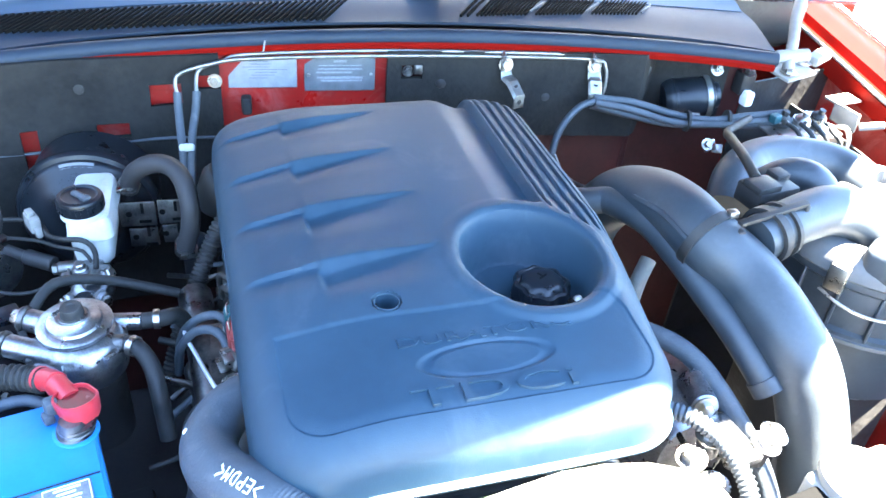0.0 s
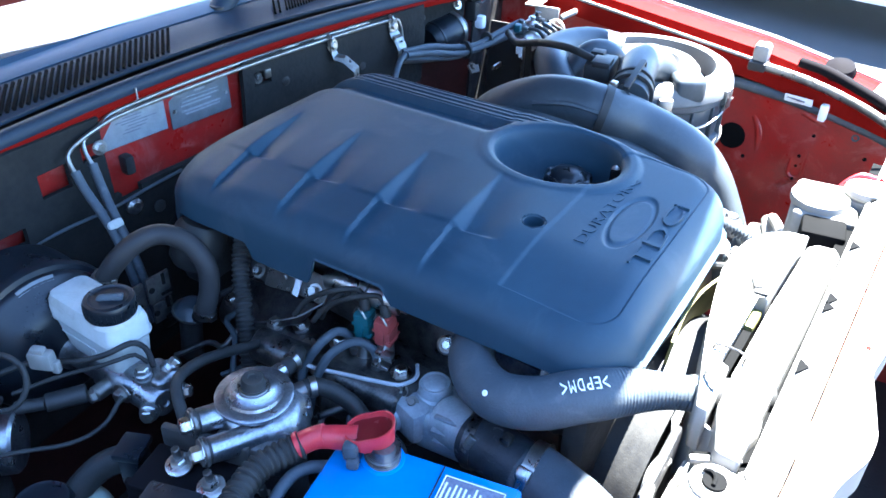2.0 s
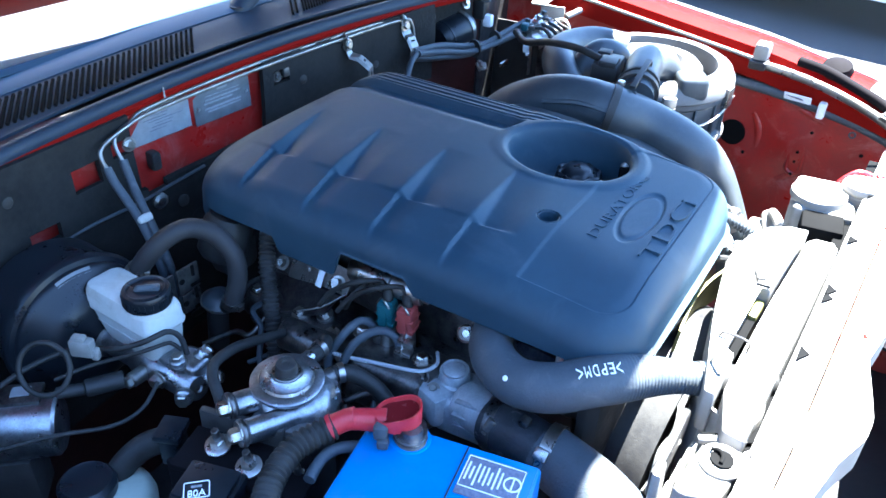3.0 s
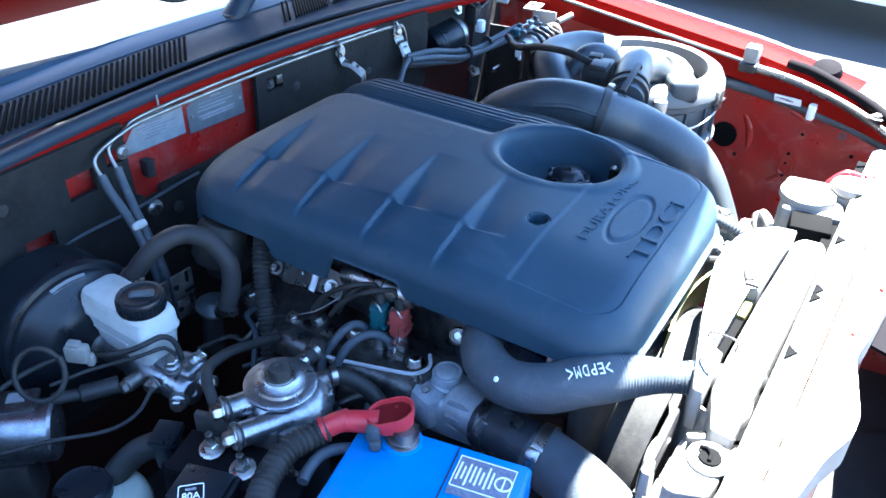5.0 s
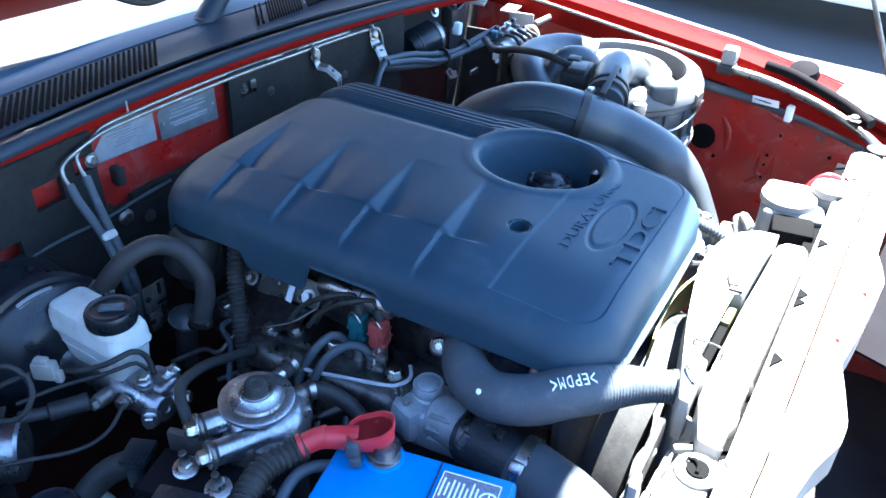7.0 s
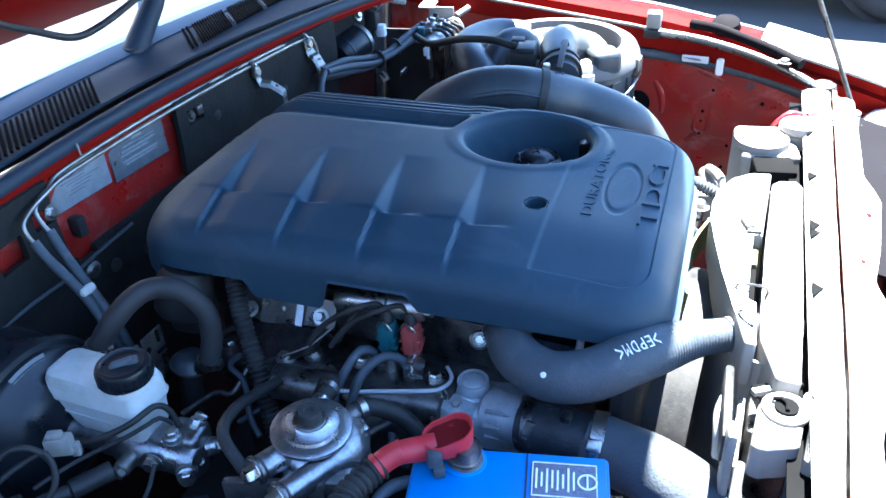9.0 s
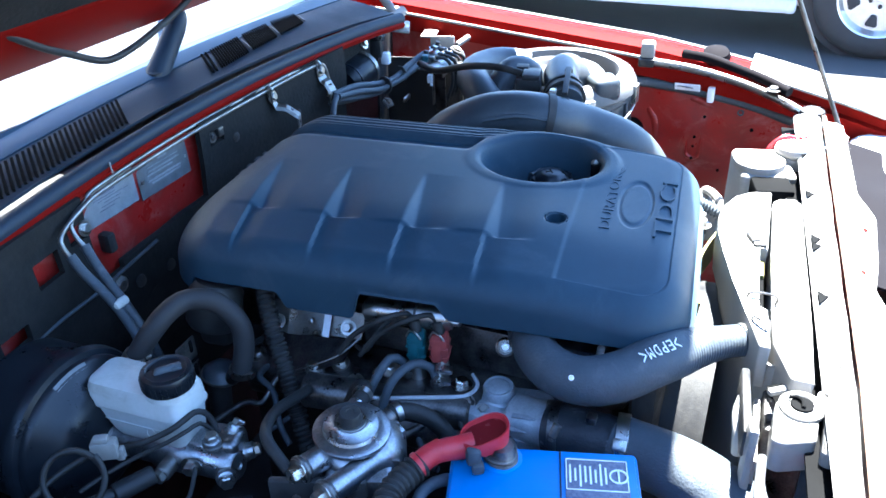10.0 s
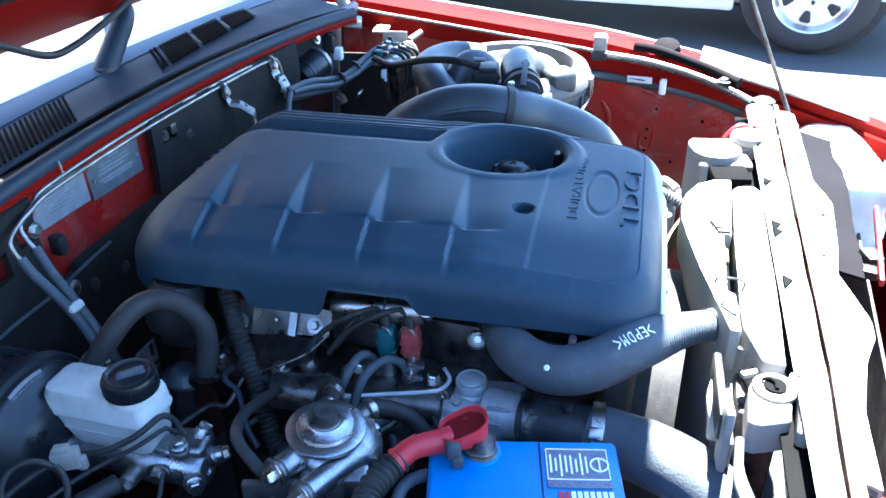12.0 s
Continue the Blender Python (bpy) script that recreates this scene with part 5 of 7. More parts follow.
solid("sensor_lead", hose([(-0.186, 0.815, 0.852), (-0.194, 0.820, 0.864), (-0.208, 0.823, 0.866), (-0.224, 0.834, 0.862), (-0.240, 0.852, 0.855), (-0.26, 0.870, 0.848), (-0.29, 0.885, 0.842)], 0.0022, 10), M_RUBBER2, (-0.2, 0.82, 0.845), "thin black lead looped round the reservoir", "lead")
solid("coiled_lead", hose([(-0.302 + 0.025 * math.cos(a) * 0.62 + 0.010 * math.sin(a), 0.869 - 0.025 * math.cos(a) * 0.78 + 0.010 * math.sin(a), 0.872 + 0.023 * math.sin(a) + 0.0008 * a) for a in [0.3 * j for j in range(24)]], 0.0028, 10), M_RUBBER2, (-0.302, 0.869, 0.85), "loop of thin black lead", "lead")
solid("clutch_pipe", hose([(-0.222, 0.81, 0.835), (-0.25, 0.80, 0.825), (-0.285, 0.80, 0.828), (-0.33, 0.83, 0.83), (-0.40, 0.88, 0.82)], 0.0022, 10), M_RUBBER2, (-0.28, 0.80, 0.82), "thin dark brake pipe", "pipe")
pumpm = thing("pump_motor", (-0.345, 0.90, 0.72), "round dull aluminium pump motor beside the brake servo", "motor")
part("barrel", lathe([(0, 0), (0.028, 0), (0.031, 0.003), (0.031, 0.075), (0.029, 0.078), (0, 0.078)], (-0.302, 0.868, 0.800), (-0.75, 0.66, 0.0), 36), M_ALU, pumpm)
part("bracket", box((-0.322, 0.905, 0.832), (0.05, 0.030, 0.006), -42, 0.002), M_DARKSTEEL, pumpm)
part("tag", box((-0.318, 0.902, 0.8365), (0.018, 0.014, 0.001), -42, 0), M_PLATE, pumpm, "small pale tag")
part("foot", box((-0.345, 0.90, 0.745), (0.05, 0.05, 0.07), -42, 0.006), M_GRIME, pumpm)

vac = thing("vacuum_hose", (-0.10, 0.87, 0.85), "thick black rubber hose arching from the brake servo", "hose")
ARC = [(-0.160, 0.938, 0.862), (-0.152, 0.924, 0.889), (-0.142, 0.910, 0.912), (-0.122, 0.900, 0.928), (-0.100, 0.892, 0.930), (-0.084, 0.872, 0.922), (-0.077, 0.852, 0.898), (-0.079, 0.848, 0.870), (-0.086, 0.850, 0.846), (-0.088, 0.854, 0.834)]
part("hose", hose(ARC, 0.0112, 20), M_BROWNHOSE, vac)
part("clip", add(band((-0.154, 0.927, 0.884), (0.3, -0.5, 0.8), 0.0114, 0.008, 0.0018), box((-0.163, 0.914, 0.886), (0.016, 0.007, 0.005), 20, 0.001), box((-0.150, 0.914, 0.888), (0.006, 0.010, 0.004), -30, 0.001)), M_STEEL, vac)
part("clip", add(band((-0.0870, 0.852, 0.838), (-0.1, 0.2, -1), 0.0114, 0.008, 0.0018), box((-0.0890, 0.839, 0.838), (0.009, 0.009, 0.007), 0, 0.001)), M_STEEL, vac)
mount = thing("mount_bracket", (-0.13, 0.905, 0.80), "dull grey slotted steel bracket behind the hose", "bracket")
for x, z, w, h in ((-0.145, 0.856, 0.042, 0.034), (-0.106, 0.858, 0.030, 0.034), (-0.141, 0.822, 0.034, 0.026), (-0.105, 0.826, 0.026, 0.026)):
    pl = part("plate", box((x, 0.905, z), (w, 0.003, h), 2, 0.001), M_DARKSTEEL, mount)
    part("slot", box((x + 0.006, 0.9030, z + 0.009), (0.0035, 0.002, 0.014), 2, 0), M_SLOT, pl)
    part("hole", lathe([(0, 0), (0.0036, 0), (0.0036, 0.001), (0, 0.001)], (x - 0.010, 0.9032, z + 0.001), (0, -1, 0), 14), M_SLOT, pl)
    part("slot", box((x + 0.008, 0.9030, z - 0.010), (0.014, 0.002, 0.003), 2, 0), M_SLOT, pl)
solid("coolant_casting", add(lathe([(0, 0), (0.024, 0), (0.030, 0.008), (0.030, 0.045), (0.024, 0.055), (0, 0.058)], (-0.052, 0.912, 0.858), (0.35, -0.1, 1), 28), box((-0.03, 0.915, 0.86), (0.05, 0.04, 0.06), 8, 0.01)), M_PLASTIC, (-0.05, 0.91, 0.83), "rounded black casting behind the cover's corner", "casting")
for k in range(2):
    solid("terminal_tab", box((-0.034 - 0.005 * k, 0.634, 0.862 - 0.011 * k), (0.010, 0.018, 0.004), 20, 0.001, rx=10), M_STEEL, (-0.038, 0.634, 0.862 - 0.013 * k), "small bright metal tab beside the red connector", "tab", "metal tabs by the connectors")
vpump = thing("vacuum_valve", (-0.084, 0.893, 0.76), "dull grey round vacuum valve below the rubber hose", "valve")
part("dome", lathe([(0, 0), (0.020, 0), (0.021, 0.002), (0.021, 0.005), (0.019, 0.007), (0.015, 0.013), (0.008, 0.016), (0, 0.017)], (-0.082, 0.885, 0.818), (0.05, -0.2, 1), 36), M_PIPE, vpump)
part("lip", ring(0.0225, 0.0205, 0.0025, (-0.082, 0.885, 0.820), (0.05, -0.2, 1), 36), M_MIDSTEEL, vpump)
part("nipple", rod((-0.086, 0.868, 0.822), (-0.087, 0.853, 0.842), 0.0085), M_DARKSTEEL, vpump)
part("body", rod((-0.084, 0.896, 0.75), (-0.083, 0.888, 0.820), 0.013), M_GRIME, vpump)

loom = thing("wiring_loom", (-0.05, 0.82, 0.80), "black corrugated wiring loom running down beside the engine", "wiring loom")
part("sleeve", hose([(0.015, 0.870, 0.925), (-0.020, 0.855, 0.905), (-0.045, 0.835, 0.880), (-0.062, 0.815, 0.850), (-0.078, 0.795, 0.815), (-0.095, 0.775, 0.775), (-0.11, 0.75, 0.73)], 0.0095, 16, pitch=0.0055, depth=0.001), M_RUBBER2, loom)

# ---- fuel filter ----
FF = Vector((-0.174, 0.664, 0.0))
fuel = thing("fuel_filter", (FF.x, FF.y, 0.74), "cast aluminium fuel filter head with a black primer button", "fuel filter")
part("disc", lathe([(0.020, -0.007), (0.034, -0.006), (0.0350, -0.004), (0.0350, -0.0015), (0.0335, -0.0005), (0.026, 0.0005), (0.0245, 0.0030), (0.0165, 0.0055), (0.0150, 0.0075), (0, 0.0075)], (FF.x, FF.y, 0.893), (-0.02, -0.05, 1), 44), M_ALU, fuel, "bright pressed metal disc")
part("button_ring", ring(0.0132, 0.0098, 0.0024, (FF.x, FF.y, 0.8995), (-0.02, -0.05, 1), 32), M_STEEL, fuel, "bright ring round the button")
part("button", lathe([(0, 0), (0.0108, 0), (0.0110, 0.005), (0.0102, 0.0075), (0.0102, 0.0105), (0.0092, 0.0122), (0.0045, 0.0122), (0.004, 0.0112), (0, 0.0112)], (FF.x, FF.y, 0.8995), (-0.02, -0.05, 1), 36), M_PLASTIC, fuel, "black rubber primer button")
part("head", add(lathe([(0, 0), (0.036, 0), (0.040, 0.005), (0.041, 0.030), (0.036, 0.040), (0.028, 0.046), (0, 0.046)], (FF.x + 0.004, FF.y - 0.006, 0.838), seg=40), box((FF.x - 0.008, FF.y - 0.012, 0.860), (0.066, 0.060, 0.024), 20, 0.006), box((FF.x + 0.026, FF.y - 0.022, 0.866), (0.030, 0.022, 0.020), -35, 0.005), box((FF.x + 0.030, FF.y + 0.012, 0.862), (0.026, 0.018, 0.016), 15, 0.004)), M_ALU, fuel)
for k in range(3):
    part("rib", box((FF.x - 0.006 + 0.016 * k, FF.y - 0.043 + 0.004 * k, 0.858), (0.003, 0.012, 0.034), 15 - 25 * k, 0.001), M_ALU, fuel)
part("canister", lathe([(0, 0), (0.028, 0), (0.034, 0.006), (0.034, 0.085), (0.036, 0.088), (0.036, 0.094), (0, 0.094)], (FF.x + 0.004, FF.y - 0.006, 0.745), seg=36), M_PLASTIC, fuel)
for a, b in (((-0.150, 0.660, 0.873), (-0.222, 0.686, 0.880)), ((-0.165, 0.630, 0.868), (-0.235, 0.655, 0.876))):
    a, b = Vector(a), Vector(b)
    arm = part("inlet", rod(a, b, 0.0125, 0.0115, 22), M_ALU, fuel)
    d = (b - a).normalized()
    part("collar", rod(b, b + d * 0.006, 0.0135), M_DARKSTEEL, arm)
    part("bolt", bolt(b + d * 0.006, d, 0.0075, 0.009), M_STEEL, arm)
part("outlet", rod((-0.150, 0.655, 0.872), (-0.128, 0.648, 0.874), 0.009), M_DARKSTEEL, fuel)
part("outlet", rod((-0.160, 0.690, 0.868), (-0.118, 0.690, 0.866), 0.009), M_ALU, fuel)
part("hose", hose([(-0.118, 0.690, 0.866), (-0.100, 0.692, 0.866), (-0.085, 0.705, 0.858), (-0.08, 0.72, 0.83), (-0.085, 0.74, 0.79)], 0.0085, 14), M_RUBBER2, fuel)
part("hose", hose([(-0.132, 0.650, 0.874), (-0.118, 0.645, 0.872), (-0.105, 0.630, 0.862), (-0.098, 0.610, 0.845), (-0.092, 0.59, 0.80)], 0.0085, 14), M_RUBBER2, fuel)
part("clip", band((-0.104, 0.692, 0.866), (1, 0.05, 0), 0.0087, 0.006, 0.0015), M_STEEL, fuel)
part("clip", band((-0.121, 0.646, 0.8725), (0.8, -0.5, 0), 0.0087, 0.006, 0.0015), M_STEEL, fuel)
part("mount", box((-0.225, 0.672, 0.845), (0.008, 0.085, 0.06), 20, 0.002), M_GRIME, fuel)
for x, y, z in ((-0.251, 0.676, 0.866), (-0.249, 0.637, 0.864), (-0.225, 0.600, 0.852)):
    t = thing("mounting_stud", (x, y, z - 0.012), "plated stud with washer and nut on the bracket", "stud", "studs by the fuel filter")
    part("washer", lathe([(0, 0), (0.012, 0), (0.012, 0.002), (0.008, 0.0035), (0, 0.0035)], (x, y, z - 0.008), (-0.2, -0.1, 1), 24), M_STEEL, t)
    part("nut", bolt((x, y, z - 0.004), (-0.2, -0.1, 1), 0.0075, 0.006, False), M_STEEL, t)
    part("thread", rod((x, y, z + 0.001), (x - 0.002, y - 0.001, z + 0.014), 0.0035), M_DARKSTEEL, t)
solid("filter_bracket", add(box((-0.245, 0.645, 0.850), (0.05, 0.13, 0.008), 20, 0.002), box((-0.265, 0.65, 0.78), (0.006, 0.12, 0.14), 20, 0.002)), M_TRIM, (-0.25, 0.65, 0.70), "dark steel bracket carrying the fuel filter", "bracket")
fuse = thing("fuse_box", (-0.283, 0.645, 0.80), "small black fusible link box with a pale label", "fuse box")
part("body", box((-0.287, 0.645, 0.836), (0.046, 0.055, 0.05), 22, 0.005), M_CAP, fuse)
part("cover", box((-0.289, 0.644, 0.864), (0.040, 0.048, 0.008), 22, 0.003), M_CAP, fuse)
part("rating", letters("80A", pose(-0.3102, 0.6420, 0.8685, 0, 0, -40), 0.015, 0.0072, 0.0006), M_PAPER, fuse, "white moulded rating")
part("print_bar", box((-0.2975, 0.6460, 0.8684), (0.009, 0.0022, 0.0006), -40, 0), M_INK, fuse)
ROUND = [(x, y, 0.8684) for x, y in rounded(-0.2998, 0.6430, 0.0105, 0.0085, 0.002, 4, -40)]
part("label_edge", hose(ROUND + ROUND[:1], 0.0005, 6, 0.002), M_PAPER, fuse, "thin white frame round the rating")
solid("loom_connector", add(box((-0.260, 0.735, 0.846), (0.030, 0.026, 0.008), 30, 0.002), box((-0.260, 0.735, 0.826), (0.024, 0.020, 0.034), 30, 0.003)), M_CAP, (-0.26, 0.735, 0.81), "square black connector on a thick loom", "connector")
solid("lower_loom", hose([(-0.255, 0.745, 0.825), (-0.275, 0.765, 0.815), (-0.300, 0.775, 0.795), (-0.325, 0.775, 0.76), (-0.34, 0.77, 0.70)], 0.013, 16), M_RUBBER2, (-0.32, 0.70, 0.78), "thick taped black loom", "wiring loom")
solid("fluid_bottle", lathe([(0, 0), (0.036, 0), (0.041, 0.006), (0.043, 0.05), (0.040, 0.060), (0.032, 0.066), (0, 0.068)], (-0.322, 0.764, 0.728), (0.05, 0, 1), 40), M_CREAM, (-0.322, 0.764, 0.728), "pale green fluid bottle low in the corner", "bottle")
solid("bottle_cap", lathe([(0, 0), (0.026, 0), (0.027, 0.012), (0.023, 0.017), (0.020, 0.0155), (0, 0.0155)], (-0.332, 0.776, 0.794), (0.05, 0, 1), 36), M_CAP, (-0.332, 0.776, 0.794), "black cap on the pale fluid bottle", "cap")
solid("filter_hose", hose([(-0.225, 0.700, 0.874), (-0.205, 0.735, 0.885), (-0.165, 0.755, 0.872), (-0.125, 0.762, 0.855), (-0.09, 0.765, 0.84)], 0.0055, 12), M_RUBBER2, (-0.18, 0.74, 0.86), "black fuel hose behind the filter", "hose")

# ---- engine's left flank ----
pump = thing("injection_rail", (-0.02, 0.69, 0.80), "metal fuel rail tucked under the engine cover", "fuel rail")
part("rail", lathe([(0, 0), (0.009, 0), (0.0135, 0.004), (0.0135, 0.098), (0.011, 0.104), (0, 0.104)], (-0.006, 0.736, 0.8965), (0.0, -1, 0.11), 28), M_STEEL, pump)
part("groove", band((-0.006, 0.672, 0.9035), (0, -1, 0.11), 0.0128, 0.003, 0.0008), M_GRIME, pump)
part("end_nut", bolt((-0.006, 0.633, 0.9075), (0, -1, 0.11), 0.008, 0.008, False), M_STEEL, pump)
for k in range(1):
    y = 0.700
    part("pipe", hose([(-0.004, y, 0.895), (-0.026, y + 0.003, 0.898), (-0.034, y + 0.014, 0.880), (-0.026, y + 0.03, 0.855), (-0.01, y + 0.05, 0.845)], 0.0032, 10), M_RUBBER2, pump)
part("support", box((0.0, 0.70, 0.868), (0.02, 0.08, 0.035), 0, 0.005), M_DARKSTEEL, pump)

heat = thing("heat_shield", (0.01, 0.80, 0.80), "bright pressed metal shield bolted to the engine's flank", "heat shield")
part("plate", sheet(lambda u, v: Vector((0.006 - 0.016 * v + 0.004 * math.sin(math.pi * u), 0.842 - 0.098 * u, 0.868 + 0.010 * u - (0.032 - 0.008 * u) * v)), 24, 8, 0.002), M_STEEL, heat, "bright plated plate")
part("ear", sheet(lambda u, v: Vector((0.010 - 0.012 * v, 0.878 - 0.036 * u, 0.864 - 0.034 * v + 0.004 * math.sin(math.pi * u))), 8, 6, 0.002), M_MIDSTEEL, heat)
part("skirt", sheet(lambda u, v: Vector((-0.010 - 0.026 * v - 0.014 * math.sin(math.pi * u) * v, 0.872 - 0.118 * u, 0.834 + 0.016 * u - 0.040 * v * (1 - 0.75 * u))), 24, 6, 0.002), M_DARKSTEEL, heat)
for y, z in ((0.856, 0.848), (0.762, 0.862)):
    part("bolt", bolt((-0.004, y, z), (-0.75, -0.1, 0.6), 0.0056, 0.007), M_STEEL, heat)
part("clip", box((-0.004, 0.790, 0.858), (0.026, 0.009, 0.0012), 0, 0.0004, ry=-62), M_PAPER, heat, "white paper tag")
part("rivet", lathe([(0.004, 0), (0.003, 0.002), (0, 0.003)], (-0.002, 0.812, 0.858), (-0.85, 0, 0.5), 14), M_STEEL, heat)
part("edge_bead", hose([(-0.050, 0.850, 0.806), (-0.052, 0.82, 0.818), (-0.046, 0.790, 0.832), (-0.034, 0.76, 0.846), (-0.012, 0.742, 0.860)], 0.0013, 8), M_MIDSTEEL, heat)

for name, mt, p, lab in (("green_connector", M_GREEN, (-0.024, 0.668, 0.878), "teal green injector connector with a lead"), ("red_connector", M_BRICKRED, (-0.021, 0.643, 0.880), "brick red injector connector with a lead")):
    t = thing(name.split("_")[1], (p[0], p[1], p[2] - 0.02), lab, "connector", "injector connectors")
    part("body", add(box(p, (0.0195, 0.019, 0.034), 12, 0.004, 2, ry=-8), box((p[0] - 0.010, p[1], p[2] - 0.002), (0.003, 0.010, 0.022), 12, 0.001)), mt, t)
    part("collar", add(box((p[0] + 0.001, p[1], p[2] + 0.015), (0.014, 0.014, 0.006), 12, 0.002), box((p[0] - 0.0005, p[1], p[2] + 0.004), (0.0205, 0.0205, 0.002), 12, 0.0006, ry=-8), box((p[0] + 0.0010, p[1], p[2] - 0.008), (0.0205, 0.0205, 0.002), 12, 0.0006, ry=-8)), mt, t)
    part("wire_clip", hose([(p[0] - 0.008, p[1] - 0.008, p[2] + 0.014), (p[0] - 0.009, p[1] - 0.004, p[2] + 0.021), (p[0] - 0.006, p[1] + 0.005, p[2] + 0.021), (p[0] - 0.007, p[1] + 0.009, p[2] + 0.013)], 0.0011, 8), M_STEEL, t, "bright wire clip")
    part("boot", rod((p[0], p[1], p[2] + 0.016), (p[0] + 0.004, p[1] + 0.004, p[2] + 0.028), 0.006), M_RUBBER2, t)
    part("lead", hose([(p[0] + 0.003, p[1] + 0.003, p[2] + 0.024), (p[0] + 0.004, p[1] + 0.012, p[2] + 0.034), (p[0] - 0.010, p[1] + 0.035, p[2] + 0.030), (p[0] - 0.018, p[1] + 0.065, p[2] + 0.008), (p[0] - 0.02, p[1] + 0.085, p[2] - 0.02)], 0.0030, 10), M_RUBBER2, t)
    part("socket", rod((p[0] - 0.004, p[1] - 0.002, p[2] - 0.040), (p[0], p[1], p[2] - 0.012), 0.010, 0.0085), M_STEEL, t)
valve = thing("intake_flange", (-0.04, 0.63, 0.82), "bolted bright metal flange plate on the inlet", "flange")
FL = [(0.004, 0.712), (-0.080, 0.706), (-0.078, 0.690), (-0.064, 0.655), (-0.047, 0.614), (-0.040, 0.605), (-0.030, 0.601), (-0.020, 0.602), (-0.008, 0.612), (0.004, 0.640)]
part("plate", prism(FL, 0.839, 0.8415, 0.0008), M_DARKSTEEL, valve)
part("edge", hose([(x, y, 0.8418) for x, y in FL[1:-1]], 0.0022, 8, 0.004), M_BRIGHT, valve, "bright edge with its highlight put into the colour")
for x, y in ((-0.029, 0.616), (-0.034, 0.696)):
    part("bolt", bolt((x, y, 0.8435), (0, 0, 1), 0.0072, 0.007), M_STEEL, valve)
part("block", box((-0.025, 0.648, 0.815), (0.05, 0.11, 0.045), 2, 0.006), M_DARKSTEEL, valve)
for k in range(2):
    part("hose", hose([(-0.036 + 0.004 * k, 0.642 + 0.034 * k, 0.846), (-0.034, 0.648 + 0.034 * k, 0.860), (-0.044, 0.664 + 0.026 * k, 0.868), (-0.066, 0.678 + 0.018 * k, 0.858), (-0.084, 0.684 + 0.018 * k, 0.83), (-0.09, 0.69, 0.79)], 0.0048, 12), M_RUBBER, valve)
    part("socket", rod((-0.036 + 0.004 * k, 0.641 + 0.034 * k, 0.838), (-0.036 + 0.004 * k, 0.641 + 0.034 * k, 0.850), 0.0070), M_GRIME, valve)
part("bracket", add(box((-0.030, 0.640, 0.856), (0.016, 0.003, 0.024), 20, 0.001), box((-0.034, 0.636, 0.846), (0.014, 0.010, 0.003), 20, 0.001)), M_STEEL, valve)
solid("inlet_pipe", add(rod((-0.075, 0.78, 0.825), (-0.045, 0.60, 0.822), 0.019), rod((-0.06, 0.69, 0.80), (-0.03, 0.59, 0.79), 0.026)), M_DARKSTEEL, (-0.06, 0.69, 0.77), "dark metal pipe along the engine's flank", "pipe")
thermo = thing("thermostat_housing", (-0.022, 0.565, 0.78), "cast aluminium coolant housing with a round plug", "housing")
part("plug", lathe([(0, 0), (0.016, 0), (0.0165, 0.010), (0.0150, 0.0125), (0.012, 0.012), (0.010, 0.0135), (0, 0.0135)], (-0.021, 0.578, 0.835), (-0.05, 0, 1), 32), M_DULLCAST, thermo, "dull grey round plug")
part("neck", rod((-0.021, 0.578, 0.79), (-0.021, 0.578, 0.836), 0.0185), M_DULLCAST, thermo)
part("body", add(box((-0.022, 0.555, 0.808), (0.06, 0.07, 0.05), 10, 0.012, 3), box((-0.045, 0.59, 0.815), (0.03, 0.05, 0.04), -15, 0.008, 2)), M_DULLCAST, thermo)
part("boss", rod((-0.052, 0.600, 0.81), (-0.062, 0.604, 0.812), 0.013), M_DULLCAST, thermo)
for x, y, z in ((-0.048, 0.586, 0.834), (-0.036, 0.531, 0.838)):
    part("bolt", bolt((x, y, z), (-0.5, -0.2, 1), 0.0045, 0.005), M_MIDSTEEL, thermo)
part("rib", add(box((-0.028, 0.540, 0.838), (0.004, 0.040, 0.010), 10, 0.001), box((-0.050, 0.556, 0.820), (0.006, 0.050, 0.004), 8, 0.001)), M_DULLCAST, thermo)
part("flange_ring", band((-0.036, 0.517, 0.823), (0.2, -1, 0.12), 0.0245, 0.006, 0.003), M_MIDSTEEL, thermo)
part("outlet", rod((-0.030, 0.560, 0.820), (-0.040, 0.500, 0.826), 0.0240, 0.0245), M_DULLCAST, thermo)
for dz in (-0.012, 0.004, 0.018):
    part("outlet_rib", box((-0.0560 + 0.35 * abs(dz), 0.536, 0.823 + dz), (0.006, 0.036, 0.0022), 10, 0.0006), M_DULLCAST, thermo)
part("clamp_screw", add(rod((-0.062, 0.509, 0.836), (-0.056, 0.505, 0.848), 0.0050), bolt((-0.063, 0.509, 0.835), (-0.4, 0.1, -1), 0.0042, 0.003, False), box((-0.050, 0.512, 0.846), (0.014, 0.010, 0.003), 0, 0.001, ry=-35)), M_MIDSTEEL, thermo)

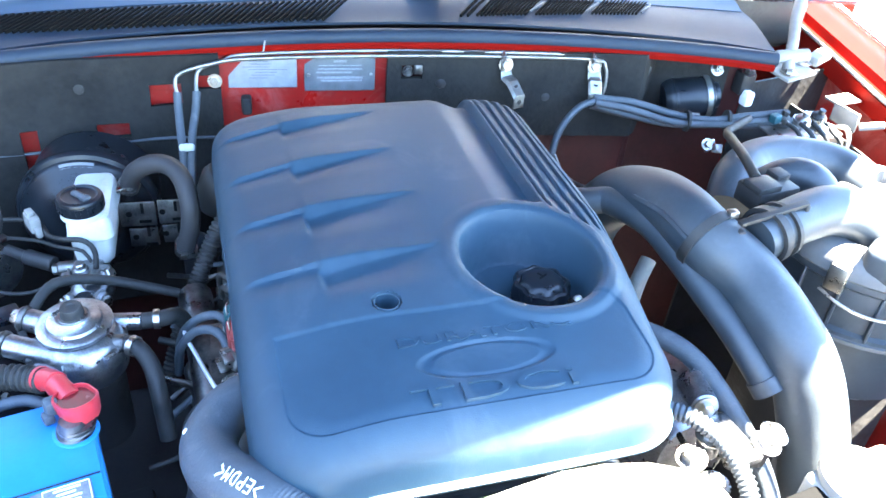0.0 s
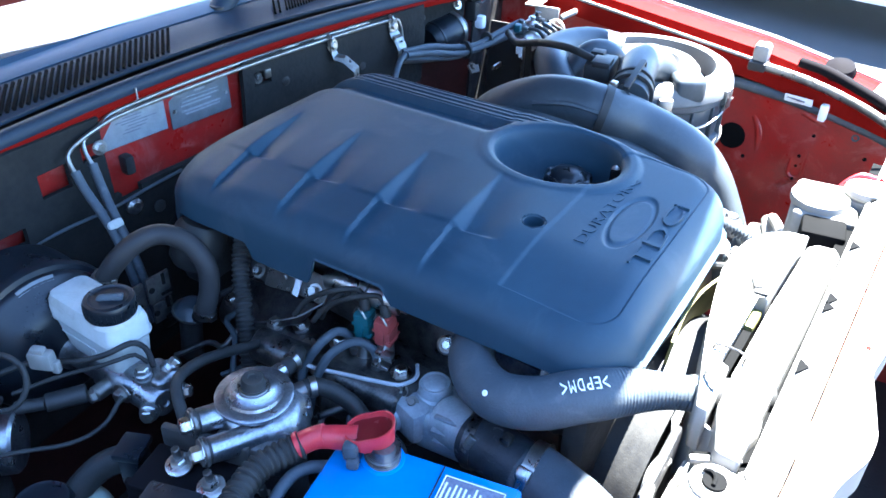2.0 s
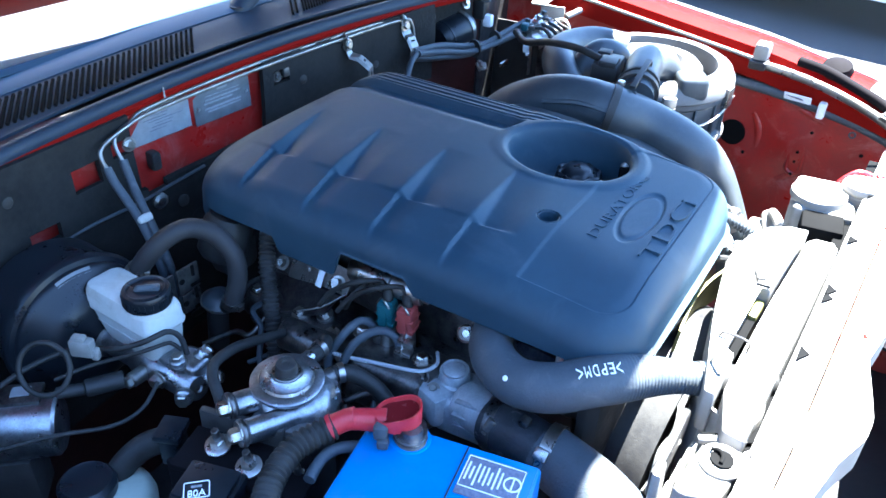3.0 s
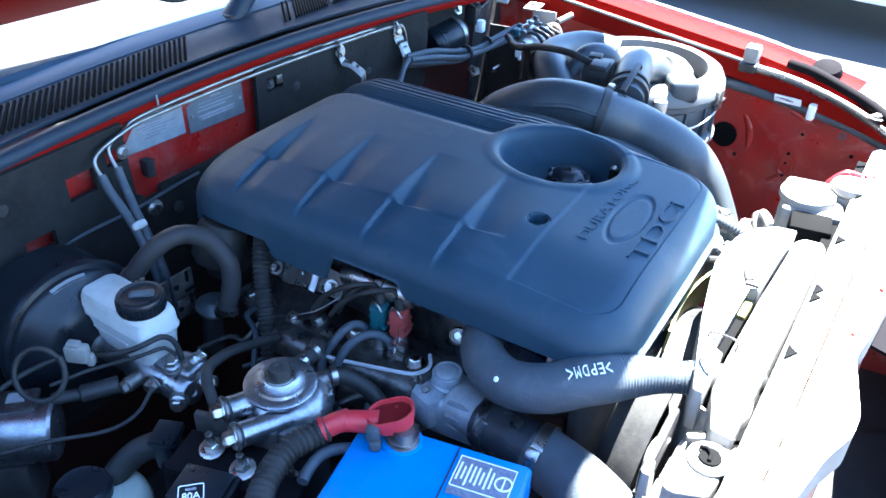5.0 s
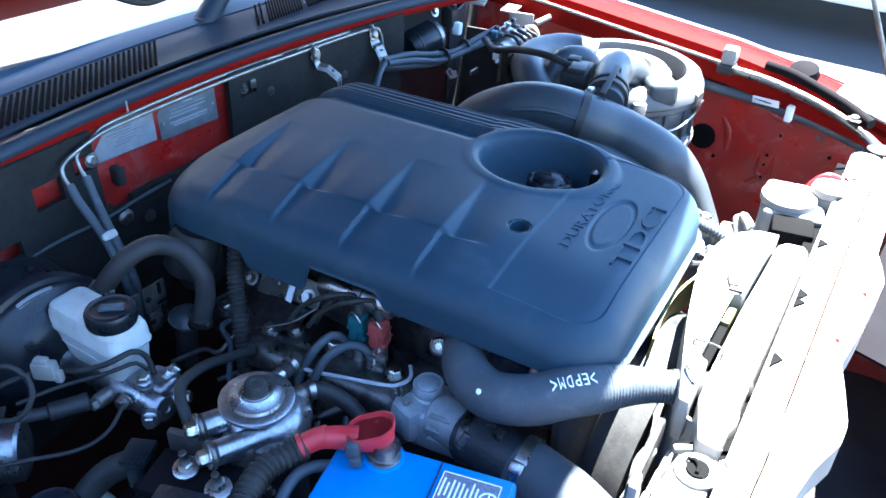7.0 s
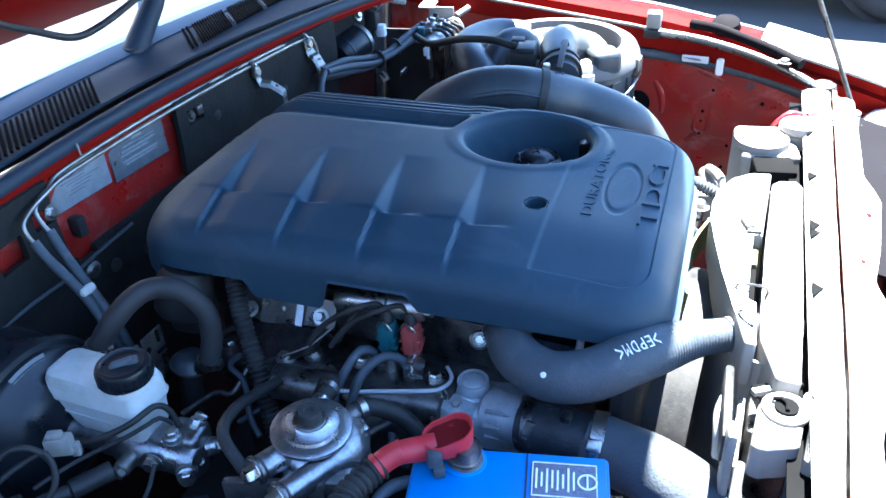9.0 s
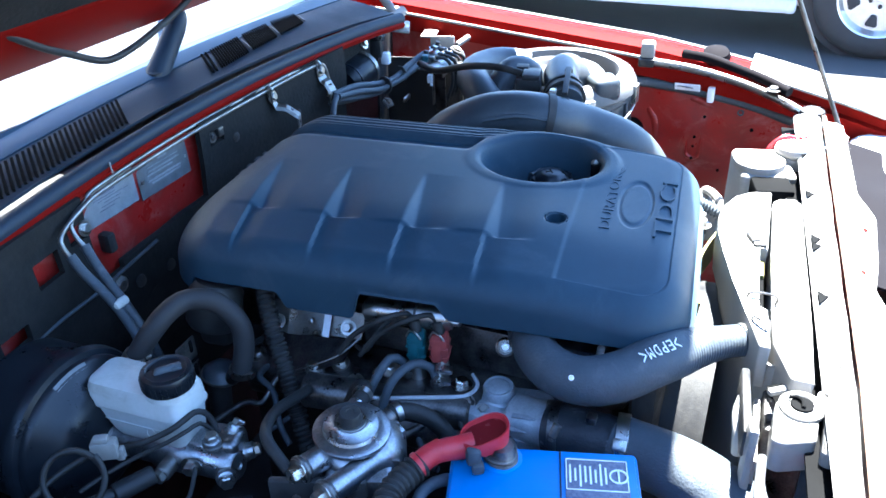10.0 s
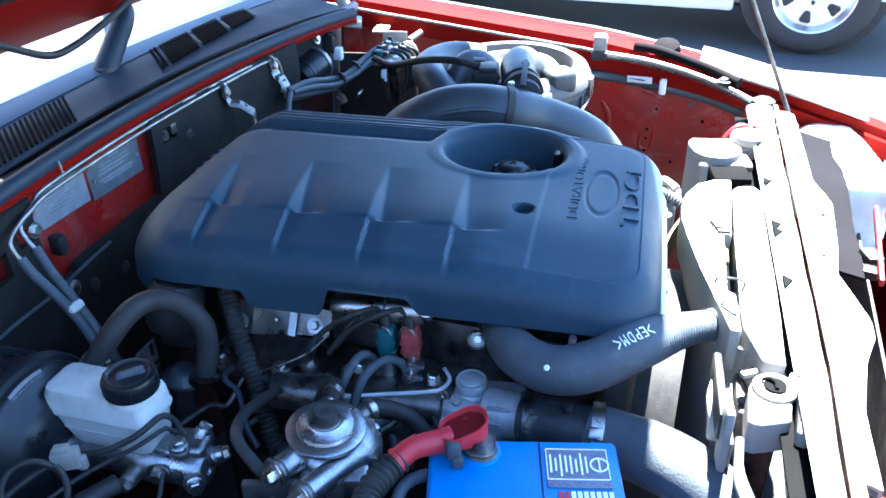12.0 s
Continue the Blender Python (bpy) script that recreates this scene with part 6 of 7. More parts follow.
charge = thing("charge_air_hose", (-0.055, 0.43, 0.78), "thick black rubber hose with a worm-drive clamp beside the battery", "hose")
part("coupler", hose([(-0.038, 0.518, 0.824), (-0.042, 0.485, 0.829), (-0.046, 0.452, 0.831)], 0.0265, 28), M_COUPLER, charge)
part("clamp", add(band((-0.0460, 0.444, 0.831), (0.12, -1, 0.03), 0.0305, 0.012, 0.0016, 32), box((-0.069, 0.443, 0.853), (0.012, 0.014, 0.009), 0, 0.002, ry=-45)), M_STEEL, charge, "bright worm-drive clamp")
part("clamp", band((-0.0395, 0.512, 0.825), (0.12, -1, 0.05), 0.027, 0.010, 0.0016, 32), M_DARKSTEEL, charge)
part("elbow", hose([(-0.0455, 0.452, 0.831), (-0.050, 0.425, 0.831), (-0.060, 0.392, 0.834), (-0.074, 0.354, 0.830), (-0.088, 0.322, 0.810), (-0.099, 0.303, 0.765), (-0.105, 0.298, 0.68)], 0.030, 32, end=0.033), M_RUBBER, charge, "black moulded rubber elbow")
part("lug", box((-0.048, 0.475, 0.858), (0.012, 0.010, 0.008), 0, 0.002), M_DARKSTEEL, charge)

# ---- upper radiator hose ----
epdm = thing("radiator_hose", (-0.03, 0.47, 0.87), "thick dusty black radiator hose with white print", "hose")
MARK_AT = (0.010, 0.407, 0.909)
EP = [(0.034, 0.566, 0.886), (0.008, 0.553, 0.893), (-0.018, 0.539, 0.896), (-0.036, 0.517, 0.896), (-0.043, 0.488, 0.897), (-0.033, 0.456, 0.903), (-0.008, 0.427, 0.911), (0.022, 0.400, 0.911), (0.046, 0.374, 0.909), (0.066, 0.347, 0.906), (0.085, 0.320, 0.904)]


def hose_r(t):
    return 0.0215 + 0.0022 * smooth(0.05, 0.45, t) - 0.0080 * smooth(0.60, 0.84, t)


part("hose", hose(EP, 0.0235, 28, 0.0008, radius=lambda t: hose_r(t) + 0.0004 * math.sin(2 * math.pi * t * 96) * smooth(0.62, 0.68, t)), M_RUBBER, epdm)
part("clamp", add(band((0.062, 0.352, 0.9065), (0.6, -0.75, 0), 0.0160, 0.010, 0.0016, 32), hose([(0.050, 0.340, 0.922), (0.046, 0.336, 0.938), (0.058, 0.348, 0.939), (0.062, 0.352, 0.923)], 0.0016, 8)), M_STEEL, epdm, "spring wire clamp")
part("stub", rod((0.066, 0.346, 0.9055), (0.105, 0.300, 0.903), 0.0165), M_PLASTIC, epdm)
MARK = ">EPDM<"
fine = spline(EP, 0.001)
first = min(range(len(fine)), key=lambda i: (fine[i] - Vector(MARK_AT)).length)
for k, ch in enumerate(MARK):
    i = first - 10 - 6 * k
    q, d = fine[i], (fine[i - 6] - fine[i + 6]).normalized()
    out = (Vector((-0.30, -0.30, 1)) - d * Vector((-0.30, -0.30, 1)).dot(d)).normalized()
    m = Matrix((d, out.cross(d), out)).transposed().to_4x4()
    m.translation = q + out * (hose_r(i / len(fine)) + 0.0004) - out.cross(d) * 0.006
    part("print", letters(ch, m, 0.0052, 0.0112, 0.0005), M_PAPER, epdm, "white printed letter")
clip = thing("hose_clip", (0.004, 0.574, 0.885), "bright spring clip with a screw at the hose's engine end", "clip")
part("ring", lathe([(0.0095, -0.001), (0.0100, 0.001), (0.0080, 0.0025), (0.0066, 0.0012), (0.0056, 0.0020), (0.0050, 0.0004)], (-0.006, 0.577, 0.886), (-0.8, -0.25, 0.6), 28), M_STEEL, clip)
part("screw", bolt((-0.0055, 0.577, 0.886), (-0.8, -0.25, 0.6), 0.0048, 0.005, False), M_STEEL, clip)
part("ear", add(box((0.006, 0.566, 0.900), (0.010, 0.006, 0.016), 25, 0.001, ry=30), box((0.003, 0.571, 0.893), (0.014, 0.003, 0.010), 20, 0.001)), M_DARKSTEEL, clip)
part("band", lathe([(0.0225, -0.004), (0.0238, -0.004), (0.0238, 0.004), (0.0225, 0.004)], (0.010, 0.554, 0.8925), (0.86, 0.46, -0.22), 36, caps=False), M_DARKSTEEL, clip)
dot = min(fine, key=lambda q: (q - Vector((-0.042, 0.492, 0.897))).length) + 0.0236 * Vector((-0.75, 0.1, 0.65)).normalized()
solid("paint_dot", lathe([(0, 0), (0.0028, 0), (0.0022, 0.0008), (0, 0.001)], dot, (-0.75, 0.1, 0.65), 12), M_PAPER, dot, "small white paint dot on the radiator hose", "mark")
solid("vent_nipple", rod((0.031, 0.487, 0.870), (0.031, 0.486, 0.884), 0.004), M_PAPER, (0.031, 0.487, 0.87), "small pale nipple below the engine cover", "nipple")
solid("timing_cover", add(box((0.12, 0.435, 0.80), (0.24, 0.03, 0.18), 0, 0.02), rod((0.13, 0.43, 0.72), (0.13, 0.40, 0.72), 0.07)), M_GRIME, (0.13, 0.43, 0.65), "dark front face of the engine", "engine part")

rnd = random.Random(11)
for k in range(10):
    y = 0.60 + 0.030 * k + 0.01 * rnd.random()
    x, z = -0.035 - 0.03 * rnd.random(), 0.800 + 0.02 * rnd.random()
    pts = [(x + 0.04, y, z + 0.012)]
    for j in range(4):
        pts.append((x - 0.016 * j + 0.02 * rnd.random() - 0.01, y + 0.018 * j * (1 if k % 2 else -1) + 0.012 * rnd.random(), z - 0.012 * j + 0.016 * rnd.random()))
    solid("engine_lead", hose(pts, 0.0028 + 0.002 * rnd.random(), 10), (M_RUBBER2, M_DARKSTEEL, M_RUBBER)[k % 3], pts[0], "thin dark lead between the engine and its pipework", "lead", "leads on the engine")
for k in range(12):
    p = (-0.055 + 0.03 * rnd.random(), 0.58 + 0.026 * k, 0.80 + 0.035 * rnd.random())
    t = thing("engine_bolt", p, "plated bolt on a grimy steel boss", "bolt", "bolts on the engine's flank")
    part("boss", rod((p[0] + 0.012, p[1], p[2] - 0.03), p, 0.011), M_DARKSTEEL, t)
    part("head", bolt(p, (-0.4, 0, 1), 0.0065, 0.006), M_STEEL, t)
solid("side_casting", add(box((0.0, 0.72, 0.79), (0.07, 0.34, 0.06), 3, 0.012, 3), rod((-0.03, 0.88, 0.80), (-0.03, 0.74, 0.80), 0.024), rod((-0.055, 0.72, 0.79), (-0.055, 0.64, 0.79), 0.02)), M_DARKSTEEL, (0, 0.72, 0.76), "grimy cast side of the engine", "casting")

# brackets and ancillaries between the cover and the intake pipe
alt = thing("alternator", (0.43, 0.53, 0.75), "grey cast alternator half hidden beside the engine cover", "alternator")
part("case", lathe([(0, 0), (0.040, 0), (0.050, 0.010), (0.050, 0.050), (0.042, 0.064), (0.018, 0.068), (0, 0.068)], (0.405, 0.560, 0.80), (0.15, -0.95, 0.12), 40), M_ALU, alt)
for k in range(9):
    a = 2 * math.pi * k / 9
    part("vent", box((0.412 + 0.034 * math.cos(a), 0.501, 0.808 + 0.034 * math.sin(a)), (0.014, 0.012, 0.006), 0, 0.001, 1, ry=-math.degrees(a)), M_SLOT, alt)
part("lug", add(rod((0.430, 0.560, 0.852), (0.424, 0.515, 0.858), 0.014), rod((0.452, 0.52, 0.82), (0.446, 0.475, 0.825), 0.012)), M_ALU, alt)
part("bolt", bolt((0.424, 0.514, 0.858), (-0.1, -1, 0.1), 0.008, 0.007), M_STEEL, alt)
part("bolt", bolt((0.446, 0.474, 0.825), (-0.1, -1, 0.1), 0.008, 0.007), M_STEEL, alt)
solid("alternator_bracket", add(box((0.420, 0.585, 0.838), (0.050, 0.09, 0.012), 8, 0.004), box((0.440, 0.48, 0.850), (0.020, 0.06, 0.010), 12, 0.003), rod((0.425, 0.60, 0.70), (0.425, 0.60, 0.84), 0.014)), M_ALU, (0.42, 0.58, 0.70), "cast bracket beside the engine cover", "bracket")
# Pale tube added in place of a small sunlit strip.
solid("sunlit_strip", hose([(0.445, 0.74, 0.78), (0.455, 0.75, 0.83), (0.470, 0.765, 0.852)], 0.010, 14), M_PALE, (0.445, 0.74, 0.78), "pale tube standing in for a sunlit strip between cover and duct", "tube")
solid("coolant_pipe", hose([(0.37, 0.66, 0.85), (0.405, 0.62, 0.866), (0.440, 0.58, 0.862), (0.470, 0.53, 0.83), (0.49, 0.48, 0.79), (0.50, 0.44, 0.74)], 0.011, 16), M_RUBBER, (0.44, 0.56, 0.74), "dusty black coolant hose between cover and intake", "hose")
for k, (x, y, z) in enumerate(((0.385, 0.455, 0.86), (0.405, 0.470, 0.87), (0.395, 0.435, 0.845), (0.46, 0.47, 0.85), (0.48, 0.49, 0.838))):
    t = thing("hose_union", (x, y, z - 0.02), "bright hose union at the engine's front corner", "union", "unions at the engine's front")
    part("body", rod((x, y, z - 0.02), (x + 0.004 * (k - 2), y - 0.004, z + 0.006), 0.011, 0.009), M_ALU, t)
    part("nut", bolt((x + 0.004 * (k - 2), y - 0.004, z + 0.006), (0.1 * (k - 2), -0.1, 1), 0.009, 0.008), M_STEEL, t)
solid("front_loom", hose([(0.355, 0.50, 0.885), (0.385, 0.478, 0.888), (0.408, 0.448, 0.878), (0.415, 0.41, 0.86), (0.40, 0.38, 0.84)], 0.008, 12, pitch=0.005, depth=0.0008), M_RUBBER, (0.39, 0.45, 0.85), "corrugated loom round the cover's front corner", "wiring loom")
solid("lower_pulley", lathe([(0, 0), (0.045, 0), (0.048, 0.004), (0.042, 0.008), (0.048, 0.012), (0.042, 0.016), (0.048, 0.020), (0.045, 0.026), (0.015, 0.028), (0, 0.028)], (0.26, 0.452, 0.855), (0.05, -1, 0.1), 40), M_DARKSTEEL, (0.26, 0.44, 0.80), "dark grooved idler pulley below the cover's front", "pulley")
solid("drive_belt", hose([(0.20, 0.430, 0.82), (0.235, 0.430, 0.885), (0.262, 0.430, 0.903), (0.295, 0.430, 0.888), (0.40, 0.430, 0.83)], 0.0045, 8), M_RUBBER2, (0.3, 0.43, 0.80), "black ribbed drive belt at the engine's front", "belt")

# ---- radiator, shroud and front panel ----
fan_shroud = thing("fan_shroud", (0.2, 0.40, 0.55), "dusty plastic fan shroud, coloured pale for the full sun", "fan shroud")


def slab(corners, z0, z1, bevel):
    """A flat plate with rounded edges from its corners."""
    bm = prism(corners, z0, z1)
    bmesh.ops.bevel(bm, geom=bm.edges[:], offset=bevel, segments=4, affect="EDGES", profile=0.5)
    return bm


# The sun's glare on the shroud is put into its pale colour.
part("top", slab([(0.020, 0.330), (0.085, 0.337), (0.085, 0.3475), (0.205, 0.3555), (0.205, 0.3445), (0.352, 0.350), (0.346, 0.372), (0.328, 0.390), (0.298, 0.401), (0.262, 0.404), (0.225, 0.400), (0.180, 0.389), (0.125, 0.374), (0.075, 0.358), (0.020, 0.340)], 0.885, 0.933, 0.0022), M_PALE, fan_shroud)
part("back", sheet(lambda u, v: Vector((0.030 + 0.31 * u, 0.338 + 0.050 * u + 0.024 * math.sin(math.pi * u) ** 1.5, 0.905 - 0.25 * v)), 24, 8, 0.003), M_PALE, fan_shroud)
part("side", sheet(lambda u, v: Vector((0.030 - 0.010 * u, 0.336 - 0.03 * u, 0.908 - 0.30 * v)), 8, 8, 0.003), M_PALE, fan_shroud)
part("side", sheet(lambda u, v: Vector((0.345 + 0.015 * u, 0.380 - 0.05 * u, 0.908 - 0.30 * v)), 8, 8, 0.003), M_PALE, fan_shroud)
part("fan_ring", ring(0.170, 0.165, 0.05, (0.17, 0.375, 0.70), (0, 1, 0), 48), M_PLASTIC, fan_shroud)
part("clip", add(box((0.222, 0.362, 0.935), (0.020, 0.009, 0.005), 25, 0.001), box((0.212, 0.354, 0.934), (0.012, 0.014, 0.004), 10, 0.001)), M_PLASTIC, fan_shroud, "black shroud clip")
part("slot_floor", box((0.128, 0.3465, 0.912), (0.090, 0.011, 0.002), 4, 0), M_SLOT, fan_shroud, "dark slot")
part("wire_staple", hose([(0.102, 0.330, 0.928), (0.102, 0.331, 0.938), (0.100, 0.356, 0.938), (0.100, 0.357, 0.927)], 0.0013, 8), M_DARKSTEEL, fan_shroud, "thin wire staple")
solid("yellow_strip", sheet(lambda u, v: Vector((0.13 + 0.17 * u, 0.405 + 0.012 * math.sin(math.pi * u) + 0.004 * v, 0.895 - 0.045 * v)), 16, 3, 0.003), M_YELLOW, (0.2, 0.41, 0.85), "aged yellow film behind the fan shroud", "film")
solid("foam_strip", box((0.188, 0.3495, 0.912), (0.034, 0.009, 0.012), 4, 0.002), M_YELLOW, (0.155, 0.35, 0.89), "yellowed foam strip along the shroud", "foam")

radiator = thing("radiator", (0.2, 0.32, 0.45), "radiator with a pale sunlit top tank", "radiator")
part("tank", slab([(-0.010, 0.2905), (0.060, 0.2945), (0.147, 0.3000), (0.345, 0.3135), (0.356, 0.3210), (0.352, 0.3400), (0.340, 0.3470), (0.205, 0.3405), (0.085, 0.3325), (0.040, 0.3280), (-0.010, 0.3100)], 0.878, 0.926, 0.003), M_PALE, radiator)
part("core", box((0.19, 0.315, 0.67), (0.44, 0.04, 0.42), 2.5, 0.004), M_DARKSTEEL, radiator)
part("seam", hose([(0.075, 0.3285, 0.9262), (0.15, 0.3330, 0.9268), (0.25, 0.3385, 0.9268), (0.33, 0.3425, 0.9262)], 0.0012, 6), M_STREAK, radiator, "dull line along the tank's edge")
for x in (0.11, 0.16, 0.24, 0.30):
    part("tank_rib", box((x, 0.306 + 0.072 * (x - 0.1) + 0.012, 0.9265), (0.003, 0.018, 0.002), 4, 0.0008), M_PALE, radiator)

panel = thing("slam_panel", (0.2, 0.25, 0.45), "sunlit front panel over the radiator with a rust-brown edge", "front panel")


def tank_line(x):
    return 0.2885 + 0.078 * x


def rust_line(x):
    return 0.2565 + 0.062 * x + 0.03 * max(0, -x)


part("top_plate", sheet(lambda u, v: Vector((-0.20 + 0.86 * u, tank_line(-0.20 + 0.86 * u) - 0.0035 - (tank_line(-0.20 + 0.86 * u) - rust_line(-0.20 + 0.86 * u) - 0.004) * v, 0.922 + 0.005 * math.sin(math.pi * v) ** 0.5 + 0.0015 * math.sin(40 * u) * v)), 60, 12, 0.003), M_PALE, panel)
# Black sheet gives the gap behind the tank its shade.
part("gap", sheet(lambda u, v: Vector((-0.20 + 0.86 * u, tank_line(-0.20 + 0.86 * u) - 0.012 + 0.022 * v, 0.902)), 30, 2, 0.003), M_SLOT, panel, "black sheet painting the shade in the gap behind the radiator tank")
part("rust_edge", sheet(lambda u, v: Vector((-0.20 + 0.86 * u, rust_line(-0.20 + 0.86 * u) - 0.001 - (0.012 - 0.006 * u) * v, 0.9285 + 0.001 * math.sin(60 * u) * v)), 60, 2, 0.002), M_RUST, panel, "rust-brown line along the edge")


EDGE_X = (-0.14, -0.05, 0.02, 0.062, 0.09, 0.138, 0.17, 0.23, 0.34, 0.365, 0.40, 0.59, 0.66)
EDGE_Y = (0.226, 0.230, 0.222, 0.211, 0.212, 0.226, 0.236, 0.232, 0.231, 0.238, 0.250, 0.262, 0.268)


def nose(u, v):
    x = -0.14 + 0.78 * u
    y0, y1 = rust_line(x) - 0.006, float(np.interp(x, EDGE_X, EDGE_Y))
    y1 = min(y1, y0 - 0.004)
    return Vector((x, y0 + (y1 - y0) * min(1.0, v / 0.8), 0.926 - 0.003 * smooth(0.4, 0.8, v) - 0.035 * smooth(0.8, 1.0, v) ** 1.5))


part("nose_panel", sheet(nose, 90, 15, 0.003), M_PALE, panel, "panel in front of the catch, the sun's glare put into its pale colour")
part("front_face", sheet(lambda u, v: Vector((-0.20 + 0.54 * u, 0.228 - 0.01 * v + 0.02 * (u - 0.25), 0.895 - 0.30 * v)), 20, 6, 0.003), M_REDBAY, panel)
# Black triangles paint the shade of openings in the panel.
for x, w in ((0.13, 0.012), (0.236, 0.010), (0.252, 0.012), (0.37, 0.010), (0.50, 0.013)):
    part("opening", prism([(-w, 0.003), (w, 0.004), (w * 0.3, -0.006)], 0, 0.002, 0, pose(x, tank_line(x) - 0.011, 0.9272, 0, 0, 4)), M_SLOT, panel, "dark triangle of painted shade")
part("stripe", sheet(lambda u, v: Vector((-0.03 + 0.20 * u, rust_line(-0.03 + 0.20 * u) + 0.006 + 0.010 * v * math.sin(math.pi * u), 0.9285)), 20, 2, 0.001), M_STREAK, panel, "worn grey streak")
for x, y in ((0.20, 0.248), (0.30, 0.244)):
    part("red_spot", box((x, y, 0.9262), (0.006, 0.004, 0.002), 20, 0.001), M_RED, panel)

latch = thing("bonnet_latch", (-0.06, 0.30, 0.85), "pale sunlit bonnet catch assembly with a round boss", "latch")
part("plate", slab([(-0.033, 0.320), (-0.014, 0.311), (-0.010, 0.2885), (-0.028, 0.2835), (-0.071, 0.2855), (-0.084, 0.311), (-0.082, 0.320)], 0.880, 0.915, 0.0035), M_PALE, latch)
part("plate", slab([(-0.006, 0.2835), (0.011, 0.265), (-0.001, 0.259), (-0.043, 0.255), (-0.054, 0.255), (-0.088, 0.274), (-0.085, 0.2825), (-0.030, 0.2790)], 0.890, 0.917, 0.003), M_PALE, latch)
# Flat black patches paint the slight shadow shapes on the catch plate.
part("hole", prism([(-0.037, 0.2765), (-0.031, 0.2625), (-0.054, 0.2695)], 0.9172, 0.9180), M_SLOT, latch, "dark triangle of painted shade")
part("hole", prism([(-0.071, 0.2800), (-0.066, 0.2660), (-0.078, 0.2720)], 0.9172, 0.9180), M_SLOT, latch, "dark patch of painted shade")
part("boss", lathe([(0, 0), (0.019, 0), (0.019, 0.003), (0.017, 0.005), (0.0125, 0.005), (0.0115, 0.003), (0, 0.003)], (-0.034, 0.299, 0.9148), seg=32), M_PALE, latch)
part("ring", lathe([(0.0075, 0), (0.0095, 0), (0.0095, 0.002), (0.0075, 0.002)], (-0.034, 0.299, 0.9180), seg=24), M_SLOT, latch)
part("hook", hose([(-0.030, 0.310, 0.921), (-0.029, 0.304, 0.922), (-0.033, 0.299, 0.922), (-0.040, 0.298, 0.921)], 0.0018, 8), M_SLOT, latch)
part("pip", lathe([(0, 0), (0.007, 0), (0.007, 0.003), (0.004, 0.004), (0, 0.004)], (-0.020, 0.272, 0.9170), seg=20), M_PALE, latch)
part("stub_cover", slab([(0.056, 0.326), (0.072, 0.297), (0.047, 0.2905), (0.012, 0.2945), (0.020, 0.321)], 0.872, 0.917, 0.006), M_PALE, latch)
part("stripe", box((0.006, 0.307, 0.905), (0.010, 0.044, 0.003), 35, 0.001), M_SLOT, latch, "dark gap")
part("bar", box((-0.003, 0.309, 0.909), (0.007, 0.042, 0.006), 35, 0.002), M_PALE, latch)
for x, y, h in ((-0.004, 0.332, 0.03), (-0.030, 0.331, 0.04), (-0.060, 0.330, 0.04)):
    part("leg", box((x, y, 0.880 - h / 2), (0.030, 0.006, h), 4, 0.002), M_PALE, latch)
part("spring_lug", hose([(-0.010, 0.345, 0.892), (-0.028, 0.347, 0.888), (-0.042, 0.344, 0.876), (-0.046, 0.342, 0.858)], 0.006, 10), M_PALE, latch)
part("guard", box((-0.075, 0.335, 0.885), (0.02, 0.008, 0.07), 10, 0.003), M_PALE, latch)
# Dark block stands for the shade in the gap behind the catch.
part("gap_shade", box((-0.03, 0.343, 0.895), (0.09, 0.008, 0.03), 6, 0.003), M_GRIME, latch)
part("bolt", bolt((-0.020, 0.275, 0.920), (0, 0, 1), 0.008, 0.006), M_STEEL, latch)
for k in range(3):
    part("guide", hose([(-0.095 - 0.008 * k, 0.325, 0.905), (-0.125 - 0.008 * k, 0.322, 0.895), (-0.16 - 0.005 * k, 0.30, 0.875), (-0.18, 0.28, 0.85)], 0.004, 10), M_LITDUSTY, latch)
spring = hose([(-0.20 + 0.0004 * k, 0.225 + 0.011 * math.cos(0.7 * k), 0.86 + 0.011 * math.sin(0.7 * k)) for k in range(140)], 0.0022, 8, 0.004)
solid("latch_spring", spring, M_STEEL, (-0.17, 0.225, 0.85), "coiled steel spring on the front panel", "spring")
solid("horn_cap", add(rod((-0.16, 0.23, 0.88), (-0.13, 0.215, 0.90), 0.016)), M_REDBAY, (-0.15, 0.22, 0.87), "red painted bracket by the spring", "bracket")

bottle = thing("coolant_bottle", (0.49, 0.36, 0.80), "pale coolant bottle with a round cap by the radiator", "bottle")
part("tank", box((0.492, 0.366, 0.864), (0.096, 0.074, 0.098), 14, 0.008, 4), M_PALE, bottle)
part("cap", lathe([(0, 0), (0.034, 0), (0.035, 0.003), (0.034, 0.009), (0.020, 0.012), (0.010, 0.016), (0, 0.016)], (0.478, 0.372, 0.912), seg=32), M_PALE, bottle)
# Black box paints the shaded side of the bottle.
part("shaded_side", box((0.436, 0.352, 0.893), (0.062, 0.050, 0.034), 14, 0.004), M_SLOT, bottle)
solid("washer_filler", add(lathe([(0, 0), (0.024, 0), (0.026, 0.004), (0.024, 0.010), (0.010, 0.013), (0, 0.013)], (0.517, 0.330, 0.921), seg=28), rod((0.517, 0.330, 0.84), (0.517, 0.330, 0.921), 0.0235)), M_PALE, (0.517, 0.33, 0.84), "pale washer filler cap on the front panel", "cap")
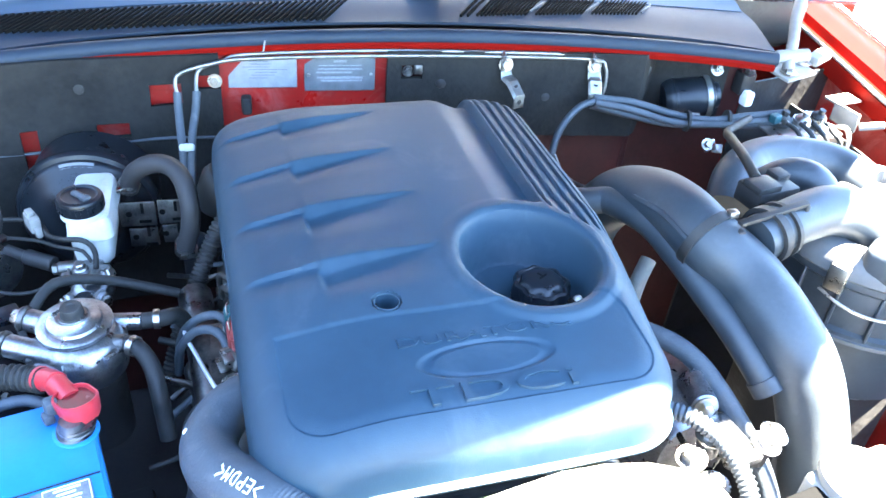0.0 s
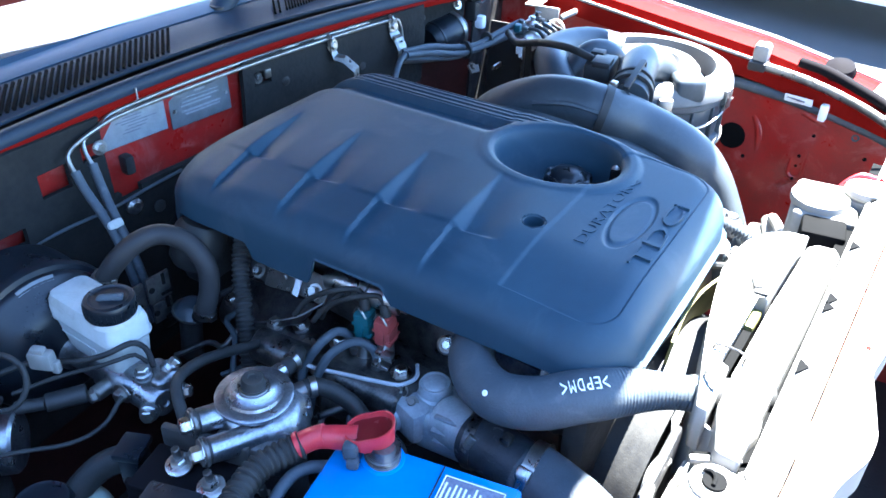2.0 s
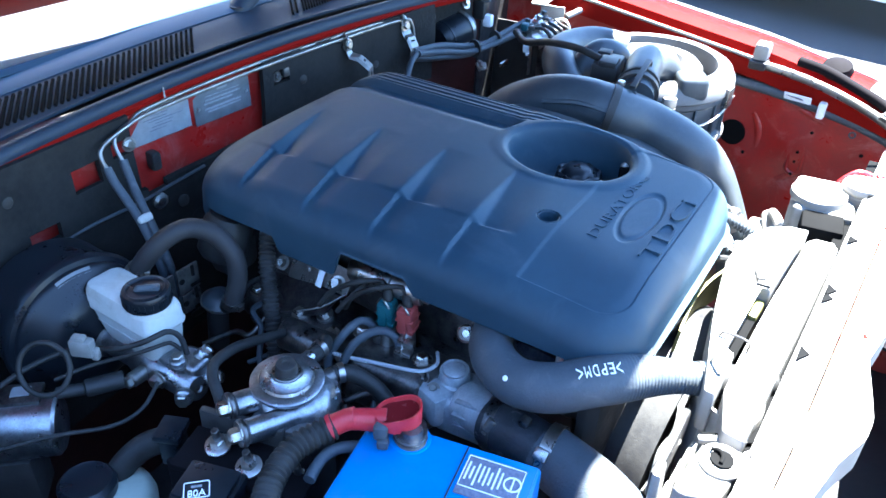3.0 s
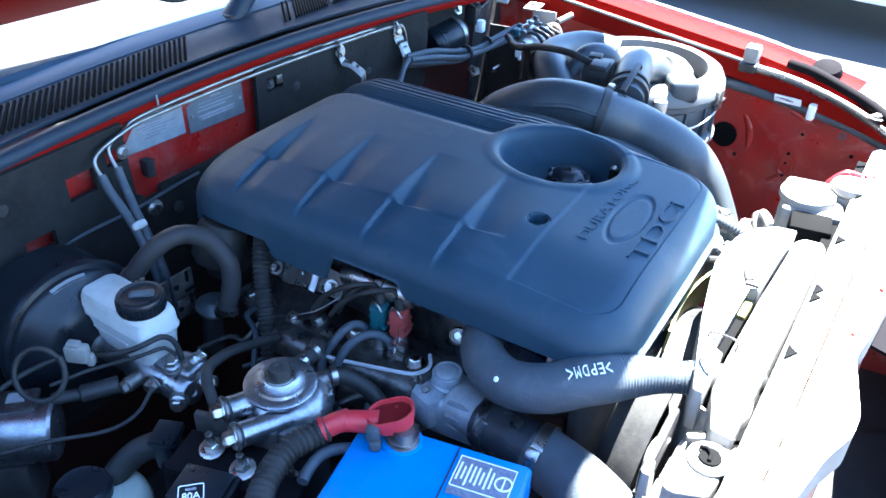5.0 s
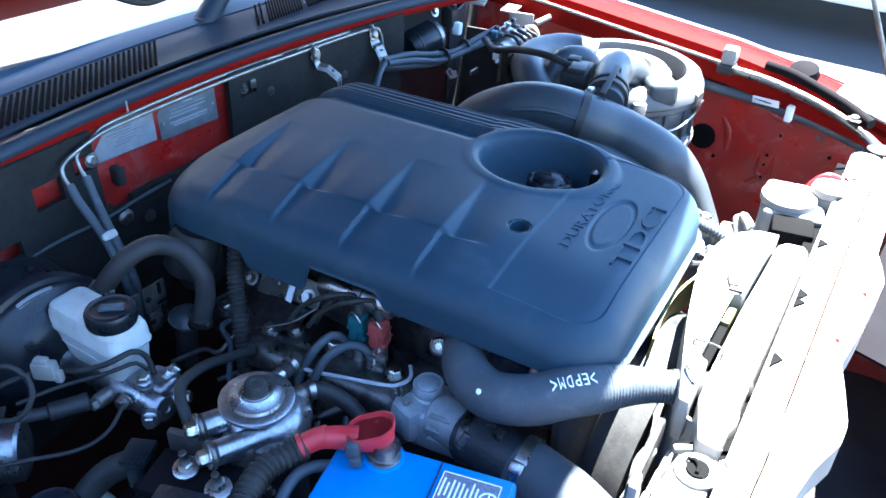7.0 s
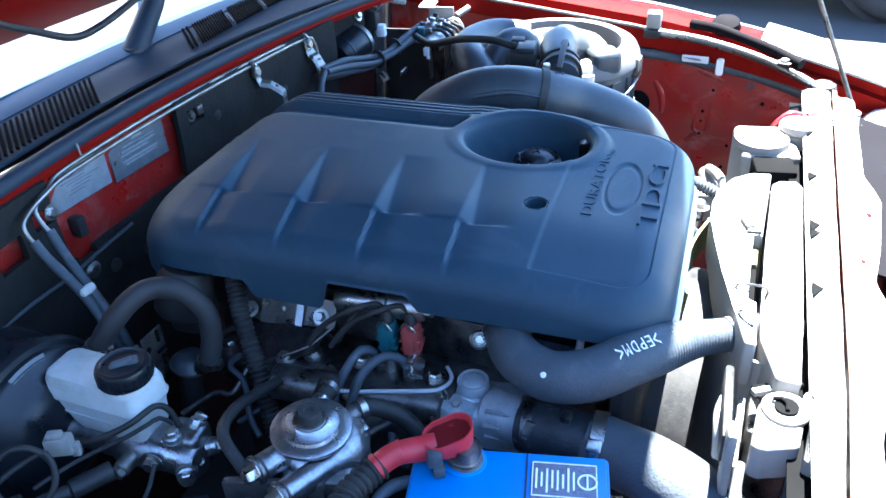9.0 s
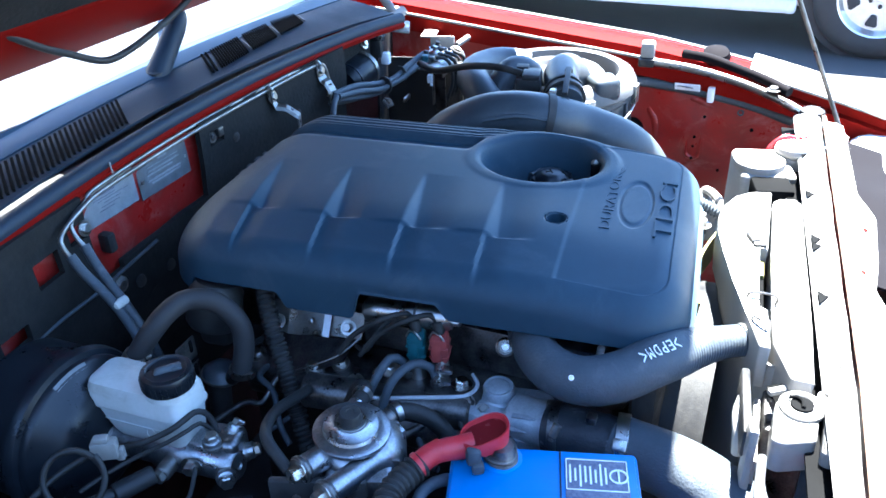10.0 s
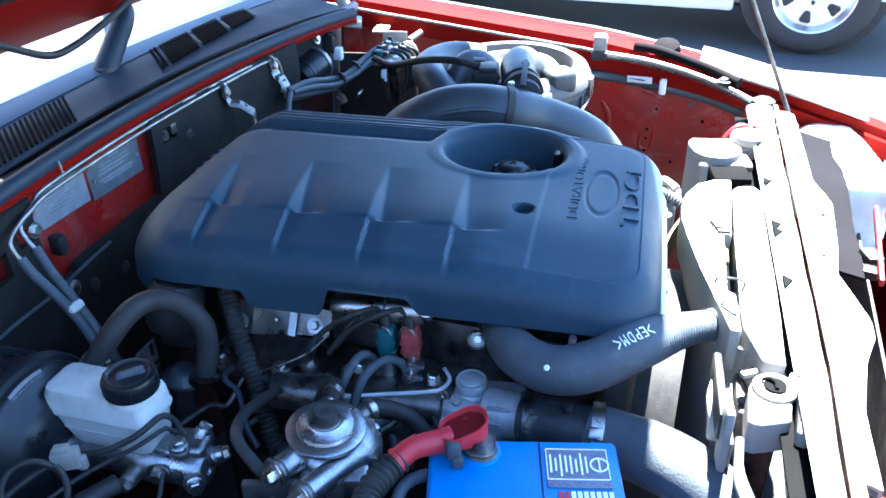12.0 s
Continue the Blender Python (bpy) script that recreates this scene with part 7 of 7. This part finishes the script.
# Pale shapes added for a bright sunlit area beside the intake pipe.
solid("sunlit_block", add(box((0.575, 0.445, 0.765), (0.06, 0.05, 0.05), 10, 0.008, 3), rod((0.56, 0.43, 0.79), (0.60, 0.45, 0.80), 0.010), hose([(0.53, 0.41, 0.80), (0.55, 0.42, 0.815), (0.585, 0.44, 0.812), (0.62, 0.45, 0.79)], 0.007, 10)), M_PALE, (0.57, 0.44, 0.74), "pale block and hoses standing in for a sunlit area beside the intake pipe", "pump")
solid("stop_buffer", add(rod((0.722, 0.308, 0.862), (0.722, 0.308, 0.900), 0.015), lathe([(0, 0), (0.019, 0), (0.020, 0.004), (0.0185, 0.016), (0.012, 0.020), (0, 0.020)], (0.722, 0.308, 0.896), seg=28)), M_RUBBER2, (0.722, 0.308, 0.86), "black rubber bonnet buffer on the front panel", "buffer")
solid("stay_pivot", add(rod((0.718, 0.256, 0.85), (0.712, 0.256, 0.878), 0.008), box((0.700, 0.272, 0.868), (0.06, 0.05, 0.010), 10, 0.003)), M_PALE, (0.70, 0.265, 0.85), "pivot of the bonnet stay", "pivot")
solid("red_connector", add(box((0.565, 0.318, 0.925), (0.016, 0.008, 0.008), -40, 0.002), hose([(0.56, 0.33, 0.925), (0.548, 0.345, 0.93), (0.545, 0.36, 0.915), (0.55, 0.37, 0.89)], 0.004, 8)), M_REDCAP, (0.56, 0.32, 0.91), "small red plug near the bonnet stay", "plug")
cross = thing("headlamp_panel", (0.65, 0.22, 0.60), "dark plastic trim and headlamp behind the front panel", "front trim")
part("trim", sheet(lambda u, v: Vector((0.28 + 0.42 * u, 0.250 - (0.064 - 0.012 * smooth(0.75, 0.9, u)) * v, 0.872 - 0.012 * v + 0.003 * math.sin(14 * u))), 30, 8, 0.004), M_TRIM, cross)
# White lamp and pale sheet paint the sun's glare at the wing's front.
part("lamp", box((0.80, 0.16, 0.74), (0.26, 0.12, 0.16), 12, 0.04, 4), M_PAPER, cross, "clear headlamp with the sun's glare put into a white colour")
part("lamp_top", sheet(lambda u, v: Vector((0.925 + 0.20 * u - 0.30 * max(0, 0.42 - (0.12 + 0.30 * v)) ** 1.5, 0.12 + 0.30 * v, wing_edge(0.12 + 0.30 * v) + 0.030 - 0.02 * u * u)), 12, 12, 0.004), M_PALE, cross, "headlamp top with the sun's white glare put into its colour")
part("grille_bar", box((0.30, 0.075, 0.79), (0.90, 0.03, 0.05), 0, 0.01), M_PALE, cross)
part("grille_slat", add(box((0.36, 0.165, 0.868), (0.20, 0.006, 0.010), -4, 0.002), box((0.36, 0.150, 0.866), (0.20, 0.006, 0.010), -4, 0.002)), M_REDBAY, cross)
part("bumper", sheet(lambda u, v: Vector((-0.65 + 1.75 * u, 0.02 + 0.16 * (2 * u - 1) ** 4 - 0.05 * math.sin(math.pi * v), 0.70 - 0.35 * v)), 30, 10, 0.004), M_RED, cross, "red front bumper")
part("cable", hose([(0.36, 0.20, 0.852), (0.345, 0.18, 0.856), (0.325, 0.165, 0.856), (0.31, 0.17, 0.85)], 0.006, 8), M_RUBBER2, cross)
part("clip", add(box((0.33, 0.175, 0.862), (0.03, 0.02, 0.014), 20, 0.003), box((0.30, 0.178, 0.858), (0.02, 0.018, 0.012), -10, 0.003)), M_PLASTIC, cross)
solid("front_valance", sheet(lambda u, v: Vector((-0.62 + 1.7 * u, 0.13 - 0.02 * v, 0.72 - 0.34 * v)), 6, 4, 0.004), M_GRIME, (0.2, 0.13, 0.38), "dark panel behind the bumper", "panel")

# ---- fittings on the right-hand inner wing ----
hosef = thing("wing_hose", (0.94, 0.58, 0.84), "grey hose clipped along the red inner wing with a pale tag", "hose")
part("hose", hose([(0.915, 0.80, 0.862), (0.935, 0.72, 0.862), (0.941, 0.62, 0.857), (0.942, 0.54, 0.852), (0.944, 0.47, 0.842), (0.955, 0.40, 0.825), (0.965, 0.33, 0.80)], 0.0095, 14), M_RUBBER, hosef)
part("tag", box((0.931, 0.527, 0.858), (0.003, 0.048, 0.016), 0, 0.001, ry=-25), M_PAPER, hosef, "white printed tag")
for k in range(3):
    part("print_bar", box((0.9288, 0.535 - 0.006 * k, 0.860 - 0.001 * k), (0.002, 0.022 - 0.004 * k, 0.0015), 0, 0, ry=-25), M_INKD, hosef)
part("clip", box((0.934, 0.482, 0.848), (0.020, 0.013, 0.030), 0, 0.003), M_PAPER, hosef, "white plastic clip")
buffer = thing("bonnet_buffer", (0.945, 0.615, 0.895), "pale square rubber buffer on the wing's edge", "buffer")
part("block", box((0.942, 0.610, 0.922), (0.030, 0.026, 0.030), 6, 0.005), M_PALE, buffer)
part("foot", box((0.936, 0.610, 0.900), (0.034, 0.030, 0.016), 6, 0.003), M_PLASTIC, buffer)


def facing_bay(bm):
    """Turns a form laid out as (height, along, out) to stand on the inner wing."""
    for v in bm.verts:
        z, y, out = v.co
        v.co = Vector((0.9565 - out, y, z))
    bmesh.ops.recalc_face_normals(bm, faces=bm.faces)
    return bm


for y, z, r in ((0.503, 0.752, 0.0030), (0.504, 0.732, 0.0025), (0.504, 0.706, 0.0030), (0.489, 0.796, 0.0030), (0.560, 0.860, 0.0030), (0.585, 0.850, 0.0030), (0.399, 0.778, 0.0035), (0.450, 0.686, 0.0030), (0.455, 0.640, 0.0035), (0.600, 0.720, 0.0035)):
    part("drilled_hole", lathe([(0, 0), (r, 0), (r, 0.0015), (0, 0.0015)], (0.9475 + 0.05 * max(0, 0.5 - y), y, z), (-1, 0, 0.05), 16), M_SLOT, car)
part("plug", ring(0.0065, 0.0035, 0.003, (0.955, 0.424, 0.810), (-1, 0, 0.1), 24), M_RUBBER, car, "grey ring plug in the inner wing")
part("pressed_oval", facing_bay(stack([(rounded(0.738, 0.5045, 0.040, 0.0185, 0.018, 8), 0.0), (rounded(0.738, 0.5045, 0.036, 0.0150, 0.0145, 8), 0.006), (rounded(0.738, 0.5045, 0.032, 0.0115, 0.0110, 8), 0.0065), (rounded(0.738, 0.5045, 0.029, 0.0090, 0.0085, 8), 0.0040)])), M_REDBAY, car, "raised oval pressing")
part("wing_opening", lathe([(0, 0), (0.022, 0), (0.025, 0.002), (0.025, 0.004), (0, 0.004)], (0.953, 0.630, 0.752), (-1, 0, 0.05), 28), M_SLOT, car, "dark round opening in the inner wing")
for pts in ([(0.60, 0.80), (0.585, 0.77), (0.583, 0.73), (0.60, 0.69)], [(0.50, 0.79), (0.485, 0.76), (0.49, 0.72), (0.53, 0.68)], [(0.52, 0.83), (0.48, 0.815), (0.44, 0.80)]):
    part("pressed_ridge", hose([(0.9615 + 0.05 * max(0, 0.5 - y), y, z) for y, z in pts], 0.0085, 12), M_REDBAY, car)
solid("wing_seal", hose([(0.948, 0.545, 0.918), (0.942, 0.50, 0.915), (0.932, 0.45, 0.905), (0.912, 0.39, 0.893), (0.88, 0.345, 0.885)], 0.009, 12), M_TRIM, (0.93, 0.45, 0.89), "black rubber seal on the front of the wing", "seal")
solid("wing_stop", lathe([(0, 0), (0.027, 0), (0.028, 0.004), (0.024, 0.016), (0.012, 0.021), (0, 0.022)], (0.985, 0.487, 0.902), (-0.3, 0, 1), 28), M_TRIM, (0.985, 0.487, 0.90), "black rubber stop on the wing's edge", "stop")
part("wing_flange", hose([(0.936, 0.60, 0.900), (0.930, 0.52, 0.895), (0.915, 0.44, 0.884), (0.885, 0.37, 0.872), (0.84, 0.32, 0.865), (0.78, 0.29, 0.87), (0.68, 0.275, 0.89)], 0.008, 10), M_STEEL, car, "bright folded flange")
part("corner_bolt", bolt((0.885, 0.372, 0.885), (0, 0, 1), 0.008, 0.006), M_STEEL, car)

# ---- parked vehicle alongside ----
other = thing("parked_car", (5.0, 1.3, 0.0), "white car parked alongside on silver alloy wheels", "car")
part("body", add(box((5.06, 1.5, 0.58), (1.72, 4.4, 0.70), 0, 0.10, 4), box((5.06, 1.8, 1.12), (1.5, 2.2, 0.55), 0, 0.18, 4, taper=0.82)), M_CARWHITE, other)
part("sill", box((4.235, 1.45, 0.24), (0.06, 2.2, 0.08), 0, 0.02, 2), M_CARWHITE, other)
part("underside", box((5.06, 1.5, 0.25), (1.5, 4.2, 0.10), 0, 0.03), M_GRIME, other)


def wheel(x, y, side):
    r, c = 0.335, (x, y, 0.335)
    ax = (side, 0, 0)
    part("arch", lathe([(0, -0.004), (r + 0.05, -0.004), (r + 0.05, 0.03), (0, 0.03)], (x + side * 0.05, y, 0.36), ax, 40), M_GRIME, other, "dark wheel arch")
    w = part("wheel", lathe([(0.205, 0.0), (0.25, -0.014), (0.30, -0.004), (0.325, 0.02), (r, 0.06), (r, 0.14), (0.325, 0.18), (0.30, 0.20), (0.205, 0.20), (0.205, 0.0)], c, ax, 56, caps=False), M_TYRE, other, "black tyre on an alloy rim")
    rim = part("rim", lathe([(0.0, 0.04), (0.06, 0.035), (0.185, 0.045), (0.200, 0.025), (0.205, 0.000), (0.214, -0.004), (0.218, 0.006), (0.205, 0.09)], c, ax, 48, caps=False), M_ALLOY, w, "silver alloy rim")
    for k in range(6):
        a = 2 * math.pi * (k + 0.15) / 6 - 0.5 * math.pi
        cy, cz = y + 0.140 * math.cos(a), 0.335 + 0.140 * math.sin(a)
        m = Matrix.Translation((x + side * 0.038, cy, cz)) @ Matrix(((0, 0, side), (math.cos(a), -math.sin(a), 0), (math.sin(a), math.cos(a), 0))).to_4x4()
        part("opening", prism([(-0.032, -0.014), (0.016, -0.030), (0.026, -0.022), (0.026, 0.022), (0.016, 0.030), (-0.032, 0.014), (-0.036, 0.0)], -0.012, 0.004, 0.002, m), M_GRIME, w)
    part("hub", lathe([(0, -0.006), (0.030, -0.006), (0.036, 0.01), (0.04, 0.04)], (x + side * 0.01, y, 0.335), ax, 28), M_ALLOY, w)
    for k in range(6):
        a = 2 * math.pi * (k + 0.5) / 6
        part("nut", rod((x + side * 0.02, y + 0.058 * math.cos(a), 0.335 + 0.058 * math.sin(a)), (x + side * 0.05, y + 0.058 * math.cos(a), 0.335 + 0.058 * math.sin(a)), 0.010), M_GRIME, w)


for y in (-0.05, 2.65):
    wheel(4.16, y, 1)
    wheel(5.96, y, -1)
